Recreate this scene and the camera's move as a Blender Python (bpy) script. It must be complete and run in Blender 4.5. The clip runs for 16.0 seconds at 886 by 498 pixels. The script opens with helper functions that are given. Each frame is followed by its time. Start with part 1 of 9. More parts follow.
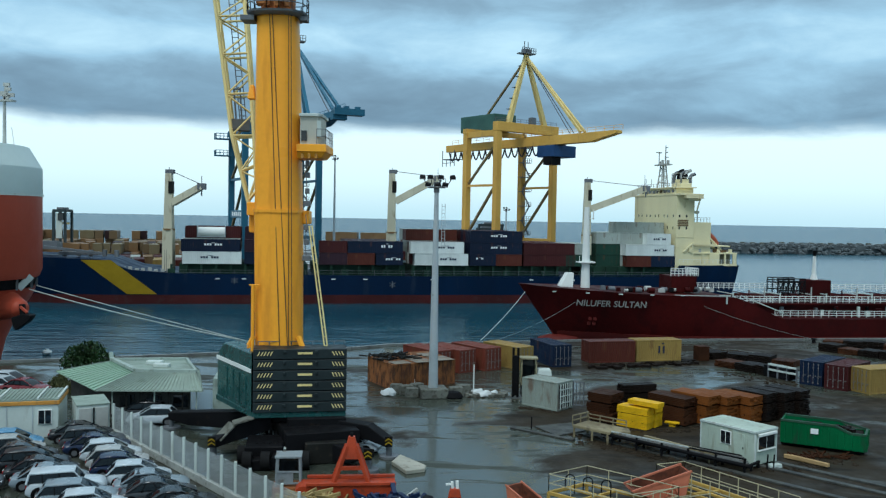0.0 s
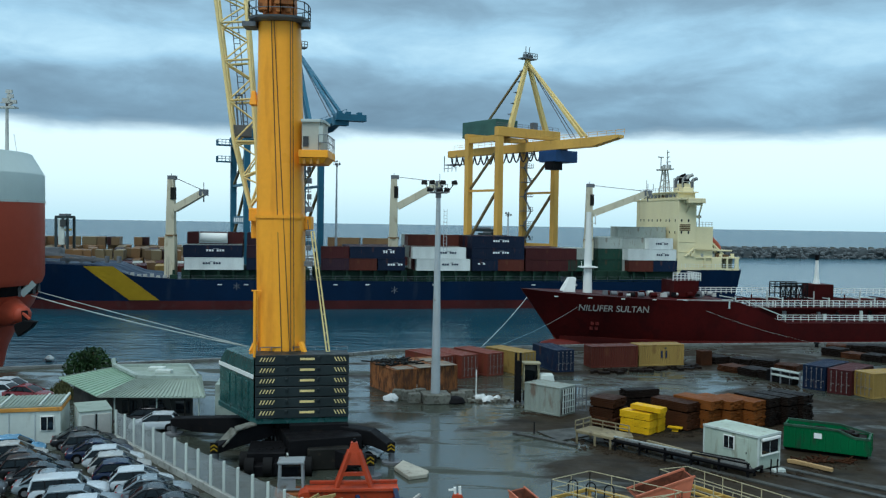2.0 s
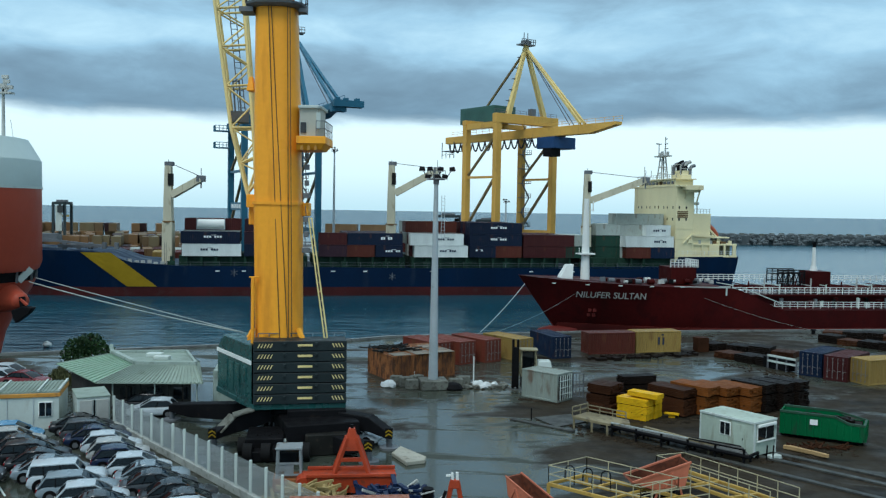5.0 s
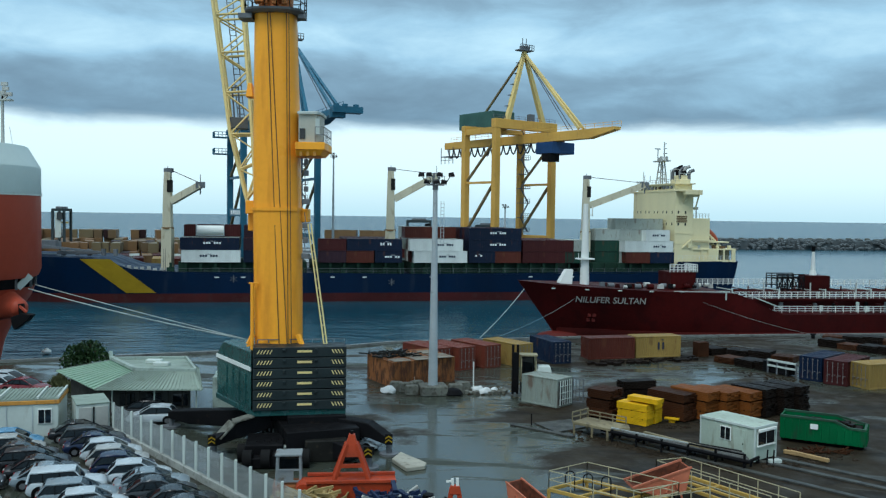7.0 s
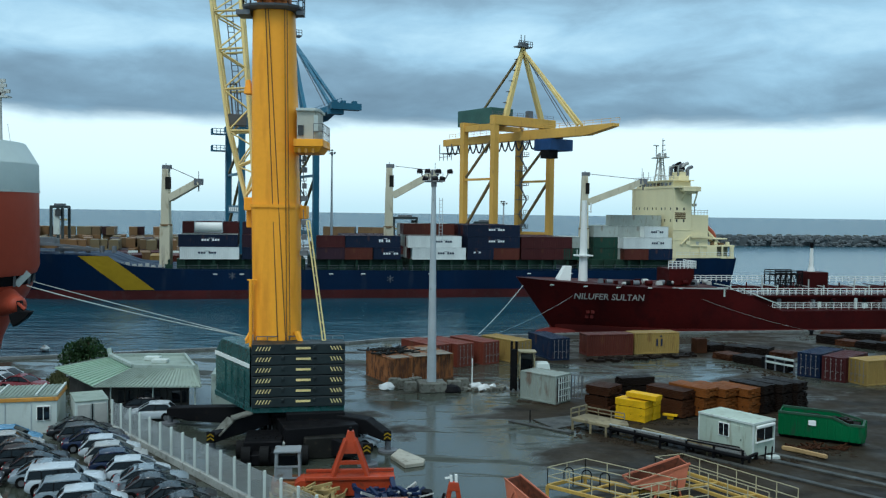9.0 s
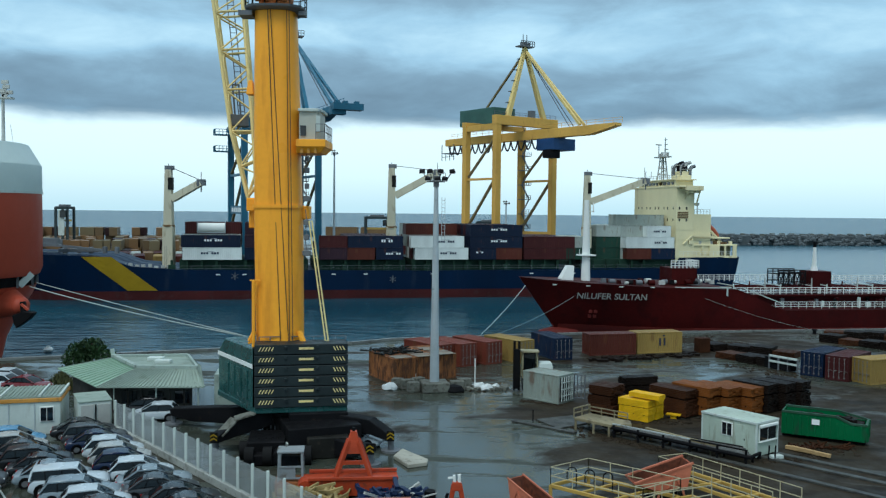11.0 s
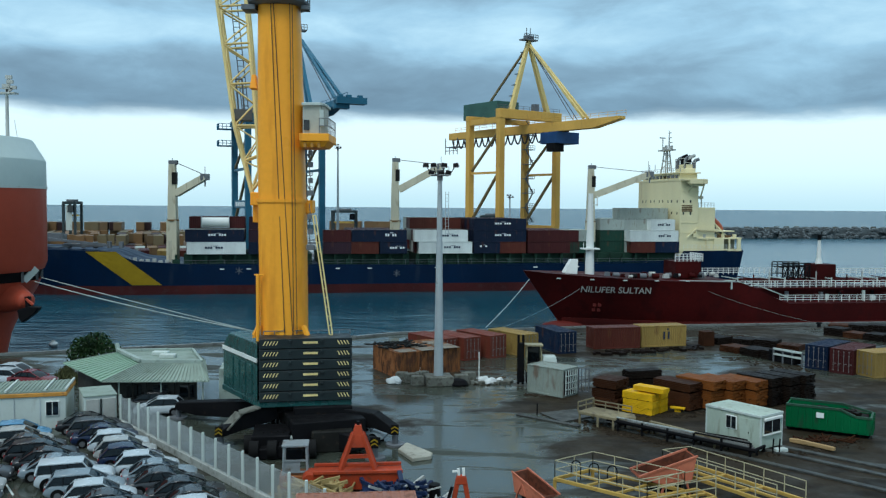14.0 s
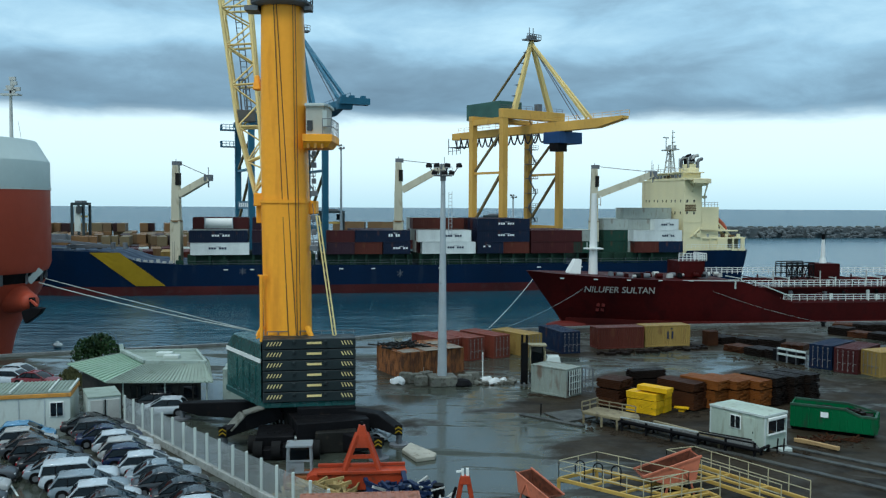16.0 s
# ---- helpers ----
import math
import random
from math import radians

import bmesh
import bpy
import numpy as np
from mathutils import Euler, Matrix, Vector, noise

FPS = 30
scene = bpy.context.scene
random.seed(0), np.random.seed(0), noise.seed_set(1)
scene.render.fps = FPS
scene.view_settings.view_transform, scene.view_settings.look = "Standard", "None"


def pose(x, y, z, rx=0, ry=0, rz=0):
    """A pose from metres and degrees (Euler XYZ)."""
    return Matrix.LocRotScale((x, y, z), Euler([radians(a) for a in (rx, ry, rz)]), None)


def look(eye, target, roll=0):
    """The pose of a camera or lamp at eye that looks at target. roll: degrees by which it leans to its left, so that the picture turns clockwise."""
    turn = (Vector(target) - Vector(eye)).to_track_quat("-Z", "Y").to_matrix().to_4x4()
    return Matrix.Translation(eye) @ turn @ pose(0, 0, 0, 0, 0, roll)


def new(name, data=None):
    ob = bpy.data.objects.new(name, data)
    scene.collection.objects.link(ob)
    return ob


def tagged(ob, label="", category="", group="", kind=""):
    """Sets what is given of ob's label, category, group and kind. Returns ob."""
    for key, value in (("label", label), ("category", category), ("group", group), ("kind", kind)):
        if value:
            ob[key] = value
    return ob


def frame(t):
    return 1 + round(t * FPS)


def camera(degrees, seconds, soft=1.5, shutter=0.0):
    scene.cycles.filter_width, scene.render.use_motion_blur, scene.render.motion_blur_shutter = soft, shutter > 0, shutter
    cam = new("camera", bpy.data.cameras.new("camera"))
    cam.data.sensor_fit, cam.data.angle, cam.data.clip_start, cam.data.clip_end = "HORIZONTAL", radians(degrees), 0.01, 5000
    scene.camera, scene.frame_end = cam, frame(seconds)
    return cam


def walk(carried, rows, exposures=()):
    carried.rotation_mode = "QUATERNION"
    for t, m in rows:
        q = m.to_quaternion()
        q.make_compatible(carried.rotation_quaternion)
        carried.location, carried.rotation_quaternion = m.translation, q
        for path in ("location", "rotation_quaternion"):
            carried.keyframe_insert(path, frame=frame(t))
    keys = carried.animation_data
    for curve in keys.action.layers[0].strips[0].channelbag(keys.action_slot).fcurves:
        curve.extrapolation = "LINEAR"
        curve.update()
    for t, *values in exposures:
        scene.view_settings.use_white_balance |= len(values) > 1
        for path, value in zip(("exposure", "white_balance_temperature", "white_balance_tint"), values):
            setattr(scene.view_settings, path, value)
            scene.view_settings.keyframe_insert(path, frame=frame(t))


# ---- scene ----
EYE = (0.0, 0.0, 17.3)
WATER = -2.2


def aim(yaw, pitch, roll):
    """A pose at the standpoint, turned by yaw (left), pitch (up) and lean."""
    a, b = radians(yaw), radians(pitch)
    way = Vector((-math.sin(a) * math.cos(b), math.cos(a) * math.cos(b), math.sin(b)))
    return look(EYE, Vector(EYE) + way * 100, roll)


cam = camera(53.4, 16.0, soft=1.25)
PATH = [
    (0, 0.001, -2.126, 1.061),
    (0.5, 0.173, -2.028, 0.995),
    (1, 0.158, -1.959, 0.897),
    (1.5, 0.164, -1.918, 0.906),
    (2, 0.136, -1.787, 0.888),
    (2.5, 0.156, -1.77, 0.894),
    (2.6, 0.148, -1.772, 0.91),
    (2.7, 0.14, -1.84, 0.93),
    (2.8, 0.131, -2.16, 0.955),
    (2.9, 0.122, -2.52, 0.985),
    (3, 0.113, -2.855, 1.009),
    (3.1, 0.09, -2.975, 1.02),
    (3.2, 0.066, -3.05, 1.035),
    (3.3, 0.043, -3.12, 1.05),
    (3.5, -0.004, -3.128, 1.073),
    (4, -0.066, -3.02, 1.059),
    (6.5, 0.058, -2.304, 0.809),
    (7, -0.061, -2.297, 0.779),
    (7.5, 0.02, -2.289, 0.714),
    (8, 0.027, -2.488, 0.719),
    (8.5, -0.089, -2.588, 0.784),
    (9, -0.159, -2.508, 0.744),
    (11.5, 0.056, -2.516, 0.558),
    (12, 0.119, -2.568, 0.559),
    (12.5, 0.089, -2.533, 0.444),
    (13, 0.155, -2.714, 0.445),
    (13.5, 0.183, -2.865, 0.453),
    (14, 0.251, -2.909, 0.442),
    (14.5, 0.202, -2.83, 0.438),
    (15, 0.36, -2.816, 0.392),
    (15.5, 0.436, -2.818, 0.313),
    (16, 0.47, -2.897, 0.298)
]
walk(cam, [(t, aim(a, b, c)) for t, a, b, c in PATH], [(0.0, 0.0, 5880, 3), (16.0, 0.0, 5880, 3)])

# ---- world: heavy cloud over a bright strip above the sea ----
SUN_EL, SUN_AZ = 57.0, 205.0     # degrees; azimuth from north (+y) clockwise
world = bpy.data.worlds.new("overcast")
scene.world = world
world.use_nodes = True
wt = world.node_tree
wn, wl = wt.nodes, wt.links
wn.clear()


def wnode(kind, **kw):
    n = wn.new(kind)
    for k, v in kw.items():
        n.inputs[k].default_value = v
    return n


def wmath(op, a, b, clamp=False):
    n = wn.new("ShaderNodeMath")
    n.operation, n.use_clamp = op, clamp
    for i, v in enumerate((a, b)):
        if isinstance(v, (int, float)):
            n.inputs[i].default_value = v
        else:
            wl.new(v, n.inputs[i])
    return n.outputs[0]


def wramp(fac, stops):
    n = wn.new("ShaderNodeValToRGB")
    r = n.color_ramp
    while len(r.elements) < len(stops):
        r.elements.new(0.5)
    for e, (p, c) in zip(r.elements, stops):
        e.position, e.color = p, (*c, 1)
    wl.new(fac, n.inputs[0])
    return n.outputs[0]


def wmix(fac, a, b):
    n = wn.new("ShaderNodeMix")
    n.data_type = "RGBA"
    for i, v in ((0, fac), (6, a), (7, b)):
        if isinstance(v, (int, float)):
            n.inputs[i].default_value = v
        elif isinstance(v, tuple):
            n.inputs[i].default_value = (*v, 1)
        else:
            wl.new(v, n.inputs[i])
    return n.outputs[2]


sky = wn.new("ShaderNodeTexSky")
sky.sky_type, sky.sun_disc = "NISHITA", False
sky.sun_elevation, sky.sun_rotation = radians(SUN_EL), radians(SUN_AZ)
sky.air_density, sky.dust_density = 1.0, 2.0
coord = wn.new("ShaderNodeTexCoord").outputs["Generated"]
sep = wn.new("ShaderNodeSeparateXYZ")
wl.new(coord, sep.inputs[0])
up = sep.outputs[2]
# cloud deck: long flat masses, a dark belly, a thinner bright layer over it and heavier cloud again above
lay = wn.new("ShaderNodeMapping")
lay.inputs["Scale"].default_value = (1.0, 1.0, 3.0)
lay.inputs["Location"].default_value = (0.62, 0.3, 0.12)
wl.new(coord, lay.inputs[0])
big = wnode("ShaderNodeTexNoise", Scale=3.2, Detail=4.0, Roughness=0.5, Distortion=0.35)
wl.new(lay.outputs[0], big.inputs["Vector"])
fine = wnode("ShaderNodeTexNoise", Scale=9.0, Detail=7.0, Roughness=0.6, Distortion=0.3)
wl.new(lay.outputs[0], fine.inputs["Vector"])
level = wmath("ADD", up, wmath("MULTIPLY", wmath("SUBTRACT", big.outputs[0], 0.5), 0.09))
layer = wramp(level, [(0.10, (0.36,) * 3), (0.145, (0.40,) * 3), (0.18, (0.64,) * 3), (0.205, (0.60,) * 3), (0.235, (0.38,) * 3), (0.32, (0.52,) * 3)])
tone = wmath("ADD", wmath("MULTIPLY", layer, 0.5), wmath("ADD", wmath("MULTIPLY", big.outputs[0], 0.28), wmath("MULTIPLY", fine.outputs[0], 0.24)))
cloud = wramp(tone, [(0.38, (0.215, 0.31, 0.395)), (0.47, (0.285, 0.42, 0.53)), (0.55, (0.40, 0.60, 0.745)), (0.66, (0.62, 0.83, 0.93))])
# the cloud base ends in a soft, slightly wavy edge above the clear strip
edge = wmath("ADD", up, wmath("MULTIPLY", wmath("SUBTRACT", fine.outputs[0], 0.5), 0.022))
clear = wramp(up, [(0.0, (0.58, 0.79, 0.86)), (0.035, (0.67, 0.83, 0.88)), (0.10, (0.76, 0.86, 0.88))])
clear = wmix(0.06, clear, sky.outputs[0])
base = wramp(edge, [(0.088, (0, 0, 0)), (0.103, (1, 1, 1))])
belly = wramp(up, [(0.09, (0.80, 0.82, 0.84)), (0.17, (1.06, 1.06, 1.06))])
shade = wn.new("ShaderNodeMix")
shade.data_type, shade.blend_type = "RGBA", "MULTIPLY"
shade.inputs[0].default_value = 1.0
wl.new(cloud, shade.inputs[6])
wl.new(belly, shade.inputs[7])
cloud = shade.outputs[2]
seen = wmix(base, clear, cloud)
# higher up the deck is thinner and paler
high = wramp(up, [(0.30, (0, 0, 0)), (0.75, (1, 1, 1))])
seen = wmix(high, seen, (0.66, 0.76, 0.84))
bg = wnode("ShaderNodeBackground", Strength=1.0)
wl.new(seen, bg.inputs[0])
wo = wn.new("ShaderNodeOutputWorld")
wl.new(bg.outputs[0], wo.inputs[0])

sun = new("sun", bpy.data.lights.new("sun", "SUN"))
sun.data.energy, sun.data.angle, sun.data.color = 1.6, radians(25), (1.0, 0.97, 0.92)
a, e = radians(SUN_AZ), radians(SUN_EL)
sun.matrix_world = look((0, 0, 60), Vector((0, 0, 60)) - 10 * Vector((math.sin(a) * math.cos(e), math.cos(a) * math.cos(e), math.sin(e))))


# ---- mesh helpers ----
class Shape:
    """Vertices and faces gathered from simple solids."""

    def __init__(self):
        self.v, self.f, self.s = [], [], []

    def add(self, verts, faces, smooth=False, m=None):
        n = len(self.v)
        self.v += [tuple(m @ Vector(p)) if m else tuple(p) for p in verts]
        self.f += [tuple(i + n for i in q) for q in faces]
        self.s += [smooth] * len(faces)
        return self

    def box(self, c, s, rz=0.0, top=1.0, m=None):
        """A box round c, sides s, turned rz degrees about z; top: scale of its upper face."""
        x, y, z = (k / 2 for k in s)
        pts = [(-x, -y, -z), (x, -y, -z), (x, y, -z), (-x, y, -z), (-x * top, -y * top, z), (x * top, -y * top, z), (x * top, y * top, z), (-x * top, y * top, z)]
        t = pose(*c, 0, 0, rz)
        return self.add(pts, [(0, 3, 2, 1), (4, 5, 6, 7), (0, 1, 5, 4), (1, 2, 6, 5), (2, 3, 7, 6), (3, 0, 4, 7)], False, m @ t if m else t)

    def beam(self, p, q, w=0.2, h=None, w2=None):
        """A square bar from p to q."""
        h = h or w
        k = (w2 or w) / w
        p, q = Vector(p), Vector(q)
        d = (q - p).normalized()
        up = Vector((0, 0, 1)) if abs(d.z) < 0.95 else Vector((0, 1, 0))
        a = d.cross(up).normalized() * (w / 2)
        b = a.cross(d).normalized() * (h / 2)
        pts = [p - a - b, p + a - b, p + a + b, p - a + b] + [q + (-a - b) * k, q + (a - b) * k, q + (a + b) * k, q + (-a + b) * k]
        return self.add(pts, [(0, 3, 2, 1), (4, 5, 6, 7), (0, 1, 5, 4), (1, 2, 6, 5), (2, 3, 7, 6), (3, 0, 4, 7)])

    def tube(self, p, q, r, r2=None, n=10, caps=True):
        r2 = r if r2 is None else r2
        p, q = Vector(p), Vector(q)
        d = (q - p).normalized()
        up = Vector((0, 0, 1)) if abs(d.z) < 0.95 else Vector((1, 0, 0))
        a = d.cross(up).normalized()
        b = a.cross(d).normalized()
        pts = []
        for c, k in ((p, r), (q, r2)):
            pts += [c + a * (k * math.cos(2 * math.pi * i / n)) + b * (k * math.sin(2 * math.pi * i / n)) for i in range(n)]
        self.add(pts, [(i, i + n, (i + 1) % n + n, (i + 1) % n) for i in range(n)], True)
        if caps:
            self.add(pts, [tuple(range(n)), tuple(range(2 * n - 1, n - 1, -1))])
        return self

    def prism(self, poly, z0, z1):
        """A flat outline (x, y) drawn up from z0 to z1."""
        n = len(poly)
        pts = [(x, y, z0) for x, y in poly] + [(x, y, z1) for x, y in poly]
        return self.add(pts, [tuple(range(n - 1, -1, -1)), tuple(range(n, 2 * n))] + [(i, (i + 1) % n, (i + 1) % n + n, i + n) for i in range(n)])

    def side(self, poly, y0, y1):
        """An outline (x, z) drawn across from y0 to y1."""
        n = len(poly)
        pts = [(x, y0, z) for x, z in poly] + [(x, y1, z) for x, z in poly]
        return self.add(pts, [tuple(range(n)), tuple(range(2 * n - 1, n - 1, -1))] + [(i, i + n, (i + 1) % n + n, (i + 1) % n) for i in range(n)])

    def loft(self, rings, smooth=True, closed=True, caps=True):
        n = len(rings[0])
        pts = [p for r in rings for p in r]
        faces = []
        for k in range(len(rings) - 1):
            for i in range(n if closed else n - 1):
                j = (i + 1) % n
                faces.append((k * n + i, k * n + j, (k + 1) * n + j, (k + 1) * n + i))
        self.add(pts, faces, smooth)
        if caps and closed:
            self.add(pts, [tuple(range(n - 1, -1, -1)), tuple(range((len(rings) - 1) * n, len(rings) * n))])
        return self

    def ball(self, c, r, n=8):
        """A rounded lump, r a number or three."""
        r = (r, r, r) if isinstance(r, (int, float)) else r
        rings = []
        for k in range(n // 2 + 1):
            a = math.pi * (k + 0.02) / (n // 2 + 0.04) - math.pi / 2
            rings.append([(c[0] + r[0] * math.cos(a) * math.cos(2 * math.pi * i / n), c[1] + r[1] * math.cos(a) * math.sin(2 * math.pi * i / n), c[2] + r[2] * math.sin(a)) for i in range(n)])
        return self.loft(rings)

    def scaled(self, k):
        self.v = [(x * k, y * k, z * k) for x, y, z in self.v]
        return self

    def mesh(self, name, bevel=0.0):
        me = bpy.data.meshes.new(name)
        me.from_pydata(self.v, [], self.f)
        me.polygons.foreach_set("use_smooth", self.s)
        bm = bmesh.new()
        bm.from_mesh(me)
        bmesh.ops.recalc_face_normals(bm, faces=bm.faces)
        for e in bm.edges:
            if len(e.link_faces) != 2 or e.calc_face_angle(0) > 0.62:
                e.smooth = False
        if bevel:
            edges = [e for e in bm.edges if len(e.link_faces) == 2 and e.calc_face_angle(0) > 0.6]
            bmesh.ops.bevel(bm, geom=edges, offset=bevel, segments=1, affect="EDGES", clamp_overlap=True)
        bm.to_mesh(me)
        bm.free()
        return me


def thing(name, m=None, label="", category="", group="", kind=""):
    """An Empty at the base of a thing, which carries its parts."""
    ob = new(name)
    ob.empty_display_size = 0.3
    ob.matrix_basis = m or Matrix()
    return tagged(ob, label, category, group, kind)


def part(name, shape, material, parent=None, label="", bevel=0.0, world=False, kind=""):
    """Links a shape (or a ready mesh) as ONE mesh object under a thing or a part."""
    if isinstance(shape, Shape):
        if world and parent:
            full, up_ = parent.matrix_basis.copy(), parent.parent
            while up_:
                full, up_ = up_.matrix_basis @ full, up_.parent
            inv = full.inverted()
            shape.v = [tuple(inv @ Vector(p)) for p in shape.v]
        data = shape.mesh(name, bevel)
        data.materials.append(material)
    else:
        data = shape
    ob = new(name, data)
    ob.parent = parent
    return tagged(ob, label, kind=kind)


def solo(name, shape, material, label, category, bevel=0.0, group="", kind="", m=None):
    """A thing that is one mesh."""
    data = shape.mesh(name, bevel)
    data.materials.append(material)
    ob = new(name, data)
    if m:
        ob.matrix_basis = m
    return tagged(ob, label, category, group, kind)


def lerp(p, q, k):
    return tuple(a + (b - a) * k for a, b in zip(p, q))


# ---- materials ----
def surface(name, base, rough=0.5, metal=0.0, vary=0.25, scale=1.0, dirt=None, dirt_at=0.62, dirt_amount=0.7, streak=1.0, bump=0.15, bump_scale=30.0, rough_vary=0.15, random_tone=0.0, coat=0.0, spec=0.2):
    """Paint, metal, stone and the like: broad and fine changes of tone, dirt or rust in patches (drawn out downwards by streak), fine relief."""
    mat = bpy.data.materials.new(name)
    mat.use_nodes = True
    nt = mat.node_tree
    nodes, links = nt.nodes, nt.links
    bs = nodes["Principled BSDF"]
    co = nodes.new("ShaderNodeTexCoord").outputs["Object"]
    mp = nodes.new("ShaderNodeMapping")
    mp.inputs["Scale"].default_value = (1, 1, 1 / streak)
    links.new(co, mp.inputs[0])

    def tex(sc, vec, detail=4.0):
        n = nodes.new("ShaderNodeTexNoise")
        n.inputs["Scale"].default_value, n.inputs["Detail"].default_value = sc, detail
        links.new(vec, n.inputs["Vector"])
        return n.outputs[0]

    def ramp(fac, lo, hi, a=0.3, b=0.7):
        n = nodes.new("ShaderNodeValToRGB")
        n.color_ramp.elements[0].position, n.color_ramp.elements[1].position = a, b
        n.color_ramp.elements[0].color, n.color_ramp.elements[1].color = (*lo, 1), (*hi, 1)
        links.new(fac, n.inputs[0])
        return n.outputs[0]

    def mix(kind, fac, a, b):
        n = nodes.new("ShaderNodeMix")
        n.data_type, n.blend_type = "RGBA", kind
        for i, v in ((0, fac), (6, a), (7, b)):
            if isinstance(v, (int, float)):
                n.inputs[i].default_value = v
            elif isinstance(v, tuple):
                n.inputs[i].default_value = (*v, 1)
            else:
                links.new(v, n.inputs[i])
        return n.outputs[2]

    lo = tuple(c * (1 - vary) for c in base)
    hi = tuple(min(1, c * (1 + vary)) for c in base)
    broad = tex(0.35 * scale, mp.outputs[0])
    col = ramp(broad, lo, hi)
    grain = tex(6.0 * scale, co, 5.0)
    g1, g2 = 1 - vary * 0.6, 1.0
    col = mix("MULTIPLY", 1.0, col, ramp(grain, (g1,) * 3, (g2,) * 3))
    if random_tone:
        info = nodes.new("ShaderNodeObjectInfo").outputs["Random"]
        col = mix("MULTIPLY", 1.0, col, ramp(info, (1 - random_tone,) * 3, (1, 1, 1), 0.0, 1.0))
    if dirt:
        spots = tex(1.6 * scale, mp.outputs[0], 7.0)
        mask = ramp(spots, (0, 0, 0), (dirt_amount,) * 3, dirt_at, min(1, dirt_at + 0.12))
        col = mix("MIX", mask, col, dirt)
    links.new(col, bs.inputs["Base Color"])
    r = ramp(tex(1.1 * scale, co), (max(0.02, rough - rough_vary),) * 3, (min(1, rough + rough_vary),) * 3)
    links.new(r, bs.inputs["Roughness"])
    bs.inputs["Metallic"].default_value = metal
    bs.inputs["Coat Weight"].default_value = coat
    bs.inputs["Specular IOR Level"].default_value = spec
    if bump:
        bn = nodes.new("ShaderNodeBump")
        bn.inputs["Strength"].default_value, bn.inputs["Distance"].default_value = bump, 0.02
        links.new(tex(bump_scale, co, 3.0), bn.inputs["Height"])
        links.new(bn.outputs[0], bs.inputs["Normal"])
    return mat


RUST = (0.10, 0.04, 0.018)
YELLOW = surface("crane_yellow_paint", (0.98, 0.40, 0.030), 0.42, vary=0.09, scale=0.5, dirt=(0.50, 0.15, 0.015), dirt_at=0.58, dirt_amount=0.40, streak=6, bump=0.05)
YELLOW_OLD = surface("faded_yellow_paint", (0.62, 0.42, 0.10), 0.55, vary=0.15, scale=0.6, dirt=(0.22, 0.12, 0.05), dirt_at=0.60, dirt_amount=0.6, streak=4)
EAVE = surface("dull_orange_eave", (0.52, 0.25, 0.05), 0.55, vary=0.15, scale=1.2, dirt=(0.25, 0.13, 0.05), dirt_at=0.58)
HEAD_ORANGE = surface("weathered_head_orange", (0.46, 0.17, 0.05), 0.55, vary=0.3, scale=1.2, dirt=(0.14, 0.05, 0.02), dirt_at=0.5)
BOOM_CREAM = surface("boom_cream_yellow", (0.74, 0.60, 0.26), 0.5, vary=0.12, dirt=RUST, dirt_at=0.68)
ORANGE = surface("orange_paint", (0.42, 0.058, 0.020), 0.5, vary=0.25, scale=1.5, dirt=(0.16, 0.05, 0.03), dirt_at=0.58, dirt_amount=0.65)
GANTRY_YELLOW = surface("gantry_yellow_paint", (0.66, 0.385, 0.085), 0.5, vary=0.14, scale=0.4, dirt=(0.25, 0.13, 0.06), dirt_at=0.62, dirt_amount=0.5, streak=3)
STAY_CREAM = surface("faded_stay_yellow", (0.68, 0.52, 0.20), 0.5, vary=0.14, scale=0.4, dirt=(0.30, 0.18, 0.07), dirt_at=0.6, dirt_amount=0.5, streak=3)
GANTRY_BLUE = surface("gantry_blue_paint", (0.030, 0.125, 0.195), 0.5, vary=0.15, scale=0.4, dirt=(0.03, 0.05, 0.07), dirt_at=0.62)
TROLLEY_BLUE = surface("trolley_blue_paint", (0.02, 0.06, 0.16), 0.5, vary=0.15)
HOUSE_GREEN = surface("machinery_house_green", (0.05, 0.12, 0.10), 0.45, vary=0.2, scale=0.6)
TEAL = surface("crane_teal_paint", (0.018, 0.078, 0.074), 0.28, vary=0.2, scale=0.9, dirt=(0.012, 0.035, 0.034), dirt_at=0.58, spec=0.45)
DARK_TEAL = surface("counterweight_dark_teal", (0.017, 0.026, 0.028), 0.45, vary=0.25, spec=0.25)
BRACE = surface("weathered_brown_brace", (0.20, 0.15, 0.07), 0.6, vary=0.25)
CAB_BEIGE = surface("beige_cab_paint", (0.46, 0.46, 0.39), 0.5, vary=0.1, dirt=(0.2, 0.18, 0.13), dirt_at=0.62, streak=4)
BLACK_STEEL = surface("black_steel", (0.007, 0.007, 0.008), 0.6, vary=0.3, spec=0.08, dirt=(0.025, 0.018, 0.014), dirt_at=0.64)
WORN_BLACK = surface("worn_black_plate", (0.018, 0.018, 0.016), 0.55, vary=0.35, spec=0.08, scale=1.4, dirt=(0.05, 0.04, 0.03), dirt_at=0.58, dirt_amount=0.5)
DULL_BAR = surface("dull_locking_bar", (0.20, 0.19, 0.18), 0.5, vary=0.2, dirt=RUST, dirt_at=0.55)
RUBBER = surface("black_rubber", (0.012, 0.012, 0.012), 0.8, vary=0.2, spec=0.08)
STEEL = surface("galvanised_steel", (0.42, 0.47, 0.49), 0.5, metal=0.1, vary=0.12, dirt=(0.20, 0.19, 0.17), dirt_at=0.65)
GREY_STEEL = surface("dull_grey_steel", (0.16, 0.17, 0.18), 0.5, metal=0.3, vary=0.2)
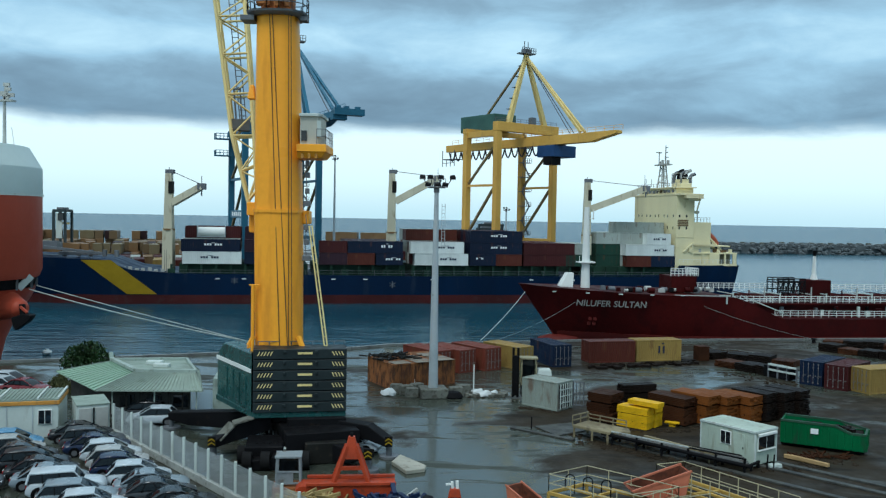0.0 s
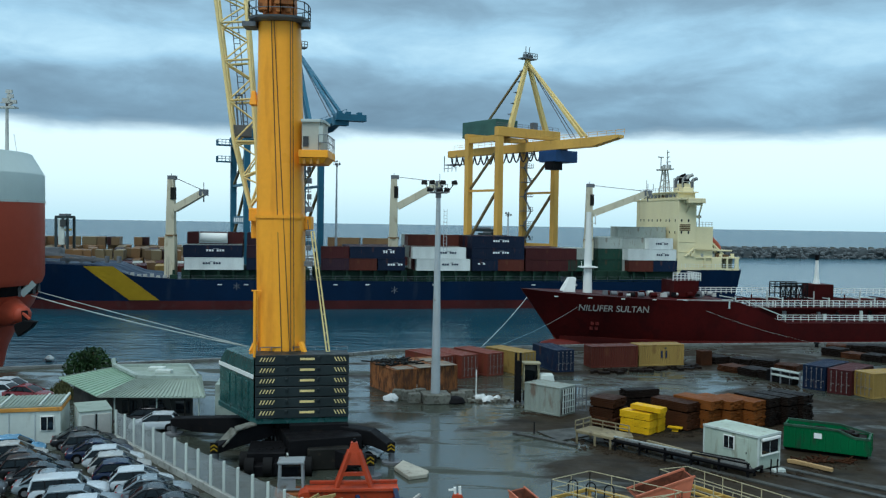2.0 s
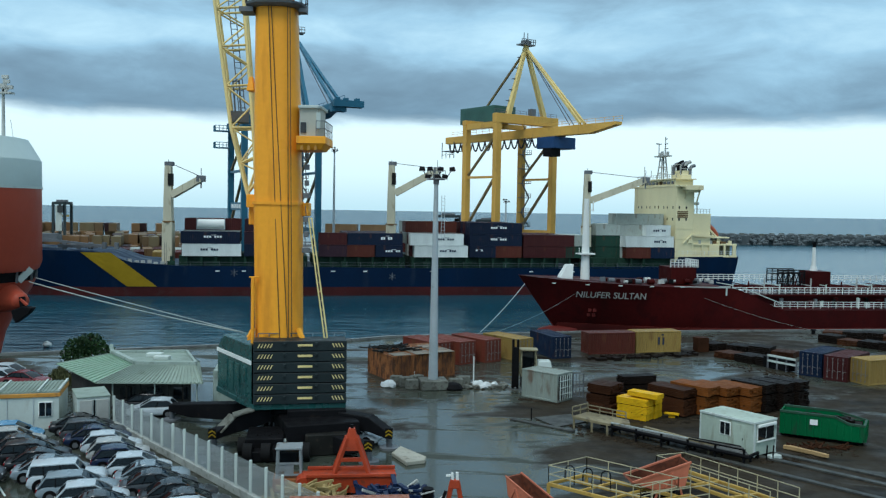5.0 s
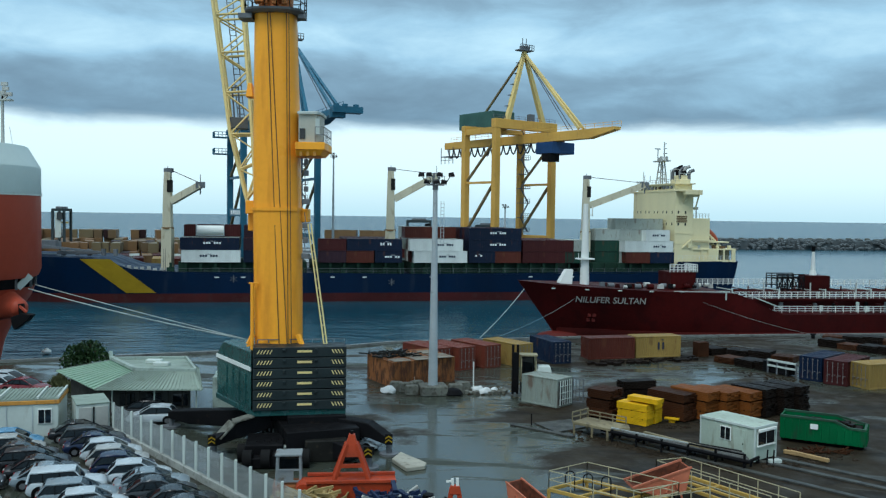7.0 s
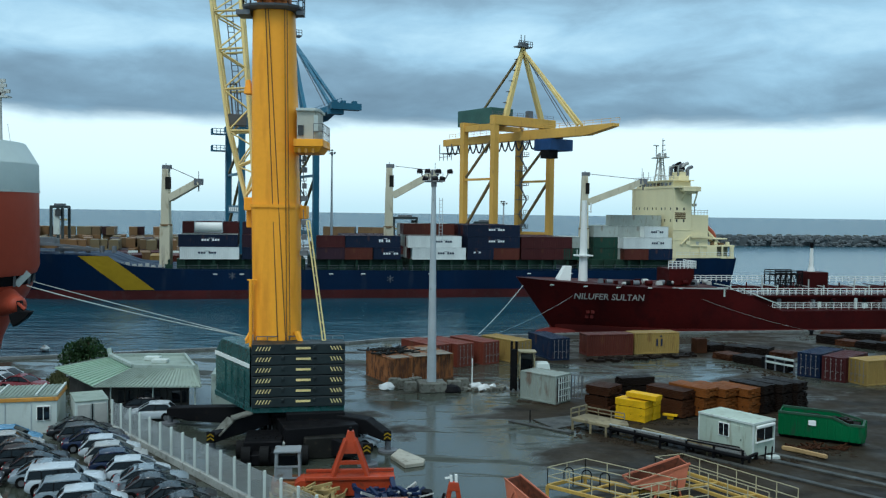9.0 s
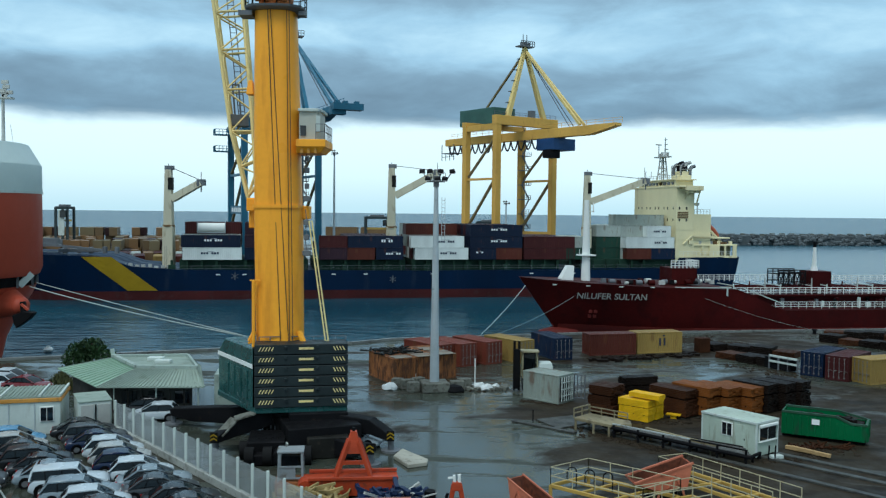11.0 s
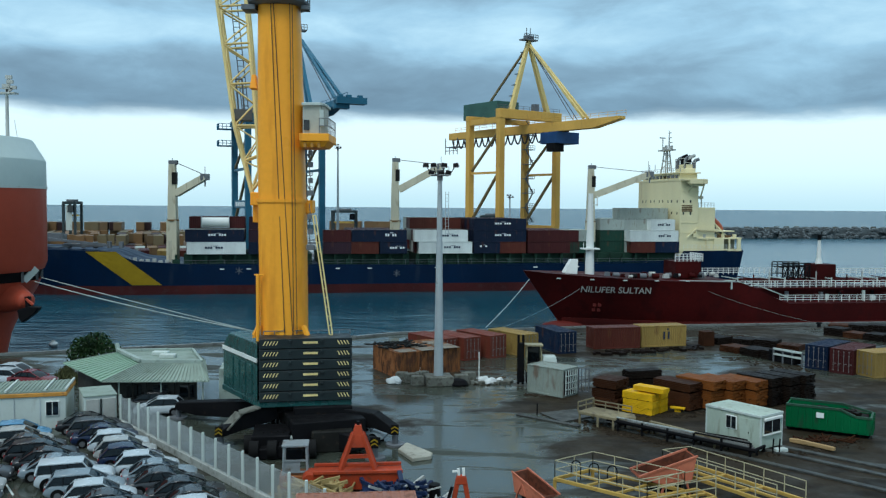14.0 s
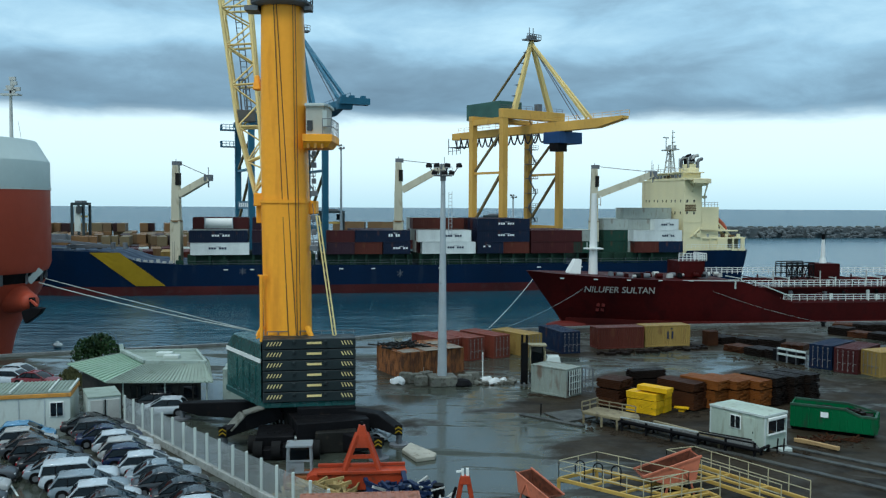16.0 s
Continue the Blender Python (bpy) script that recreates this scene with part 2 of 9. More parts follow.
CABLE = surface("dark_wire", (0.03, 0.03, 0.035), 0.6, vary=0.1, bump=0)
ROPE = surface("pale_mooring_rope", (0.36, 0.40, 0.38), 0.8, vary=0.15, bump=0.3)
HULL_BLUE = surface("hull_blue_paint", (0.0014, 0.0125, 0.040), 0.5, spec=0.12, vary=0.25, scale=0.25, dirt=(0.02, 0.03, 0.05), dirt_at=0.6, dirt_amount=0.5, streak=5)
BOOT_RED = surface("boot_topping_red", (0.055, 0.009, 0.009), 0.6, vary=0.3, scale=0.4, dirt=(0.05, 0.02, 0.02), dirt_at=0.55)
STRIPE = surface("hull_stripe_yellow", (0.29, 0.19, 0.008), 0.5, vary=0.12)
TANKER_RED = surface("tanker_maroon_paint", (0.046, 0.0036, 0.0032), 0.55, spec=0.09, vary=0.35, scale=0.35, dirt=(0.020, 0.003, 0.003), dirt_at=0.52, dirt_amount=0.5, streak=1.2)
TANKER_BOOT = surface("tanker_boot_red", (0.12, 0.016, 0.012), 0.6, vary=0.2, scale=0.4)
CARRIER_RED = surface("carrier_red_paint", (0.36, 0.062, 0.032), 0.5, vary=0.12, scale=0.2, dirt=(0.25, 0.05, 0.03), dirt_at=0.62, dirt_amount=0.5, streak=4)
CARRIER_WHITE = surface("carrier_white_paint", (0.60, 0.69, 0.66), 0.5, vary=0.06, scale=0.2, dirt=(0.4, 0.42, 0.38), dirt_at=0.66, dirt_amount=0.4, streak=5)
CREAM = surface("ship_cream_paint", (0.74, 0.66, 0.40), 0.5, vary=0.08, scale=0.4, dirt=(0.35, 0.22, 0.10), dirt_at=0.66, dirt_amount=0.45, streak=5)
# darker cream: the shade in the stern deck recesses is in the colour
DECK_SHADE = surface("stern_deck_shaded_cream", (0.30, 0.26, 0.15), 0.6, vary=0.2)
RUST_BROWN = surface("rusty_brown_louvre", (0.17, 0.10, 0.045), 0.7, vary=0.3)
MAST_GREY = surface("mast_off_white", (0.42, 0.43, 0.40), 0.5, vary=0.15)
LIFEBOAT = surface("lifeboat_orange", (0.42, 0.10, 0.05), 0.5, vary=0.15)
WHITE = surface("white_paint", (0.74, 0.76, 0.72), 0.5, vary=0.06, scale=0.8, dirt=(0.36, 0.32, 0.25), dirt_at=0.66, dirt_amount=0.4, streak=4)
OLD_WHITE = surface("weathered_white_panel", (0.52, 0.58, 0.54), 0.55, vary=0.1, scale=0.8, dirt=(0.24, 0.22, 0.17), dirt_at=0.6, dirt_amount=0.5, streak=4)
DECK_GREEN = surface("deck_dark_green", (0.02, 0.045, 0.03), 0.6, vary=0.3, spec=0.08)
CONCRETE = surface("weathered_concrete", (0.155, 0.16, 0.135), 0.75, vary=0.35, scale=1.6, dirt=(0.06, 0.055, 0.042), dirt_at=0.50, dirt_amount=0.8, bump=0.5)
ROCK = surface("breakwater_rock", (0.10, 0.115, 0.12), 0.8, vary=0.4, scale=0.4, random_tone=0.3, bump=0.5)
ROOF_GREEN = surface("pale_green_roof_sheet", (0.26, 0.38, 0.285), 0.5, vary=0.12, scale=0.5, dirt=(0.18, 0.30, 0.22), dirt_at=0.62, streak=1)
ROOF_TRIM = surface("faded_roof_trim", (0.33, 0.40, 0.36), 0.55, vary=0.15, scale=1.2, dirt=(0.15, 0.18, 0.14), dirt_at=0.56, dirt_amount=0.6)
ROOF_GREY = surface("mossy_roof_sheet", (0.25, 0.31, 0.26), 0.55, vary=0.16, scale=0.7, dirt=(0.16, 0.19, 0.15), dirt_at=0.58)
GLASS_DARK = surface("dark_window_glass", (0.008, 0.011, 0.014), 0.06, vary=0.2, bump=0, rough_vary=0.02, spec=0.5)
LAMP_GLASS = surface("lamp_glass", (0.5, 0.52, 0.52), 0.15, vary=0.05, bump=0)
LABEL_WHITE = surface("label_white", (0.78, 0.80, 0.78), 0.5, vary=0.04, bump=0)
NAME_WHITE = surface("worn_name_white", (0.40, 0.38, 0.35), 0.6, vary=0.2, scale=3, bump=0)
LABEL_DARK = surface("label_dark_blue", (0.02, 0.03, 0.06), 0.5, vary=0.04, bump=0)
LEAF = surface("leaf_green", (0.022, 0.055, 0.014), 0.55, vary=0.4, scale=1.2, random_tone=0.3, bump=0)
BARK = surface("bark", (0.10, 0.075, 0.05), 0.9, vary=0.3, bump=0.6)


def container_paint(name, c, rusty=0.6):
    return surface(name, c, 0.5, vary=0.15, scale=0.8, dirt=(0.11, 0.045, 0.02) if rusty else (c[0] * 0.7, c[1] * 0.7, c[2] * 0.7), dirt_at=0.60 - 0.09 * rusty, dirt_amount=0.4 + 0.45 * rusty, streak=3, random_tone=0.15)


PAINTS = {
    "navy": container_paint("container_navy", (0.006, 0.013, 0.034), 0.1),
    "white": container_paint("container_white", (0.70, 0.74, 0.70), 0.0),
    "grey": container_paint("container_grey", (0.36, 0.40, 0.36), 0.3),
    "maroon": container_paint("container_maroon", (0.055, 0.011, 0.011), 0.1),
    "red": container_paint("container_red", (0.15, 0.036, 0.022), 0.5),
    "brown": container_paint("container_brown", (0.088, 0.021, 0.013), 0.3),
    "tan": container_paint("container_tan", (0.19, 0.12, 0.058), 0.5),
    "sand": container_paint("container_sand_yellow", (0.29, 0.195, 0.055), 0.3),
    "rusty": surface("container_rusty_orange", (0.31, 0.125, 0.045), 0.7, vary=0.35, scale=1.5, dirt=(0.075, 0.035, 0.02), dirt_at=0.47, dirt_amount=0.9, streak=3, random_tone=0.35, bump=0.3),
    "pale": container_paint("container_dirty_pale_grey", (0.27, 0.31, 0.27), 0.6),
    "blue": container_paint("container_blue", (0.0045, 0.014, 0.040), 0.25),
    "faded": container_paint("container_faded_red", (0.34, 0.15, 0.10), 0.5),
    "plum": container_paint("container_plum", (0.032, 0.014, 0.022), 0.1),
    "green": container_paint("container_green", (0.016, 0.05, 0.033), 0.2),
}


def wet_ground(name, dry, wet, puddle=0.5, scale=0.06):
    """Rain-wet asphalt: darker and glossy where water lies, with coarse grain where it has run off."""
    mat = bpy.data.materials.new(name)
    mat.use_nodes = True
    nt = mat.node_tree
    nodes, links = nt.nodes, nt.links
    bs = nodes["Principled BSDF"]
    co = nodes.new("ShaderNodeTexCoord").outputs["Object"]

    def tex(sc, detail=5.0, rough=0.5, dist=0.0, stretch=(1, 1, 1)):
        mp = nodes.new("ShaderNodeMapping")
        mp.inputs["Scale"].default_value = stretch
        links.new(co, mp.inputs[0])
        n = nodes.new("ShaderNodeTexNoise")
        n.inputs["Scale"].default_value, n.inputs["Detail"].default_value, n.inputs["Roughness"].default_value = sc, detail, rough
        n.inputs["Distortion"].default_value = dist
        links.new(mp.outputs[0], n.inputs["Vector"])
        return n.outputs[0]

    def ramp(fac, stops):
        n = nodes.new("ShaderNodeValToRGB")
        r = n.color_ramp
        while len(r.elements) < len(stops):
            r.elements.new(0.5)
        for e, (p, c) in zip(r.elements, stops):
            e.position, e.color = p, (*((c,) * 3 if isinstance(c, (int, float)) else c), 1)
        links.new(fac, n.inputs[0])
        return n.outputs[0]

    def mix(kind, fac, a, b):
        n = nodes.new("ShaderNodeMix")
        n.data_type, n.blend_type = "RGBA", kind
        for i, v in ((0, fac), (6, a), (7, b)):
            if isinstance(v, (int, float)):
                n.inputs[i].default_value = v
            else:
                links.new(v, n.inputs[i])
        return n.outputs[2]

    # the ground falls towards -x, where more water lies
    sx = nodes.new("ShaderNodeSeparateXYZ")
    links.new(co, sx.inputs[0])
    fall = nodes.new("ShaderNodeMapRange")
    links.new(sx.outputs[0], fall.inputs[0])
    for i, v in ((1, 0.0), (2, 16.0), (3, 0.08), (4, -0.13)):
        fall.inputs[i].default_value = v
    # a second hollow beyond the timber, towards the quay edge
    edge_ = nodes.new("ShaderNodeMapRange")
    links.new(sx.outputs[1], edge_.inputs[0])
    for i, v in ((1, 79.0), (2, 90.0), (3, 0.0), (4, 0.13)):
        edge_.inputs[i].default_value = v
    east = nodes.new("ShaderNodeMapRange")
    links.new(sx.outputs[0], east.inputs[0])
    for i, v in ((1, -12.0), (2, 14.0), (3, -0.35), (4, 1.0)):
        east.inputs[i].default_value = v
    both = nodes.new("ShaderNodeMath")
    both.operation = "MULTIPLY_ADD"
    links.new(edge_.outputs[0], both.inputs[0])
    links.new(east.outputs[0], both.inputs[1])
    links.new(fall.outputs[0], both.inputs[2])
    low = nodes.new("ShaderNodeMath")
    links.new(tex(scale, 7.0, 0.6, 0.6, (1, 1.6, 1)), low.inputs[0])
    links.new(both.outputs[0], low.inputs[1])
    film = ramp(low.outputs[0], [(puddle - 0.05, 0.0), (puddle + 0.06, 1.0)])
    tone = ramp(tex(scale * 3, 6.0, 0.6), [(0.3, dry), (0.7, tuple(c * 1.5 for c in dry))])
    grain = ramp(tex(9.0, 3.0), [(0.3, 0.75), (0.7, 1.1)])
    tone = mix("MULTIPLY", 1.0, tone, grain)
    drag = ramp(tex(0.22, 6.0, 0.65, 0.8, (0.45, 1.6, 1)), [(0.40, 0.45), (0.52, 1.0)])
    tone = mix("MULTIPLY", 1.0, tone, drag)
    n = nodes.new("ShaderNodeRGB")
    n.outputs[0].default_value = (*wet, 1)
    links.new(mix("MIX", film, tone, n.outputs[0]), bs.inputs["Base Color"])
    damp = ramp(tex(scale * 5, 5.0, 0.6), [(0.35, 0.45), (0.65, 0.80)])
    pool = ramp(tex(scale * 6, 3.0), [(0.3, 0.08), (0.7, 0.18)])
    film = mix("MULTIPLY", 1.0, film, ramp(tex(0.30, 5.0, 0.6, 1.0, (0.4, 1.5, 1)), [(0.38, 0.05), (0.47, 1.0)]))
    links.new(mix("MIX", film, damp, pool), bs.inputs["Roughness"])
    bn = nodes.new("ShaderNodeBump")
    bn.inputs["Strength"].default_value, bn.inputs["Distance"].default_value = 0.10, 0.02
    links.new(tex(3.0, 6.0, 0.6), bn.inputs["Height"])
    links.new(bn.outputs[0], bs.inputs["Normal"])
    # standing water mirrors the sky, the rough damp stone between hardly does
    links.new(ramp(film, [(0.0, 0.13), (0.8, 0.56)]), bs.inputs["Specular IOR Level"])
    return mat


ASPHALT = wet_ground("wet_asphalt", (0.024, 0.0180, 0.0105), (0.044, 0.051, 0.039), 0.475, 0.075)
FAR_QUAY = wet_ground("wet_concrete_quay", (0.07, 0.07, 0.068), (0.04, 0.042, 0.044), 0.55)
KERB = surface("dark_wet_kerb", (0.06, 0.062, 0.055), 0.5, vary=0.3, dirt=(0.03, 0.03, 0.03), dirt_at=0.5)
COPING = surface("wet_coping_concrete", (0.17, 0.18, 0.17), 0.35, vary=0.25, dirt=(0.06, 0.06, 0.06), dirt_at=0.55)


def sea_water():
    mat = bpy.data.materials.new("harbour_water")
    mat.use_nodes = True
    nt = mat.node_tree
    nodes, links = nt.nodes, nt.links
    bs = nodes["Principled BSDF"]
    bs.inputs["Roughness"].default_value, bs.inputs["IOR"].default_value = 0.24, 1.33
    bs.inputs["Specular IOR Level"].default_value = 0.5
    co = nodes.new("ShaderNodeTexCoord").outputs["Object"]

    def tex(sc, detail, stretch, dist=0.0):
        mp = nodes.new("ShaderNodeMapping")
        mp.inputs["Scale"].default_value = stretch
        links.new(co, mp.inputs[0])
        n = nodes.new("ShaderNodeTexNoise")
        n.inputs["Scale"].default_value, n.inputs["Detail"].default_value, n.inputs["Distortion"].default_value = sc, detail, dist
        links.new(mp.outputs[0], n.inputs["Vector"])
        return n.outputs[0]

    r = nodes.new("ShaderNodeValToRGB")
    r.color_ramp.elements[0].position, r.color_ramp.elements[1].position = 0.35, 0.7
    r.color_ramp.elements[0].color, r.color_ramp.elements[1].color = (0.004, 0.044, 0.068, 1), (0.012, 0.068, 0.096, 1)
    links.new(tex(0.02, 4, (1, 2.5, 1)), r.inputs[0])
    links.new(r.outputs[0], bs.inputs["Base Color"])
    # broad wind ripples, with calmer lanes between them
    ripple = tex(0.42, 6.0, (0.5, 1.3, 1), 0.4)
    swell = tex(0.10, 3.0, (0.5, 1.2, 1), 0.2)
    add = nodes.new("ShaderNodeMath")
    add.operation = "MULTIPLY_ADD"
    links.new(swell, add.inputs[0])
    add.inputs[1].default_value = 1.5
    links.new(ripple, add.inputs[2])
    bn = nodes.new("ShaderNodeBump")
    bn.inputs["Distance"].default_value = 0.5
    # sheltered water inside the breakwater is calmer than the open sea
    ys = nodes.new("ShaderNodeSeparateXYZ")
    links.new(co, ys.inputs[0])
    for stops_, socket in ((((0.0, 0.75), (0.22, 0.55), (0.36, 0.12), (0.84, 0.12), (0.90, 0.85)), bn.inputs["Strength"]), (((0.0, 0.17), (0.24, 0.17), (0.36, 0.22), (0.86, 0.22), (0.90, 0.26)), bs.inputs["Roughness"])):
        mr = nodes.new("ShaderNodeMapRange")
        links.new(ys.outputs[1], mr.inputs[0])
        for i, v in ((1, 100.0), (2, 620.0), (3, 0.0), (4, 1.0)):
            mr.inputs[i].default_value = v
        rp = nodes.new("ShaderNodeValToRGB")
        while len(rp.color_ramp.elements) < len(stops_):
            rp.color_ramp.elements.new(0.5)
        for e_, (p_, c_) in zip(rp.color_ramp.elements, stops_):
            e_.position, e_.color = p_, (c_, c_, c_, 1)
        links.new(mr.outputs[0], rp.inputs[0])
        links.new(rp.outputs[0], socket)
    links.new(add.outputs[0], bn.inputs["Height"])
    links.new(bn.outputs[0], bs.inputs["Normal"])
    return mat


WATER_MAT = sea_water()

# ---- setting: water, quays, breakwater ----
solo("water", Shape().add([(-4800, 60, WATER), (4800, 60, WATER), (4800, 4850, WATER), (-4800, 4850, WATER)], [(0, 1, 2, 3)]), WATER_MAT, "dark rippled harbour water reaching to the open sea", "water", kind="structure")
QUAY = [(-400, -120), (400, -120), (400, 181), (60, 130.5), (20, 124.0), (-6.81, 116.39), (-11.68, 112.79), (-46.09, 99.18), (-160, 52), (-400, -40)]
solo("ground", Shape().prism(QUAY, -9.0, 0.0), ASPHALT, "rain-wet dark asphalt quay with puddles", "quay", kind="structure")
edge = Shape()
for p, q in zip(QUAY[2:8], QUAY[3:9]):
    edge.beam((*p, 0.12), (*q, 0.12), 0.6, 0.3)
solo("coping", edge, COPING, "pale wet concrete coping along the quay edge", "quay edge", kind="structure")
far = [(-400, 172), (-120, 203), (-60, 218), (76, 245), (88, 420), (-400, 420)]
solo("far_quay", Shape().prism(far, -9.0, 0.3), FAR_QUAY, "wet concrete container quay beyond the moored ship", "quay", kind="structure")

# breakwater: a bank of rocks with a broken parapet on top
bank = Shape()
rnd = random.Random(4)
B0, B1 = Vector((120, 528, 0)), Vector((420, 585, 0))
for k in range(900):
    t = rnd.random()
    w = rnd.random()
    p = B0.lerp(B1, t) + Vector((0, (w - 0.3) * 14, 0))
    z = WATER + 5.7 * min(1, w * 1.6) + rnd.uniform(-0.5, 0.4)
    bank.ball((p.x, p.y, z), (rnd.uniform(1.0, 2.0), rnd.uniform(1.0, 1.8), rnd.uniform(0.7, 1.3)), 6)
tagged(solo("breakwater", bank, ROCK, "dark grey rock breakwater on the seaward side", "breakwater", kind="stuff"))
solo("breakwater_core", Shape().prism([(120, 531), (420, 588), (420, 602), (120, 547)], -9, 3.4), ROCK, "dark core of the rock breakwater", "breakwater", kind="structure")
block = Shape().box((0, 0, 0.7), (3.0, 2.0, 1.5), 0, 0.9).mesh("parapet_block", 0.1)
block.materials.append(CONCRETE)
for k in range(46):
    p = B0.lerp(B1, k / 45)
    ob = tagged(new("parapet_block", block), "weathered concrete block on the breakwater crest", "block", "parapet blocks on the breakwater")
    ob.matrix_basis = pose(p.x, p.y + 9, 3.5 + rnd.uniform(-0.3, 0.2), 0, 0, 10.8)


# ---- containers ----
SIZES = {10: 4.0, 20: 6.06, 40: 12.19}
made_shapes = {}


def corrugated(p, q, z0, z1, out, pitch=0.28, deep=0.036):
    """A wall of pressed sheet from p to q (x, y)."""
    p, q, out = Vector(p), Vector(q), Vector(out)
    n = max(2, round((q - p).length / pitch))
    pts = []
    for i in range(n):
        for k, d in ((0.0, 0), (0.35, 0), (0.5, deep), (0.85, deep)):
            c = p.lerp(q, (i + k) / n) - out * d
            pts += [(c.x, c.y, z0), (c.x, c.y, z1)]
    pts += [(q.x, q.y, z0), (q.x, q.y, z1)]
    return Shape().add(pts, [(2 * i, 2 * i + 2, 2 * i + 3, 2 * i + 1) for i in range(len(pts) // 2 - 1)])


def container_meshes(size, paint, near):
    key = (size, paint, near)
    if key in made_shapes:
        return made_shapes[key]
    L, W, H = SIZES[size] / 2, 1.22, 2.59
    pitch, deep = (0.28, 0.036) if near else (0.42, 0.014)
    fr = Shape()
    for x in (-L, L):
        for y in (-W, W):
            fr.box((x - math.copysign(0.08, x), y - math.copysign(0.08, y), H / 2), (0.16, 0.16, H))
        fr.box((x - math.copysign(0.06, x), 0, 0.1), (0.12, 2 * W - 0.32, 0.2)).box((x - math.copysign(0.06, x), 0, H - 0.07), (0.12, 2 * W - 0.32, 0.14))
    for y in (-W, W):
        fr.box((0, y - math.copysign(0.06, y), 0.09), (2 * L - 0.32, 0.12, 0.18)).box((0, y - math.copysign(0.05, y), H - 0.06), (2 * L - 0.32, 0.1, 0.12))
    side_a = corrugated((-L + 0.16, -W + 0.03), (L - 0.16, -W + 0.03), 0.18, H - 0.12, (0, -1), pitch, deep)
    side_b = corrugated((L - 0.16, W - 0.03), (-L + 0.16, W - 0.03), 0.18, H - 0.12, (0, 1), pitch, deep)
    back = corrugated((-L + 0.03, W - 0.16), (-L + 0.03, -W + 0.16), 0.2, H - 0.14, (-1, 0), pitch, deep)
    # one pressed sheet with cross ribs
    cuts = []
    nr = round(2 * L / (0.45 if near else 0.9))
    for i in range(nr):
        x0, dx_ = -L + 0.1 + i * (2 * L - 0.2) / nr, (2 * L - 0.2) / nr
        cuts += [(x0, -0.045), (x0 + dx_ * 0.35, -0.045), (x0 + dx_ * 0.5, -0.01), (x0 + dx_ * 0.85, -0.01)]
    cuts.append((L - 0.1, -0.045))
    roof = Shape().add([(x, y, H + z) for x, z in cuts for y in (-W + 0.1, W - 0.1)], [(2 * i, 2 * i + 2, 2 * i + 3, 2 * i + 1) for i in range(len(cuts) - 1)])
    door = Shape().box((0, 0, 1.3), (0.05, 1.04, 2.28))
    for z in (0.55, 1.05, 1.55, 2.05):
        door.box((0.03, 0, z), (0.03, 0.96, 0.3))
    bars = Shape()
    for y in (-0.28, 0.25):
        bars.tube((0.09, y, 0.2), (0.09, y, 2.4), 0.025, n=6)
        for z in (0.35, 0.9, 1.9, 2.3):
            bars.box((0.08, y, z), (0.06, 0.14, 0.07))
        bars.box((0.11, y + 0.15, 1.05), (0.04, 0.34, 0.05))
    out = {}
    for nm, sh, mt in (("frame", fr, PAINTS[paint]), ("side_wall_a", side_a, PAINTS[paint]), ("side_wall_b", side_b, PAINTS[paint]), ("end_wall", back, PAINTS[paint]), ("roof_panel", roof, PAINTS[paint]), ("door", door, PAINTS[paint]), ("locking_bar", bars, DULL_BAR)):
        me = sh.mesh(nm, 0.02 if near and nm == "frame" else 0)
        me.materials.append(mt)
        out[nm] = me
    made_shapes[key] = out
    return out


WORDS = {"faded": "faded red", "navy": "navy blue", "white": "white", "grey": "pale grey", "maroon": "dark maroon", "red": "red", "brown": "brown-red", "tan": "tan", "sand": "sand-yellow", "rusty": "rusty orange", "blue": "blue", "plum": "dark plum", "green": "green"}


def container(m, size, paint, label, near=False, marks=None, group="", far=False):
    """A steel freight container, base at m, long along its x, doors at +x."""
    box = thing("shipping_container", m, label, "container", group)
    ms = container_meshes(size, paint, near)
    L = SIZES[size] / 2
    part("frame", ms["frame"], None, box)
    part("side_wall", ms["side_wall_a"], None, box)
    if not far:
        part("side_wall", ms["side_wall_b"], None, box)
        part("end_wall", ms["end_wall"], None, box)
        for y in (-0.53, 0.53):
            d = part("door", ms["door"], None, box)
            d.location = (L - 0.05, y, 0)
            if near:
                part("locking_bar", ms["locking_bar"], None, d)
    else:
        part("end_wall", ms["end_wall"], None, box)
        for y in (-0.53, 0.53):
            part("door", ms["door"], None, box).location = (L - 0.05, y, 0)
    part("roof_panel", ms["roof_panel"], None, box)
    if marks:
        x, z, w, h, mat_ = marks
        sh = Shape()
        n = max(3, round(w / 0.55))
        for i in range(n):
            if i != n // 2:
                sh.box((x - w / 2 + (i + 0.5) * w / n, -1.235, z), (w / n * 0.74, 0.03, h))
        sh.box((x + 0.2, -1.235, z + h * 0.85), (w * 0.3, 0.03, h * 0.16))
        part("lettering", sh, mat_, box, "plain bars of lettering on the side")
    return box


# ---- the container ship ----
SU, SN = Vector((0.9797, 0.2008, 0)), Vector((-0.2008, 0.9797, 0))
SHIP = Matrix(((SU.x, SN.x, 0, -62.0), (SU.y, SN.y, 0, 183.9), (0, 0, 1, WATER), (0, 0, 0, 1)))
SB = 11.8                                     # half of its breadth


def hull_rings(stations, levels):
    """Stations (s, half, fullness, deck); levels: heights as a share between low and deck, with flare."""
    rings = []
    for s, half, wl, deck, rake in stations:
        pts = []
        for z0, z1, k, r in levels:
            z = z0 + (deck - z0) * z1
            w = wl + (half - wl) * k
            pts.append((s + rake * r, w, z))
        rings.append([(x, SB + w, z) for x, w, z in pts] + [(x, SB - w, z) for x, w, z in reversed(pts)])
    return rings


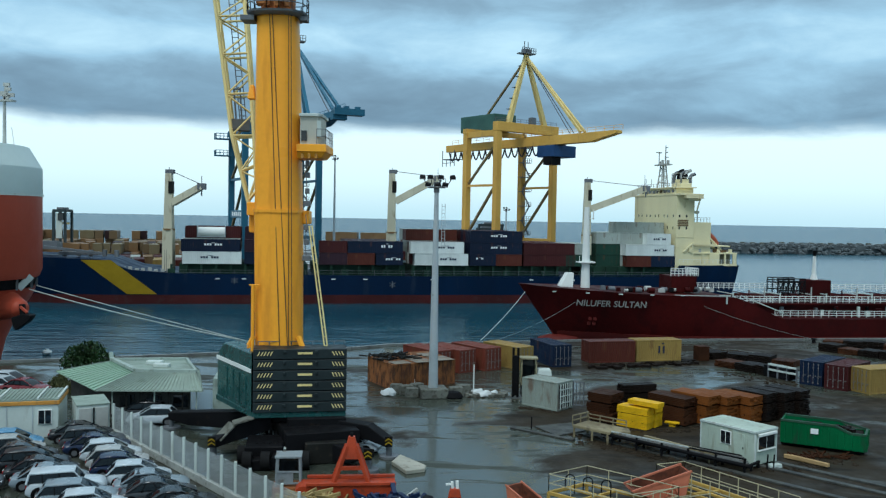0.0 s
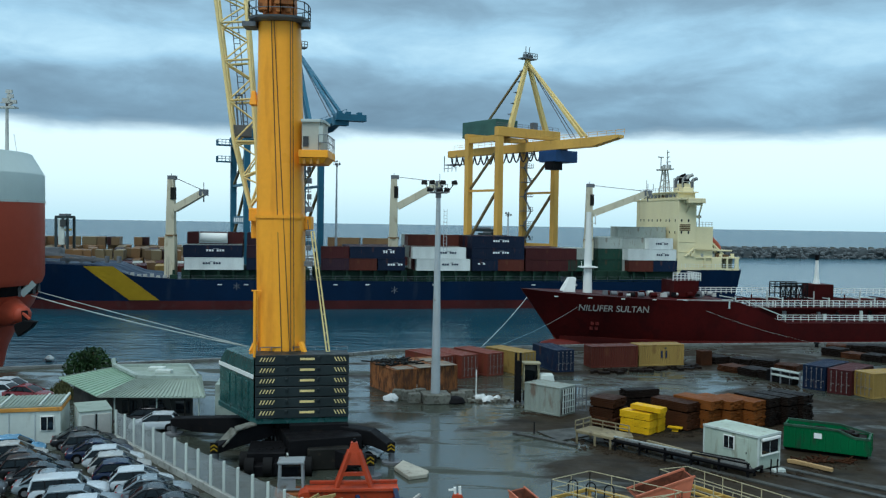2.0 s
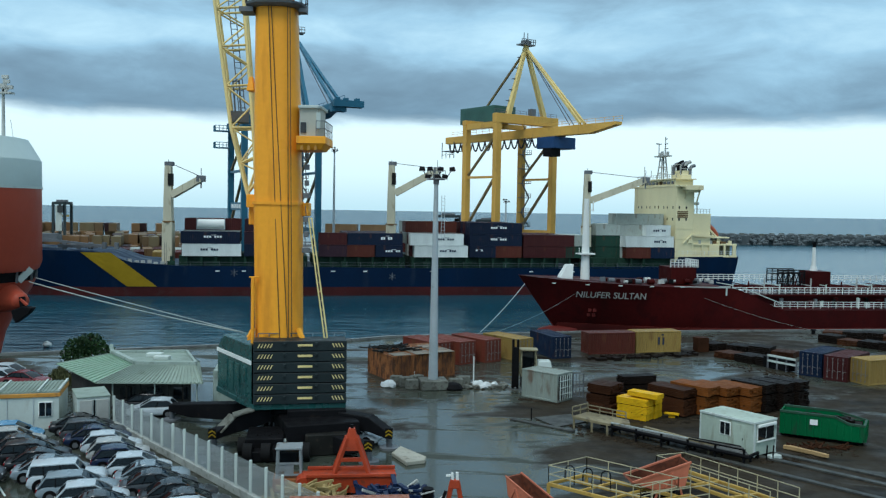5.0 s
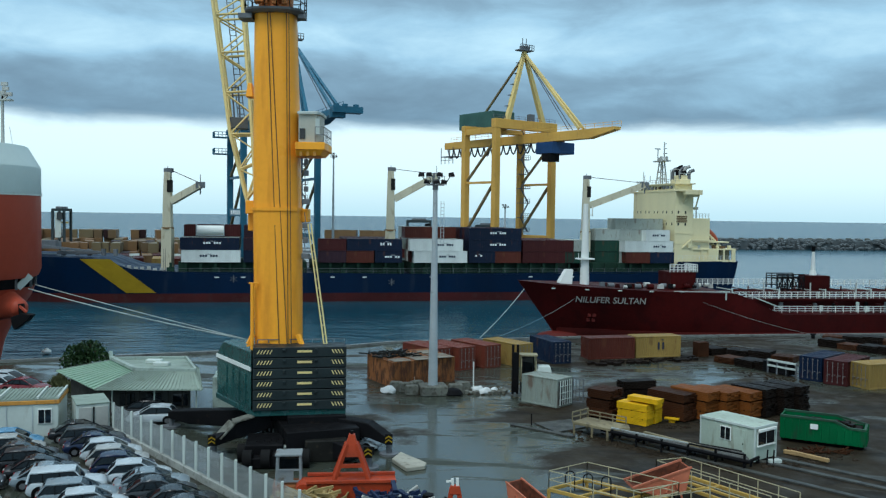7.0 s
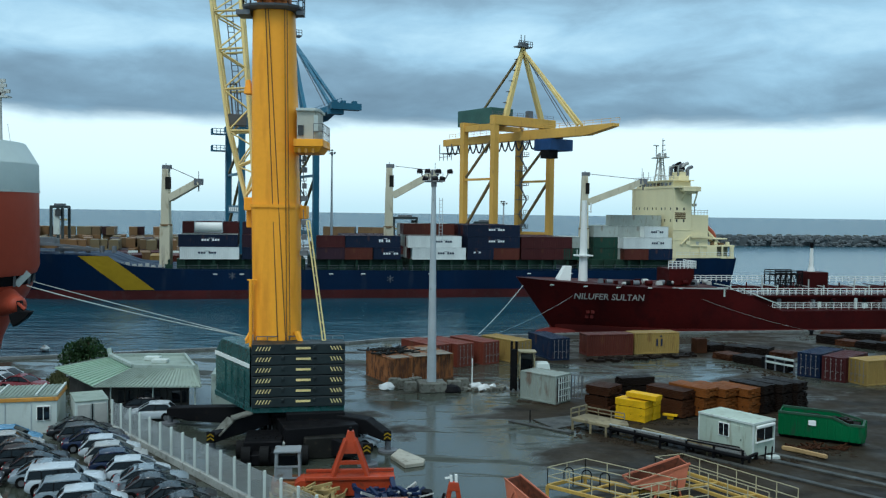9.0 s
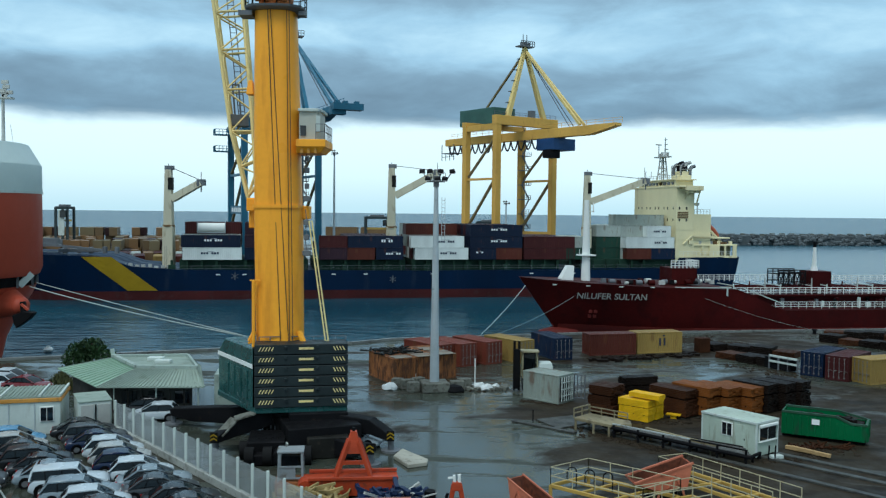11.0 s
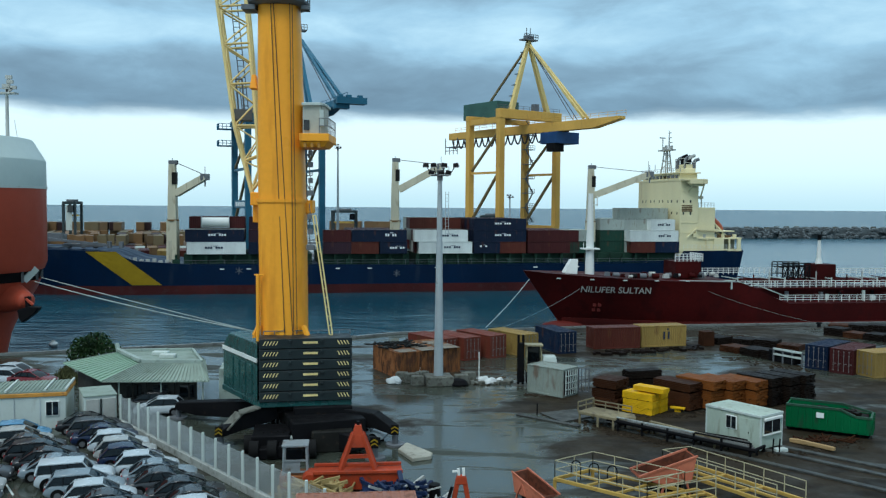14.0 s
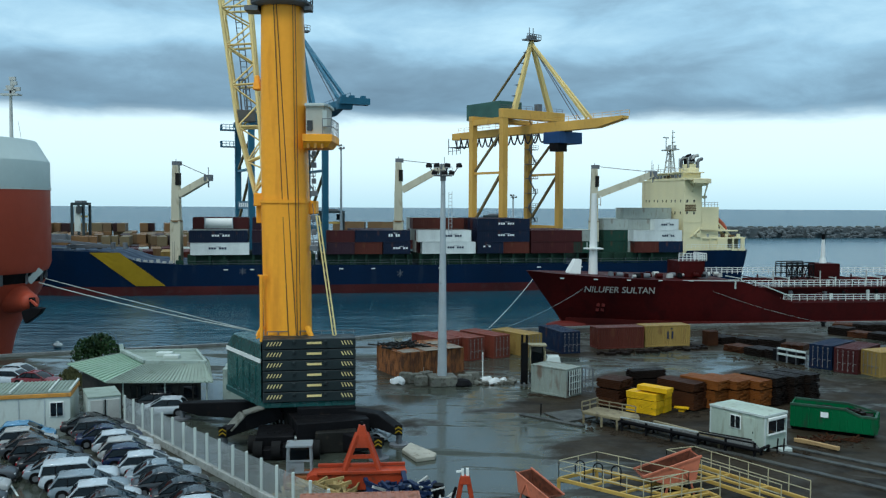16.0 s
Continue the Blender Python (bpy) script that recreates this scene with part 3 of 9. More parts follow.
ship = thing("container_ship", SHIP, "blue container ship with red boot topping moored at the far quay", "ship")
# s, half breadth at deck, half breadth at the waterline, deck height, lengthwise rake at the bow
st = [(-42, 1.0, 0.2, 10.6, -6), (-38, 4.5, 1.2, 10.4, -4.5), (-30, 8.5, 4.5, 10.0, -2.5), (-20, 11.0, 8.5, 9.6, -1), (-9, 11.8, 11.2, 9.2, 0), (-3, 11.8, 11.5, 7.1, 0), (10, 11.8, 11.8, 6.2, 0), (60, 11.8, 11.8, 5.9, 0), (110, 11.8, 11.8, 6.1, 0), (119, 11.8, 11.4, 6.5, 0), (120.5, 11.8, 11.3, 8.9, 0), (128, 11.8, 10.8, 8.95, 0), (135.6, 11.2, 9.0, 9.05, 0.6)]
part("hull_topside", Shape().loft(hull_rings(st, [(1.9, 1.0, 1.0, 1.0), (1.9, 0.55, 0.7, 0.55), (1.9, 0.0, 0.15, 0.0)])), HULL_BLUE, ship, "deep blue painted topsides")
part("boot_topping", Shape().loft(hull_rings([(a, b, c, 1.9, 0) for a, b, c, d, r in st], [(-2.0, 1.0, 0.16, 0), (-2.0, 0.5, 0.06, 0), (-2.0, 0.0, 0.0, 0)])), BOOT_RED, ship, "worn red boot topping")


def hull_side(s, z):
    """Half breadth of the container ship's side."""
    xs, ws = [], []
    for x, half, wl, deck, rake in st:
        k = max(0.0, min(1.0, (z - 1.9) / (deck - 1.9)))
        xs.append(x + rake * k)
        ws.append(wl + (half - wl) * float(np.interp(k, (0, 0.55, 1), (0.15, 0.7, 1))))
    return SB - float(np.interp(s, xs, ws))


stripe = Shape()
grid = [[(-13.0 + 6.0 * j / 4 + 9.2 * i / 10, 9.15 - 7.1 * i / 10) for j in range(5)] for i in range(11)]
for lift in (0.10, 0.06):
    pts = [(s, hull_side(s, z) - lift, z) for row in grid for s, z in row]
    stripe.add(pts, [(i * 5 + j, i * 5 + j + 1, i * 5 + j + 6, i * 5 + j + 5) for i in range(10) for j in range(4)])
part("bow_stripe", stripe, STRIPE, ship, "slanting yellow stripe on the bow")
part("sheer_rail", Shape().beam((8, 0.1, 6.35), (60, 0.1, 5.95), 0.2).beam((60, 0.1, 5.95), (119, 0.1, 6.5), 0.2), HULL_BLUE, ship)
rails = Shape()
for i in range(38):
    s = 6 + i * 3
    rails.beam((s, 0.25, 5.9), (s, 0.25, 7.2), 0.06)
for z in (6.65, 7.2):
    rails.beam((6, 0.25, z), (118, 0.25, z), 0.05)
part("deck_railing", rails, GREY_STEEL, ship)
for i in range(36):
    s = 5 + i * 3.05
    part("lashing_post", Shape().box((s, 0.9, 7.1), (0.5, 0.6, 2.6)), DECK_GREEN, ship)
    if i % 3 == 0:
        part("vent_box", Shape().box((s, 0.8, 6.6), (1.5, 0.9, 1.6)), DECK_GREEN, ship)
for s in (14.5, 20, 27, 39, 46, 61, 84, 94):
    part("fairlead", Shape().box((s, -0.02, 5.35), (0.9, 0.12, 0.22)), WHITE, ship)
for a, b in ((6.5, 33.5), (35, 55), (56.5, 91), (98, 119)):
    part("hatch_coaming", Shape().box(((a + b) / 2, SB, 7.1), (b - a, 20.5, 2.8)), DECK_GREEN, ship)
# forecastle gear
fc = Shape().box((-24, SB, 11.6), (9, 6, 1.4)).beam((-27, 3.2, 12.4), (-9, 2.0, 10.4), 0.5, 0.5).box((-14, 4, 10.3), (8, 1.6, 0.7)).box((-20, 6, 12.2), (3, 2.5, 1.2))
for i in range(5):
    fc.tube((-17 + i * 2.6, 5 + i % 2, 9.6), (-17 + i * 2.6, 5 + i % 2, 11.0), 0.5)
part("mooring_gear", fc, GREY_STEEL, ship)
for i in range(9):
    part("foredeck_locker", Shape().box((-6 + i * 1.3, 1.3 + (i % 2) * 0.6, 7.35 - 0.08 * i), (0.9, 0.4, 0.6 + 0.3 * (i % 3)), 0, 0.85), MAST_GREY, ship)
# emblem on the side, like a small star of bars
for s, z in ((18, 5.0), (52, 4.2)):
    sh = Shape()
    for k in range(3):
        a = k * math.pi / 3 + 0.5
        sh.beam((s - 0.8 * math.cos(a), -0.03, z - 0.8 * math.sin(a)), (s + 0.8 * math.cos(a), -0.03, z + 0.8 * math.sin(a)), 0.16, 0.1)
    part("side_emblem", sh, GREY_STEEL, ship)
# superstructure: tall forward block, stepped down to the stern
house = part("superstructure", Shape().box((121.8, SB + 0.6, 16.5), (4.6, 24.0, 18.0)), CREAM, ship, "cream-painted accommodation block", 0.06)
part("aft_block", Shape().box((126.4, SB + 0.3, 14.2), (4.6, 22.6, 10.0)).box((122.6, 0.7, 12.2), (3.4, 0.5, 4.4)), CREAM, house, "", 0.05)
part("boat_deck", Shape().box((129.0, SB, 13.55), (9.6, 22.0, 0.3)).box((127.4, SB, 11.85), (16.4, 22.6, 0.35)), CREAM, house, "", 0.03)
part("stern_house", Shape().box((127.4, SB + 1.2, 10.3), (15.8, 19.6, 2.8)), DECK_SHADE, house, "open stern deck walls, their shade put into a darker cream")
for x, w in ((119.9, 0.9), (123.9, 0.35), (126.6, 0.35), (129.6, 2.6), (132.4, 0.35), (134.9, 0.9)):
    part("deck_pillar", Shape().box((x, 0.55, 10.3), (w, 0.35, 2.8)), CREAM, house)
part("stern_bulwark", Shape().box((127.5, 0.42, 9.1), (16.0, 0.25, 0.5)), CREAM, house)
part("bridge_wing", Shape().box((122.2, SB + 0.5, 25.7), (5.6, 27.4, 0.4)).box((123.0, -0.9, 25.3), (4.4, 2.0, 1.1)).box((123.0, -0.4, 24.5), (3.2, 1.2, 0.6)), CREAM, house, "", 0.04)
part("wing_bracket", Shape().beam((124.6, -1.4, 24.8), (124.6, 0.6, 21.2), 0.25).beam((121.6, -1.4, 24.8), (121.6, 0.6, 22.6), 0.25), CREAM, house)
part("bridge_house", Shape().box((122.2, SB + 0.5, 26.55), (4.6, 20.6, 1.5)), CREAM, house, "", 0.05)
for k in range(9):
    part("bridge_window", Shape().box((119.85, 3.4 + k * 2.1, 26.55), (0.12, 1.55 if k % 4 else 1.1, 0.7)), GLASS_DARK, house)
part("monkey_deck", Shape().box((122.2, SB + 0.5, 27.4), (5.4, 22.4, 0.25)), CREAM, house)
for z, ks in ((20.6, range(9)), (17.8, range(5))):
    for k in ks:
        part("porthole", Shape().box((119.48, 2.0 + k * 2.45 + 0.5 * (k % 2), z), (0.08, 0.36, 0.62)), GLASS_DARK, house)
    for x in (120.3, 122.1):
        part("porthole", Shape().box((x, 0.38, z), (0.36, 0.08, 0.62)), GLASS_DARK, house)
for k in range(4):
    part("vent_louvre", Shape().box((121.2, 0.36, 18.35 + 0.42 * k), (2.7, 0.1, 0.26)), RUST_BROWN, house, "rust-stained ventilation louvre")
for z in (23.0, 15.6, 13.2):
    part("deck_line", Shape().box((121.8, 0.36, z), (4.64, 0.1, 0.12)), CREAM, house)
# lattice mast with yards and aerials
mast = Shape()
legs_ = ((121.2, SB + 3.0), (123.0, SB + 3.0), (123.0, SB + 0.6), (121.2, SB + 0.6))
for x, y in legs_:
    mast.beam((x, y, 27.5), (122.1 + (x - 122.1) * 0.45, SB + 1.8 + (y - SB - 1.8) * 0.45, 33.4), 0.26)
for k, z in enumerate((29.0, 30.6, 32.2)):
    f_ = 1 - 0.55 * (z - 27.5) / 5.9
    c_ = [(122.1 + (x - 122.1) * f_, SB + 1.8 + (y - SB - 1.8) * f_, z) for x, y in legs_]
    for p, q in zip(c_, c_[1:] + c_[:1]):
        mast.beam(p, q, 0.16)
    mast.beam(c_[0], (c_[2][0], c_[2][1], z + 1.5), 0.12)
mast.box((122.1, SB + 1.8, 33.4), (2.2, 5.6, 0.3)).beam((122.1, SB + 0.6, 33.4), (122.1, SB + 0.6, 38.2), 0.3, w2=0.16)
for z, w in ((35.2, 1.6), (36.4, 1.3), (37.6, 1.0)):
    mast.beam((122.1, SB + 0.6 - w, z), (122.1, SB + 0.6 + w * 0.2, z), 0.2)
mast.beam((122.1, SB + 4.2, 33.4), (122.1, SB + 4.2, 36.6), 0.2).beam((122.1, SB + 3.0, 36.5), (122.1, SB + 5.8, 36.8), 0.3)
for y, z in ((-0.8, 34.0), (2.2, 34.2), (3.2, 33.9)):
    mast.box((122.1, SB + y, z), (0.5, 0.6, 0.9))
part("radar_mast", mast, MAST_GREY, ship, "pale lattice radar mast")
# funnel casing with bent exhaust pipes
part("funnel", Shape().prism([(122.4, 4.2), (125.2, 4.2), (125.2, 9.4), (122.4, 9.4)], 25.5, 28.6).box((124.0, 6.6, 29.0), (2.2, 4.0, 1.2)), CREAM, ship, "", 0.1)
for k, (x, y, h_) in enumerate(((122.8, 8.8, 31.2), (123.4, 7.8, 31.6), (123.6, 6.6, 31.3), (124.2, 5.6, 31.5), (124.9, 4.8, 30.6), (123.0, 5.2, 30.2))):
    part("exhaust_pipe", Shape().tube((x, y, 28.2), (x, y, h_ - 0.6), 0.42, n=10).tube((x, y, h_ - 0.7), (x + 0.5, y - 0.1, h_), 0.42, n=10).tube((x + 0.45, y - 0.1, h_ - 0.05), (x + 1.3, y - 0.2, h_ + 0.25), 0.42, n=10), (GREY_STEEL, BLACK_STEEL, GREY_STEEL, MAST_GREY)[k % 4], ship)
part("exhaust_frame", Shape().beam((122.4, 4.4, 28.4), (122.4, 4.4, 31.0), 0.16).beam((125.2, 4.4, 28.4), (125.2, 4.4, 30.8), 0.16).beam((122.4, 4.4, 30.0), (125.2, 4.4, 30.0), 0.14).beam((122.4, 9.2, 28.4), (122.4, 9.2, 31.0), 0.16).beam((122.4, 4.4, 31.0), (122.4, 9.2, 31.0), 0.14), MAST_GREY, ship)
vane = Shape()
for k in range(13):
    vane.beam((119.7, 1.2 + 1.8 * k, 27.5), (119.7, 1.2 + 1.8 * k, 28.5), 0.08)
vane.beam((119.7, 1, 28.5), (119.7, 23.4, 28.5), 0.08).beam((119.7, 1, 28.0), (119.7, 23.4, 28.0), 0.06)
vane.beam((119.7, 7, 28), (119.7, 7, 30.0), 0.12).beam((119.7, 19, 28), (119.7, 19, 31), 0.12).beam((119.7, 15, 28), (119.7, 15, 29.8), 0.12)
part("top_railing", vane, MAST_GREY, ship)
wr = Shape()
for k in range(6):
    wr.beam((124.4 + k * 0.8, 0.9, 19.2), (124.4 + k * 0.8, 0.9, 20.3), 0.08)
wr.beam((124.4, 0.9, 20.3), (128.6, 0.9, 20.3), 0.09).beam((124.4, 0.9, 19.8), (128.6, 0.9, 19.8), 0.07)
for x in (125.2, 126.2):
    wr.beam((x, 3.0, 19.2), (x, 3.0, 22.0), 0.2).box((x, 3.0, 21.6), (0.7, 0.6, 0.6))
part("aft_railing", wr, MAST_GREY, ship)
part("provision_crane", Shape().beam((121.4, 0.2, 12.1), (123.6, 0.2, 14.1), 0.3).beam((123.6, 0.2, 14.1), (129.4, 0.2, 13.9), 0.35).beam((123.6, 0.2, 14.1), (123.6, 0.2, 12.0), 0.25).box((123.2, 0.3, 12.6), (0.9, 0.6, 0.9)), CREAM, ship, "cream provision crane folded along the side")
ramp_ = Shape()
for y in (1.4, 4.2):
    ramp_.beam((127.8, y, 16.4), (132.6, y, 11.9), 0.35).beam((128.2, y, 13.6), (128.2, y, 16.2), 0.28).beam((131.0, y, 11.9), (131.0, y, 13.4), 0.28).beam((129.8, y, 13.6), (129.2, y, 15.0), 0.22)
for k in range(6):
    p = lerp((127.8, 1.4, 16.4), (132.6, 1.4, 11.9), k / 5)
    ramp_.beam(p, (p[0], 4.2, p[2]), 0.2)
part("lifeboat_ramp", ramp_, CREAM, ship)
boat_m = Matrix.Translation((129.9, 2.8, 15.6)) @ pose(0, 0, 0, 0, 43, 0)
lb = Shape().loft([[tuple(boat_m @ Vector((x, w * math.cos(2 * math.pi * i / 12), 0.85 * w * math.sin(2 * math.pi * i / 12)))) for i in range(12)] for x, w in ((-2.6, 0.2), (-2.1, 0.6), (-0.8, 0.85), (1, 0.85), (2.1, 0.6), (2.6, 0.2))])
part("lifeboat", lb, LIFEBOAT, ship, "orange free-fall lifeboat on its ramp")
clut = random.Random(44)
for k in range(14):
    part("deck_fitting", Shape().box((121 + k * 1.0, 1.0 + clut.uniform(0, 0.6), 12.0 + clut.uniform(0.2, 0.5)), (clut.uniform(0.4, 0.9), 0.5, clut.uniform(0.4, 1.1))), clut.choice((CREAM, MAST_GREY, RUST_BROWN, GREY_STEEL)), ship)
sr = Shape()
for k in range(14):
    sr.beam((120.5 + k * 1.1, 0.4, 9.3), (120.5 + k * 1.1, 0.4, 10.3), 0.06)
sr.beam((120.5, 0.4, 10.3), (135, 0.4, 10.3), 0.07).beam((120.5, 0.4, 9.8), (135, 0.4, 9.8), 0.05)
part("stern_railing", sr, WHITE, ship)


CRANE_CREAM = surface("weathered_crane_cream", (0.56, 0.52, 0.38), 0.55, vary=0.12, scale=0.6, dirt=(0.20, 0.14, 0.08), dirt_at=0.58, dirt_amount=0.6, streak=4)


def deck_crane(s, z_top, jib_end):
    """A ship's pillar crane standing by the near side."""
    o = SHIP @ Vector((s, 5.0, 5.9))
    c = thing("deck_crane", Matrix.Translation(o), "cream ship's crane pillar with a lowered jib on the container ship", "crane", "cranes on the container ship")
    top = z_top - o.z
    part("pedestal", Shape().loft([[(w * x, w * y, z) for x, y in ((-1, -1), (1, -1), (1, 1), (-1, 1))] for z, w in ((0, 1.14), (9.5, 1.08), (9.7, 1.08))], False), CRANE_CREAM, c, "", 0.08)
    part("crane_house", Shape().loft([[(w * x, w * y, z) for x, y in ((-1, -1), (1, -1), (1, 1), (-1, 1))] for z, w in ((9.7, 0.92), (top - 7.5, 0.86), (top - 0.4, 0.68))], False), CRANE_CREAM, c, "", 0.08)
    part("sheave_head", Shape().box((0.2, 0, top), (1.8, 1.2, 0.9)).beam((0, 0, top), (0, 0, top + 0.9), 0.12), GREY_STEEL, c)
    part("winch_box", Shape().box((0.55, -0.3, top - 3.4), (0.9, 1.3, 2.6)), WORN_BLACK, c)
    part("access_ladder", Shape().beam((-0.5, -1.2, 0.5), (-0.5, -0.95, 9.5), 0.08).beam((-0.1, -1.2, 0.5), (-0.1, -0.95, 9.5), 0.08), GREY_STEEL, c)
    part("slew_ring", Shape().tube((0, 0, 9.5), (0, 0, 9.9), 1.3, n=16), RUST_BROWN, c)
    a = Vector((0.9, 0, top - 6.6))
    b = Vector(jib_end) - o
    j = Shape().beam(a + Vector((0, 0.6, 0)), b + Vector((0, 0.4, 0)), 0.6, 1.5, 0.55).beam(a - Vector((0, 0.6, 0)), b - Vector((0, 0.4, 0)), 0.6, 1.5, 0.55)
    for k in range(1, 6):
        p = a.lerp(b, k / 6)
        j.beam(p + Vector((0, 0.5, 0)), p - Vector((0, 0.5, 0)), 0.3)
    jib = part("jib", j, CRANE_CREAM, c)
    part("jib_head", Shape().box(tuple(b), (1.7, 1.2, 1.3)).beam(b, b - Vector((0, 0, 2.0)), 0.25).beam(b, b + Vector((0.0, 0, 2.2)), 0.12), GREY_STEEL, jib)
    w = Shape()
    for dy in (-0.3, 0.3):
        w.tube((0.5, dy, top + 0.1), b + Vector((0, dy, 0.4)), 0.05, n=5)
    part("luffing_wire", w, CABLE, c)


deck_crane(4.0, 25.82, (-51.10, 186.00, 22.65))
deck_crane(52.3, 27.13, (-1.43, 197.00, 25.71))
deck_crane(98.9, 26.30, (47.08, 206.00, 24.64))


def on_ship(s, row, tier, size, paint, marks=None, dz=0.0, flip=False):
    m = SHIP @ pose(s + SIZES[size] / 2, 1.6 + row * 2.52, 8.5 + tier * 2.62 + dz, 0, 0, 180 if flip else 0)
    label = f"{WORDS[paint]} freight container stacked on the ship's deck"
    return container(m, size, paint, label, far=row > 1, marks=marks, group="containers on the ship")


mk_w = lambda x, z=1.5, w=3.8: (x, z, w, 0.42, LABEL_WHITE)
mk_d = lambda x, z=1.4, w=3.8: (x, z, w, 0.42, LABEL_DARK)
on_ship(7.2, 0, 0, 40, "white", mk_d(-0.5))
on_ship(6.9, 0, 1, 40, "navy", mk_w(0.5))
on_ship(35.9, 0, 0, 20, "plum"), on_ship(42.0, 0, 0, 20, "brown"), on_ship(48.3, 0, 0, 20, "navy", mk_w(0.8, 1.3, 3.4))
on_ship(35.9, 0, 1, 20, "maroon"), on_ship(42.1, 0, 1, 40, "navy", (2.5, 1.5, 2.6, 0.6, LABEL_WHITE))
on_ship(57.0, 0, 0, 40, "white", mk_d(1.5)), on_ship(56.0, 0, 1, 40, "white", mk_d(2.0))
on_ship(69.6, 0, 0, 20, "navy", (-0.8, 1.6, 1.8, 0.35, LABEL_WHITE)), on_ship(75.7, 0, 0, 20, "brown"), on_ship(69.6, 0, 1, 40, "navy", mk_w(0.6)), on_ship(69.6, 0, 2, 40, "navy", mk_w(0.6))
on_ship(82.2, 0, 0, 40, "maroon"), on_ship(82.2, 0, 1, 40, "maroon")
on_ship(107.3, 0, 0, 20, "brown"), on_ship(113.4, 0, 0, 20, "blue"), on_ship(107.0, 0, 1, 40, "white", mk_d(2.6, 1.3, 3.2)), on_ship(112.2, 0, 2, 20, "white", mk_d(0.2, 1.3, 3.2))
rr = random.Random(11)
for s, rows, tiers, pal in ((6.9, 8, (2, 2, 2, 2, 3, 3, 3, 3), "maroon maroon brown plum grey"), (20.0, 8, (2, 2, 3, 3, 3, 3, 3, 3), "maroon plum navy maroon"), (42.1, 8, (2, 2, 2, 2, 2, 2, 2, 2), "maroon plum navy"), (56.5, 8, (2, 2, 2, 2, 3, 3, 3, 3), "grey white maroon brown"), (69.6, 8, (3, 3, 3, 3, 3, 3, 3, 3), "navy navy maroon"), (82.2, 8, (2, 2, 2, 2, 2, 2, 2, 2), "maroon brown navy"), (106.6, 8, (3, 3, 4, 4, 3, 3, 3, 3), "grey grey white white")):
    for row in range(rows):
        if row in (0,) and s != 20.0:
            continue
        for tier in range(tiers[row]):
            if row > 3 and tier < tiers[row] - 2:
                continue
            on_ship(s, row, tier, 40, rr.choice(pal.split()))
for row in range(5):
    on_ship(92.4, row, 0, 20, rr.choice(("green", "white", "grey")))
    on_ship(92.4, row, 1, 20, rr.choice(("white", "grey"))) if row else None
for row in (1, 2, 3, 4):
    for tier in (0, 1, 2):
        on_ship(100.6, row, tier, 20, rr.choice(("green", "maroon", "grey")) if tier < 2 else "grey")
tank = thing("tank_container", SHIP @ pose(12.6, 10.5, 13.9), "white cylindrical tank container on top of the stack", "container")
part("tank", Shape().tube((-2.9, 0, 1.2), (2.9, 0, 1.2), 1.1, n=14), WHITE, tank)
tf = Shape()
for x in (-3, 3):
    for y in (-1.15, 1.15):
        tf.beam((x, y, 0), (x, y, 2.5), 0.15)
    tf.beam((x, -1.15, 2.5), (x, 1.15, 2.5), 0.12).beam((x, -1.15, 0.1), (x, 1.15, 0.1), 0.15)
for y in (-1.15, 1.15):
    tf.beam((-3, y, 0.1), (3, y, 0.1), 0.15)
part("tank_frame", tf, STEEL, tank)

# ---- containers standing on the far quay ----
yr = random.Random(7)
YARD = surface("yard_container_paint", (0.34, 0.20, 0.07), 0.55, vary=0.2, scale=0.6)
hues = YARD.node_tree.nodes.new("ShaderNodeValToRGB")
hues.color_ramp.interpolation = "CONSTANT"
for e_, (p_, c_) in zip([hues.color_ramp.elements[0], hues.color_ramp.elements[1]] + [hues.color_ramp.elements.new(0.5) for _ in range(3)], ((0.0, (0.19, 0.11, 0.05)), (0.30, (0.075, 0.026, 0.018)), (0.50, (0.14, 0.095, 0.05)), (0.68, (0.03, 0.014, 0.014)), (0.82, (0.17, 0.135, 0.075)))):
    e_.position, e_.color = p_, (*c_, 1)
YARD.node_tree.links.new(YARD.node_tree.nodes.new("ShaderNodeNewGeometry").outputs["Random Per Island"], hues.inputs[0])
YARD.node_tree.links.new(hues.outputs[0], YARD.node_tree.nodes["Principled BSDF"].inputs["Base Color"])
rest = Shape()
for r, tiers in enumerate((2, 2, 3, 3, 3, 4)):
    for i in range(19):
        p = SHIP @ Vector((-40 + i * 2.58 - r * 2.2 + yr.uniform(-0.2, 0.2), 36 + r * 15 + yr.uniform(-2, 2), 0))
        t = tiers - (1 if yr.random() < 0.22 else 0)
        if r > 1:
            for tier in range(t - 2, t):
                rest.box((p.x + yr.uniform(-0.5, 0.5), p.y + yr.uniform(-1.5, 1.5), 1.6 + tier * 2.6), (12.19 if yr.random() < 0.6 else 6.06, 2.44, 2.57), 108 + yr.uniform(-3, 3))
            continue
        for tier in range(max(0, t - 2), t):
            container(pose(p.x, p.y, 0.3 + tier * 2.6, 0, 0, 108 + yr.uniform(-2, 2)), 40, yr.choice(("tan", "tan", "brown", "brown", "maroon", "maroon", "plum", "sand", "rusty", "grey")), "weathered freight container stacked in the yard behind the ship", group="containers in the yard", far=True)
solo("yard_stacks", rest, YARD, "tan and brown container stacks far back in the yard", "container stacks", 0.0, kind="stuff")
for i in range(2):
    for tier in range(4):
        p = SHIP @ Vector((53 + i * 12.6, 139 - i * 5, 0))
        container(pose(p.x, p.y, 0.3 + tier * 2.6, 0, 0, -10), 40, "tan" if tier else "brown", "tan freight container in the yard behind the ship", group="containers in the yard", far=True)
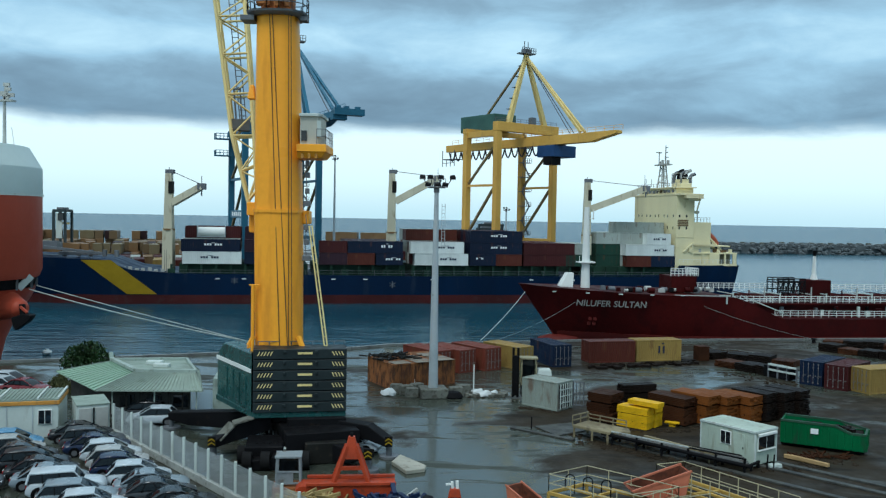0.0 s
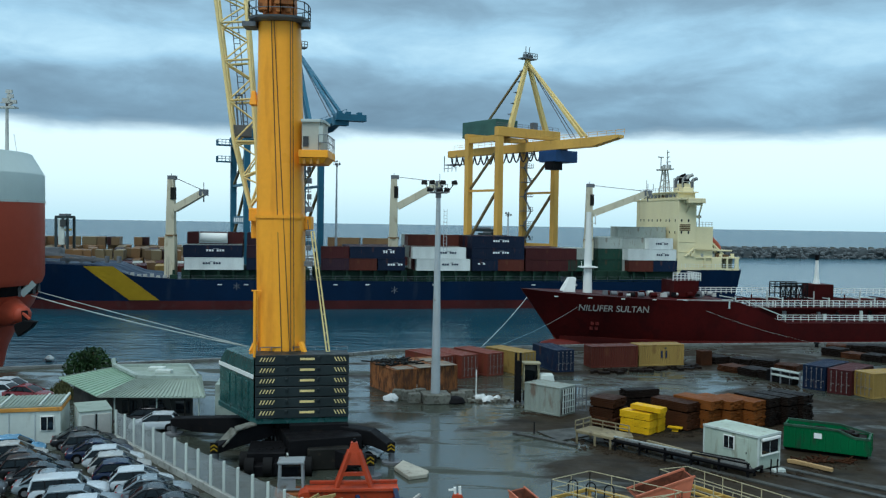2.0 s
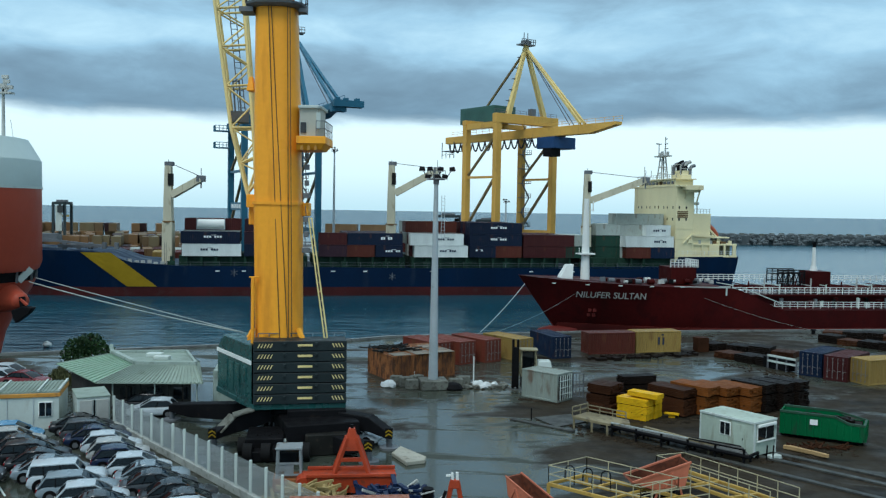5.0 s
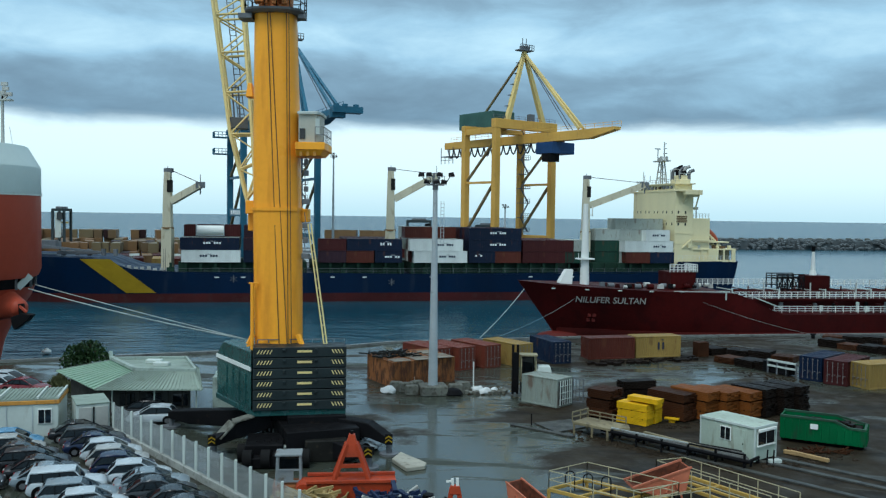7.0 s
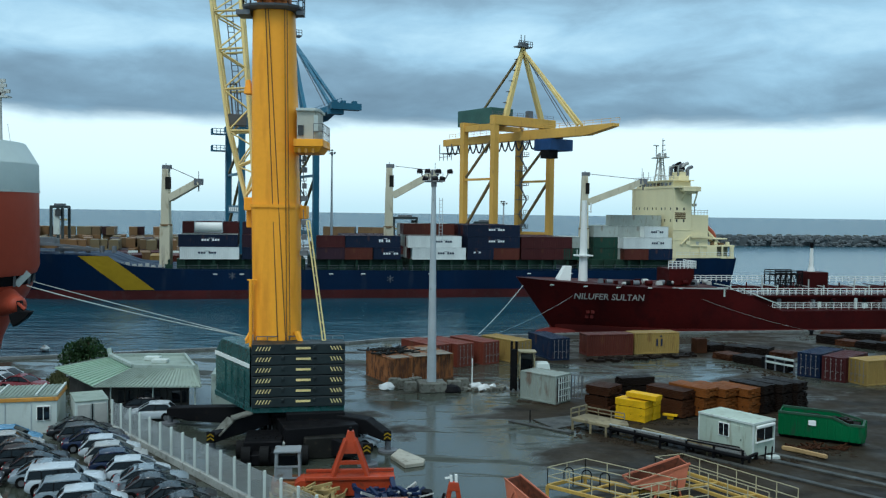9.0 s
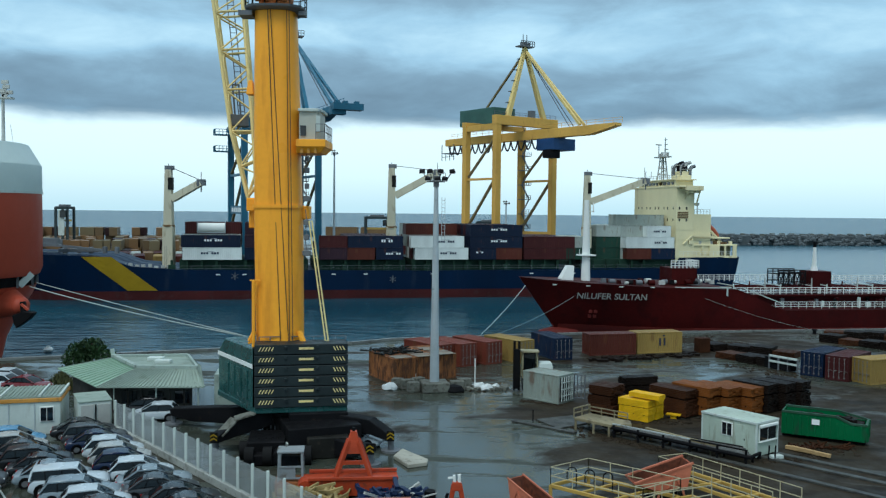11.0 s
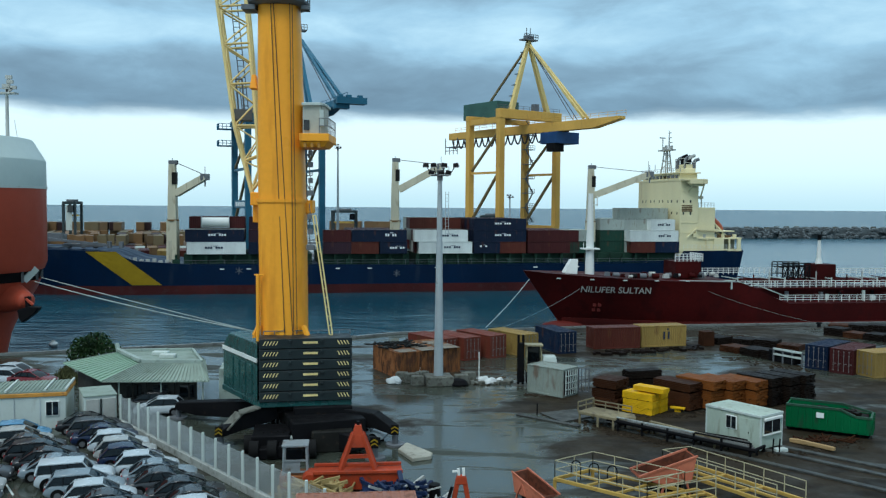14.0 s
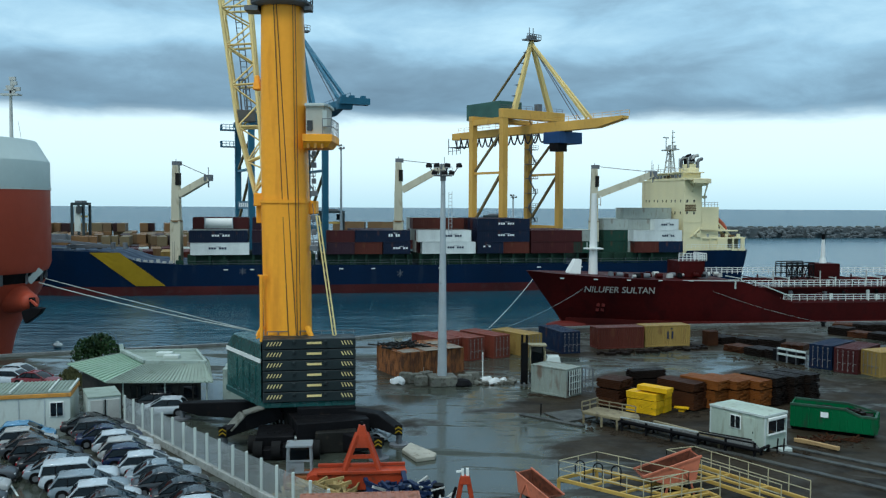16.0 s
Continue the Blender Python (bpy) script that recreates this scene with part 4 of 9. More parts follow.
for i in range(5):
    for tier in range(3):
        p = SHIP @ Vector((44 + i * 12.6, 62 + i, 0))
        container(pose(p.x, p.y, 0.3 + tier * 2.6, 0, 0, 11.6), 40, yr.choice(("maroon", "brown", "maroon")), "maroon freight container in the yard behind the ship", group="containers in the yard", far=True)

# ---- the maroon tanker ----
TU = Vector((0.9890, 0.1480, 0)).normalized()
TN = Vector((-TU.y, TU.x, 0))
TB = 8.6
T0 = Vector((18.41, 140.04, 0)) - TN * TB
TANKER = Matrix(((TU.x, TN.x, 0, T0.x), (TU.y, TN.y, 0, T0.y), (0, 0, 1, WATER), (0, 0, 0, 1)))
tanker = thing("tanker_ship", TANKER, "maroon tanker with white deck rails moored alongside the quay", "ship")


def tanker_rings(st, levels):
    rings = []
    for s, half, wl, deck, rake in st:
        pts = []
        for z0, k in levels:
            z = z0 + (deck - z0) * k
            pts.append((s + rake * k, wl + (half - wl) * k ** 0.8, z))
        rings.append([(x, TB + w, z) for x, w, z in pts] + [(x, TB - w, z) for x, w, z in reversed(pts)])
    return rings


tst = [(-0.3, 0.3, 0.05, 9.15, -6.1), (1.2, 2.6, 0.4, 8.95, -4.8), (5, 5.4, 1.8, 8.6, -2.6), (10, 7.5, 4.6, 8.3, -1.0), (17, 8.5, 7.3, 8.0, 0), (26, 8.6, 8.4, 7.8, 0), (28.5, 8.6, 8.5, 6.9, 0), (33, 8.6, 8.6, 4.8, 0), (34, 8.6, 8.6, 4.5, 0), (70, 8.6, 8.6, 4.5, 0), (120, 8.6, 8.6, 4.5, 0)]
part("hull_topside", Shape().loft(tanker_rings(tst, [(0.6, 1.0), (0.6, 0.5), (0.6, 0.0)])), TANKER_RED, tanker, "maroon painted topsides")
part("boot_topping", Shape().loft(tanker_rings([(a, c * 1.0, c * 0.92, 0.62, 0) for a, b, c, d, r in tst], [(-2.0, 1.0), (-2.0, 0.5), (-2.0, 0.0)])), TANKER_BOOT, tanker, "lighter red boot topping")
def band(z0, z1, proud):
    """Stations of the hull between two heights, a little proud of the plating."""
    rings = []
    for s, half, wl, deck, rake in tst:
        pts = []
        for z in (z1, (z0 + z1) / 2, z0):
            k = (z - 0.6) / (deck - 0.6)
            pts.append((s + rake * k - (0.03 if s < 1 else 0), wl + (half - wl) * max(k, 0.0) ** 0.8 + proud, z))
        rings.append([(x, TB + w, z) for x, w, z in pts] + [(x, TB - w, z) for x, w, z in reversed(pts)])
    return rings


part("boot_band", Shape().loft(band(0.6, 1.7, 0.025)), TANKER_BOOT, tanker, "faded red band above the waterline")
part("bulbous_bow", Shape().loft([[(x, TB + w * math.cos(2 * math.pi * i / 10), -0.1 + w * math.sin(2 * math.pi * i / 10)) for i in range(10)] for x, w in ((-3.4, 0.3), (-2.9, 0.8), (-1.2, 1.2), (3, 1.5))]), TANKER_BOOT, tanker)
# name on the bow, standing on the flared side
txt = bpy.data.curves.new("ship_name", "FONT")
txt.body, txt.size, txt.extrude, txt.align_x = "NILUFER SULTAN", 1.45, 0.03, "CENTER"
txt.offset = 0.008
tmp = bpy.data.objects.new("ship_name", txt)
name_mesh = bpy.data.meshes.new_from_object(tmp)
bpy.data.objects.remove(tmp)
name_mesh.materials.append(NAME_WHITE)


def tanker_half(x, z):
    """Half breadth of the tanker's side at x and height z."""
    xs, ws = [], []
    for s, half, wl, deck, rake in tst:
        k = max(0.0, min(1.0, (z - 0.6) / (deck - 0.6)))
        xs.append(s + rake * k)
        ws.append(wl + (half - wl) * k ** 0.8)
    return float(np.interp(x, xs, ws))


lo, hi = min(v.co.x for v in name_mesh.vertices), max(v.co.x for v in name_mesh.vertices)
for v in name_mesh.vertices:
    x = 1.9 + (v.co.x - lo) / (hi - lo) * 10.0
    z = 6.05 + v.co.y * 0.95
    v.co = (x, TB - tanker_half(x, z) - 0.05 - v.co.z, z)
part("ship_name", name_mesh, None, tanker, "white painted ship's name")
emb = Shape()
for k in range(4):
    x, z = 4.2 + (k % 2) * 0.7, 3.2 + (k // 2) * 0.8
    emb.box((x, TB - tanker_half(x, z) - 0.02, z), (0.5, 0.25, 0.5))
part("side_emblem", emb, TANKER_BOOT, tanker)


def railing(shape, p, q, h=1.1, gap=1.5, bar=0.06, rows=2):
    p, q = Vector(p), Vector(q)
    n = max(1, round((q - p).length / gap))
    up = Vector((0, 0, h))
    for i in range(n + 1):
        c = p.lerp(q, i / n)
        shape.beam(c, c + up, bar)
    for k in range(rows):
        o = up * ((k + 1) / rows)
        shape.beam(p + o, q + o, bar)
    return shape


part("deck_railing", railing(Shape(), (32.5, 0.2, 4.75), (74, 0.2, 4.6), 1.05, 1.3, 0.075, 3), WHITE, tanker)
cat_ = railing(Shape(), (27.5, 3.9, 6.6), (74, 3.9, 6.6), 1.1, 1.1, 0.085, 3)
part("catwalk_railing", cat_, WHITE, tanker)
part("catwalk", Shape().box((52, 4.4, 6.45), (48, 1.2, 0.25)).box((54, 8.6, 5.4), (46, 8.0, 1.9)), TANKER_RED, tanker)
part("upper_railing", railing(Shape(), (24, 11.5, 8.15), (46, 11.5, 8.15), 1.05, 0.9, 0.09, 3), WHITE, tanker)
part("far_railing", railing(Shape(), (46, 14, 7.9), (76, 14, 7.9), 1.0, 1.2, 0.1, 3), WHITE, tanker)
for k in range(5):
    part("deck_pipe", Shape().tube((30, 6 + k * 1.1, 7.3 + 0.2 * (k % 2)), (76, 6 + k * 1.1, 7.3 + 0.2 * (k % 2)), 0.22, n=8), TANKER_RED, tanker)
man = Shape()
for i in range(6):
    for y in (7, 10.5):
        man.beam((36.7 + i * 0.95, y, 6.6), (36.7 + i * 0.95, y, 10.3), 0.14)
    man.beam((36.7 + i * 0.95, 7, 9.6), (36.7 + i * 0.95, 10.5, 9.6), 0.14)
    if i < 5:
        man.beam((36.7 + i * 0.95, 7, 7.2), (37.65 + i * 0.95, 7, 10.0), 0.12).beam((37.65 + i * 0.95, 7, 7.2), (36.7 + i * 0.95, 7, 10.0), 0.1)
for z in (8.4, 9.9, 10.3):
    man.beam((36.7, 7, z), (41.5, 7, z), 0.16).beam((36.7, 10.5, z), (41.5, 10.5, z), 0.16)
part("manifold_frame", man, BLACK_STEEL, tanker)
part("midship_house", Shape().box((44.4, 9, 8.3), (3.4, 4, 3.6)), TANKER_RED, tanker, "", 0.05)
part("midship_mast", Shape().tube((44.2, 9, 10.0), (44.2, 9, 10.9), 0.62, 0.42, n=12).tube((44.2, 9, 10.9), (44.2, 9, 14.0), 0.36, 0.24, n=12), WHITE, tanker)
part("mast_top", Shape().tube((44.2, 9, 14.0), (44.2, 9, 14.9), 0.26, 0.34, n=12), BLACK_STEEL, tanker)
part("aft_house", Shape().box((67, 8.6, 9.0), (6, 14, 9)), WHITE, tanker, "", 0.05)
part("vent_funnel", Shape().box((64.5, 6.6, 13.8), (3, 3, 4)), BLACK_STEEL, tanker)
gw = Shape()
for y in (-0.2, 0.8):
    gw.beam((56.5, y, 9.0), (62.5, y, 3.4), 0.3)
railing(gw, (56.5, -0.2, 9.0), (62.5, -0.2, 3.4), 1.0, 1.0, 0.1)
part("gangway", gw, OLD_WHITE, tanker)
fm = Shape().tube((4.5, TB, 8.4), (4.5, TB, 21.4), 0.75, 0.38, n=14).box((4.5, TB, 12.6), (2.6, 2.2, 0.2)).beam((3.2, TB - 0.8, 12.6), (3.2, TB - 0.8, 13.6), 0.08).beam((5.6, TB, 19.4), (5.6, TB, 21.0), 0.14).beam((4.5, TB, 19.6), (5.7, TB, 19.6), 0.14)
part("foremast", fm, WHITE, tanker)
part("windlass", Shape().loft([[(x, y, z) for x, y in ((0.2, TB - 1), (2.2, TB - 1), (2.2, TB + 1), (0.2, TB + 1))] if z < 9.2 else [(x, y, z) for x, y in ((1.3, TB - 0.7), (2.4, TB - 0.7), (2.4, TB + 0.7), (1.3, TB + 0.7))] for z in (8.4, 8.9, 10.9)], False), WHITE, tanker, "", 0.05)
tr = random.Random(5)
for i in range(26):
    x, y = 6.5 + i * 0.72, 4.4 + tr.uniform(-1.2, 3)
    r_ = tr.uniform(0.22, 0.5)
    drum_ = Shape().tube((x - r_, y, 8.55), (x + r_, y, 8.55), r_ * 0.9, n=10) if i % 3 else Shape().box((x, y, 8.6), (tr.uniform(0.4, 1.0), 0.6, tr.uniform(0.5, 1.0)), 0, 0.8)
    part("mooring_winch", drum_, tr.choice((GREY_STEEL, TANKER_RED, MAST_GREY, BLACK_STEEL)), tanker)
dr = random.Random(19)
for i in range(34):
    part("deck_fitting", Shape().box((36 + i * 1.15, 2.2 + dr.uniform(0, 3.5), 5.0 + dr.uniform(0, 0.4)), (dr.uniform(0.3, 0.9), dr.uniform(0.3, 0.8), dr.uniform(0.7, 2.2))), dr.choice((BLACK_STEEL, TANKER_RED, TANKER_RED, OLD_WHITE, GREY_STEEL)), tanker)
for i in range(5):
    x = -1.5 + i * 4.7
    part("fairlead", Shape().box((x, TB - tanker_half(x, 8.2) - 0.03, 8.15 - 0.02 * i), (0.6, 0.2, 0.16)), OLD_WHITE, tanker)
for i in range(16):
    x = 28 + i * 2.7
    part("pipe_stand", Shape().beam((x, 5.2, 6.2), (x, 5.2, 8.1 + 0.5 * (i % 3)), 0.16).beam((x, 5.2, 7.9), (x, 10.8, 7.9), 0.14), (OLD_WHITE, TANKER_RED, MAST_GREY)[i % 3], tanker)
for i in range(10):
    x = 30 + i * 4.3
    part("deck_valve", Shape().tube((x, 5.0, 6.6), (x, 5.0, 7.6), 0.14, n=8).tube((x - 0.35, 5.0, 7.6), (x + 0.35, 5.0, 7.6), 0.06, n=6), (BLACK_STEEL, OLD_WHITE)[i % 2], tanker)
part("hatch_house", Shape().box((19.8, 8, 9.4), (4.2, 5, 2.6)), TANKER_RED, tanker)
part("house_railing", railing(railing(Shape(), (17.6, 5.6, 10.7), (22.2, 5.6, 10.7), 1.2, 0.7, 0.12, 3), (22.2, 5.6, 10.7), (22.2, 10.4, 10.7), 1.2, 0.7, 0.12, 3), WHITE, tanker)
part("bulwark_rail", Shape().beam((25.5, 0.1, 8.0), (32.5, 0.1, 5.0), 0.14).beam((26.8, 0.1, 8.1), (34.0, 0.1, 5.4), 0.14).beam((16, 0.15, 8.15), (25, 0.1, 8.0), 0.10).beam((24.4, 0, 6.8), (24.4, 0, 8.2), 0.2).beam((23.2, 0, 8.1), (25, 0, 8.1), 0.2), OLD_WHITE, tanker)

# ---- the car carrier's bow ----
CU = Vector((0.925, 0.380, 0)).normalized()
CN = Vector((-CU.y, CU.x, 0))
CARRIER = Matrix(((CU.x, CN.x, 0, -52.0), (CU.y, CN.y, 0, 114.3), (0, 0, 1, 0), (0, 0, 0, 1)))
carrier = thing("car_carrier_ship", CARRIER, "tall red and white car carrier moored by its bow", "ship")


def bow_level(z, back, entry, half=13.0, p=2.2):
    """Outline of the hull at one height: near side, round the stem, far side."""
    pts = []
    n = 12
    for i in range(-n, n + 1):
        w = math.sin(i / n * math.pi / 2)
        b = entry * (1 - (1 - abs(w) ** p) ** (1 / p))
        pts.append((-back - b, half * w, z))
    return [(-90, -half, z)] + pts + [(-90, half, z)]


def bow_shell(levels):
    return Shape().loft([bow_level(*l) for l in levels], True, False, False)


part("lower_hull", bow_shell([(-4.0, 5.0, 40), (-2.2, 4.9, 38), (0.5, 4.3, 34), (3.5, 3.0, 28), (6.0, 1.3, 22), (7.4, 0.7, 18)]), CARRIER_RED, carrier, "red flared bow plating")
# closed black shell, set back, whose colour is the dark of the opening
part("mooring_deck_opening", bow_shell([(7.4, 1.0, 18), (8.7, 0.6, 18)]), BLACK_STEEL, carrier)
part("upper_hull", bow_shell([(8.7, 0.35, 14), (9.6, 0.0, 12), (19.0, 0.0, 12)]), CARRIER_RED, carrier, "red side plating")
part("white_hull", bow_shell([(19.0, 0.0, 12), (19.05, -0.03, 12), (22.3, 0.0, 12), (22.4, 0.0, 12), (22.5, 0.06, 12), (24.9, 1.45, 11), (25.0, 1.5, 11)]).add(bow_level(25.0, 1.5, 11), [tuple(range(27))]), CARRIER_WHITE, carrier, "white painted upper hull")
part("rub_rail", bow_shell([(18.85, -0.12, 12), (19.1, -0.12, 12)]), OLD_WHITE, carrier)
pil = Shape()
for i in range(-10, 11, 2):
    x, y, z = bow_level(7.4, 0.7, 18)[i + 13]
    pil.beam((x, y, 7.3), (x, y, 8.8), 0.3)
part("opening_pillar", pil, GREY_STEEL, carrier)
part("anchor_pocket", Shape().tube((-54.6, 108.2, 5.7), (-50.75, 105.3, 5.35), 2.3, 1.15, n=20).ball((-50.75, 105.3, 5.35), (1.15, 1.15, 1.15), 14), CARRIER_RED, carrier, "rounded anchor pocket", world=True)
part("anchor", Shape().side([(-50.7, 4.4), (-49.4, 4.9), (-48.1, 4.75), (-48.7, 4.0), (-50.2, 2.9), (-50.5, 3.4)], 103.2, 104.3).beam((-49.7, 103.9, 6.0), (-49.5, 103.8, 4.4), 0.6), BLACK_STEEL, carrier, "dark anchor hauled up to its pocket", 0.08, True)
part("anchor_cheek", Shape().beam((-49.75, 103.6, 5.75), (-48.85, 103.5, 5.0), 0.32, 0.3), CARRIER_RED, carrier, "", 0.05, True)
part("fairlead_plate", Shape().beam((-51.9, 107.6, 7.5), (-50.8, 108.6, 9.0), 0.3, 0.8), OLD_WHITE, carrier, world=True)
mm = Shape().tube((-55.81, 112.00, 24.92), (-55.81, 112.00, 30.90), 0.24, 0.18).box((-55.81, 112.00, 30.90), (2.4, 1.2, 0.2)).box((-55.81, 112.0, 31.5), (1.6, 0.3, 0.12))
for x, y in ((6, 165), (14, 158), (20, 168), (12, 150)):
    mm.beam((-55.81, 112.00, 30.90), (-55.81 + (x - 8) * 0.07, 112.0, 30.90 + (178 - y) * 0.072), 0.22)
    mm.box((-55.81 + (x - 8) * 0.07, 112.0, 30.90 + (178 - y) * 0.072), (0.8, 0.3, 0.45))
part("signal_mast", mm, MAST_GREY, carrier, world=True)
an = Shape()
for x in (-3, -7, -9):
    an.beam((x, -5, 25), (x - 0.3, -5, 27.2), 0.08)
part("whip_aerial", an, WHITE, carrier)


def rope(name, p, q, sag, r, label):
    p, q = Vector(p), Vector(q)
    sh = Shape()
    n = 16
    pts = [p.lerp(q, i / n) - Vector((0, 0, sag * 4 * (i / n) * (1 - i / n))) for i in range(n + 1)]
    for a, b in zip(pts, pts[1:]):
        sh.tube(a, b, r, n=6, caps=False)
    return solo(name, sh, ROPE, label, "rope", group="mooring ropes")


rope("mooring_rope", (-49.93, 108.00, 7.9), (-18.03, 90.00, 3.68), 0.1, 0.055, "pale mooring rope stretched from the carrier's bow to the quay")
rope("mooring_rope", (-50.28, 107.00, 7.49), (-18.43, 92.00, 3.50), 0.35, 0.075, "pale mooring rope stretched from the carrier's bow to the quay")
rope("mooring_rope", (12.90, 137.00, 5.74), (5.46, 122.80, 0.00), 0.3, 0.06, "pale mooring rope from the tanker's bow to the quay")
rope("mooring_rope", (20.47, 135.00, 4.49), (6.81, 121.31, 0.00), 0.5, 0.016, "thin mooring rope from the tanker's side to the quay")
rope("mooring_rope", (39.76, 135.00, 4.41), (55.44, 131.21, 0.00), 0.4, 0.016, "thin mooring rope from the tanker's side to the quay")


# ---- ship-to-shore gantries on the far quay ----
def shore_gantry(name, o, label, paint, reach, back, W=19.0, G=17.85, a=24.0, hut=HOUSE_GREEN, zt=39.8, zb=36.8, apex=60.4, trolley=16.4, lean=0.0, stays=(0.68, 0.48), leg=1.5, stay_paint=None, house_at=5.0, house_len=19.0):
    ca, sa = math.cos(radians(a)), math.sin(radians(a))
    m = Matrix(((ca, -sa, 0, o[0]), (sa, ca, 0, o[1]), (0, 0, 1, 0.3), (0, 0, 0, 1)))
    g_ = thing(name, m, label, "gantry crane", "shore gantries")
    mid = W / 2
    top_x = mid + lean
    for x in (0, W):
        for y in (0, G):
            part("leg", Shape().beam((x, y, 0), (x, y, zt), leg, leg * 0.95), paint, g_, "", 0.06)
        part("leg_tie", Shape().beam((x, 1, 25.6), (x, G - 1, 25.6), 0.8, 0.6), paint, g_)
        part("sill_beam", Shape().beam((x, 1, 10.4), (x, G - 1, 10.4), 1.2, 1.5), paint, g_)
        part("brace", Shape().beam((x, 1, zt - 4), (x, G - 1, 26.2), 0.55), BRACE, g_)
        part("brace", Shape().beam((x, G - 1, 12.5), (x, 1, 25.2), 0.6), BRACE, g_)
        part("side_girder", Shape().beam((x, 0, zt - 0.7), (x, G, zt - 0.7), 1.3, 1.6), paint, g_)
    for y in (0, G):
        part("bogie", Shape().box((0, y, 0.8), (5, 1.4, 1.4)).box((W, y, 0.8), (5, 1.4, 1.4)), BLACK_STEEL, g_)
    part("portal_girder", Shape().beam((-1.0, 0, zt + 1.0), (W + 1, 0, zt + 1.0), 1.9, 2.5), paint, g_, "", 0.06)
    part("portal_girder", Shape().beam((-1.0, G, zt + 0.4), (W + 1, G, zt + 0.4), 1.6, 1.4), paint, g_, "", 0.06)
    boom = Shape().loft([[(mid + u * 1.1, -k, zb + v * h) for u, v in ((-1, -1), (1, -1), (1, 1), (-1, 1))] for k, h in ((-back, 1.0), (0, 1.2), (reach - 9, 1.2))], False)
    part("boom", boom, paint, g_, "", 0.05)
    part("boom_tip", Shape().loft([[(mid + u * 1.1, -k, zb + (1.2 if v > 0 else -lo_)) for u, v in ((-1, -1), (1, -1), (1, 1), (-1, 1))] for k, lo_ in ((reach - 9, 1.2), (reach, -0.5))], False), paint, g_)
    for x in (mid - 4.5, mid + 4.5):
        part("mast_leg", Shape().beam((x * 1.45 - mid * 0.45, 0, zt + 2), (top_x, 0, apex), 1.25, w2=0.9), stay_paint or paint, g_)
    part("back_stay", Shape().beam((mid - 1, G + 8.5, zt + 1), (top_x, 0, apex - 1), 0.5), BRACE, g_)
    for dx in (-0.8, 0.8):
        part("fore_stay", Shape().beam((top_x, 0, apex - 0.5), (mid + dx, -reach * stays[0], zb + 1.5), 0.6), stay_paint or paint, g_)
        part("fore_stay", Shape().beam((top_x, 0, apex - 0.8), (mid + dx, -reach * stays[1], zb + 1.5), 0.16), GREY_STEEL, g_)
    head = Shape().box((top_x, 0, apex + 0.3), (4.8, 2.4, 0.3)).box((top_x, 0, apex + 0.9), (2.4, 1.4, 1.2))
    railing(head, (top_x - 2.4, -1.2, apex + 0.4), (top_x + 2.4, -1.2, apex + 0.4), 1.3, 0.8, 0.14)
    for dx in (-0.7, 0.6):
        head.beam((top_x + dx, 0, apex), (top_x + dx, 0, apex + 3.6), 0.16)
    part("sheave_platform", head, GREY_STEEL, g_)
    part("machinery_house", Shape().box((mid, G + house_at, zt + 3.4), (8, house_len, 4.6)), hut, g_, "weathered green machinery house", 0.1)
    tr_ = part("trolley_cab", Shape().box((mid + 1.5, -trolley, zb - 2.9), (8, 6.5, 3.0)), TROLLEY_BLUE, g_, "blue trolley cab", 0.1)
    part("cab_window", Shape().box((mid - 1.0, -trolley - 1, zb - 5.4), (3.4, 3, 2.2)), BLACK_STEEL, tr_)
    part("trolley_hanger", Shape().box((mid + 1, -trolley, zb - 1.4), (4, 4, 1.6)), BLACK_STEEL, tr_)
    fest = Shape()
    n = 15
    for i in range(n):
        y0, y1 = -trolley + (back + trolley - 3) * i / n, -trolley + (back + trolley - 3) * (i + 1) / n
        pts = [Vector((mid - 1.9, y0 + (y1 - y0) * k / 6, zb - 1.3 - 2.6 * (1 - (2 * k / 6 - 1) ** 2))) for k in range(7)]
        for p, q in zip(pts, pts[1:]):
            fest.tube(p, q, 0.22, n=5, caps=False)
    part("festoon_cable", fest, CABLE, g_)
    wk = Shape()
    railing(wk, (mid + 1.3, back, zb + 1.5), (mid + 1.3, -reach, zb + 1.5), 1.2, 3.0, 0.08)
    part("boom_walkway", wk, paint, g_)
    endp = Shape().box((mid, back - 2, zb - 3.2), (3.4, 6, 0.25))
    for x in (-1.6, 1.6):
        for y in (back - 5, back + 1):
            endp.beam((mid + x, y, zb - 3.2), (mid + x, y, zb - 0.5), 0.2)
    railing(endp, (mid - 1.6, back - 5, zb - 5.4), (mid - 1.6, back + 1, zb - 5.4), 2.2, 2, 0.16)
    part("end_platform", endp, GREY_STEEL, g_)
    stair = Shape()
    for i in range(7):
        z = 12 + i * 4.2
        stair.box((W, G - 1.5, z), (3.4, 1.8, 0.2))
        railing(stair, (W - 1.7, G - 2.4, z), (W + 1.7, G - 2.4, z), 1.2, 0.9, 0.1)
        stair.beam((W - 1.4 if i % 2 else W + 1.4, G - 2, z), (W + 1.4 if i % 2 else W - 1.4, G - 2, z + 4.2), 0.3)
    part("stair", stair, GREY_STEEL, g_)
    lad = Shape()
    for i in range(6):
        k = i / 6
        p = lerp((mid - 6.5, 0.8, zt + 3), (top_x, 0.8, apex), k)
        lad.box(p, (1.6, 1.2, 0.15)).beam(p, lerp((mid - 6.5, 0.8, zt + 3), (top_x, 0.8, apex), k + 1 / 6), 0.25)
    part("mast_ladder", lad, GREY_STEEL, g_)
    top = Shape()
    railing(top, (-1, 0, zt + 2.25), (W + 1, 0, zt + 2.25), 1.1, 2.2, 0.08)
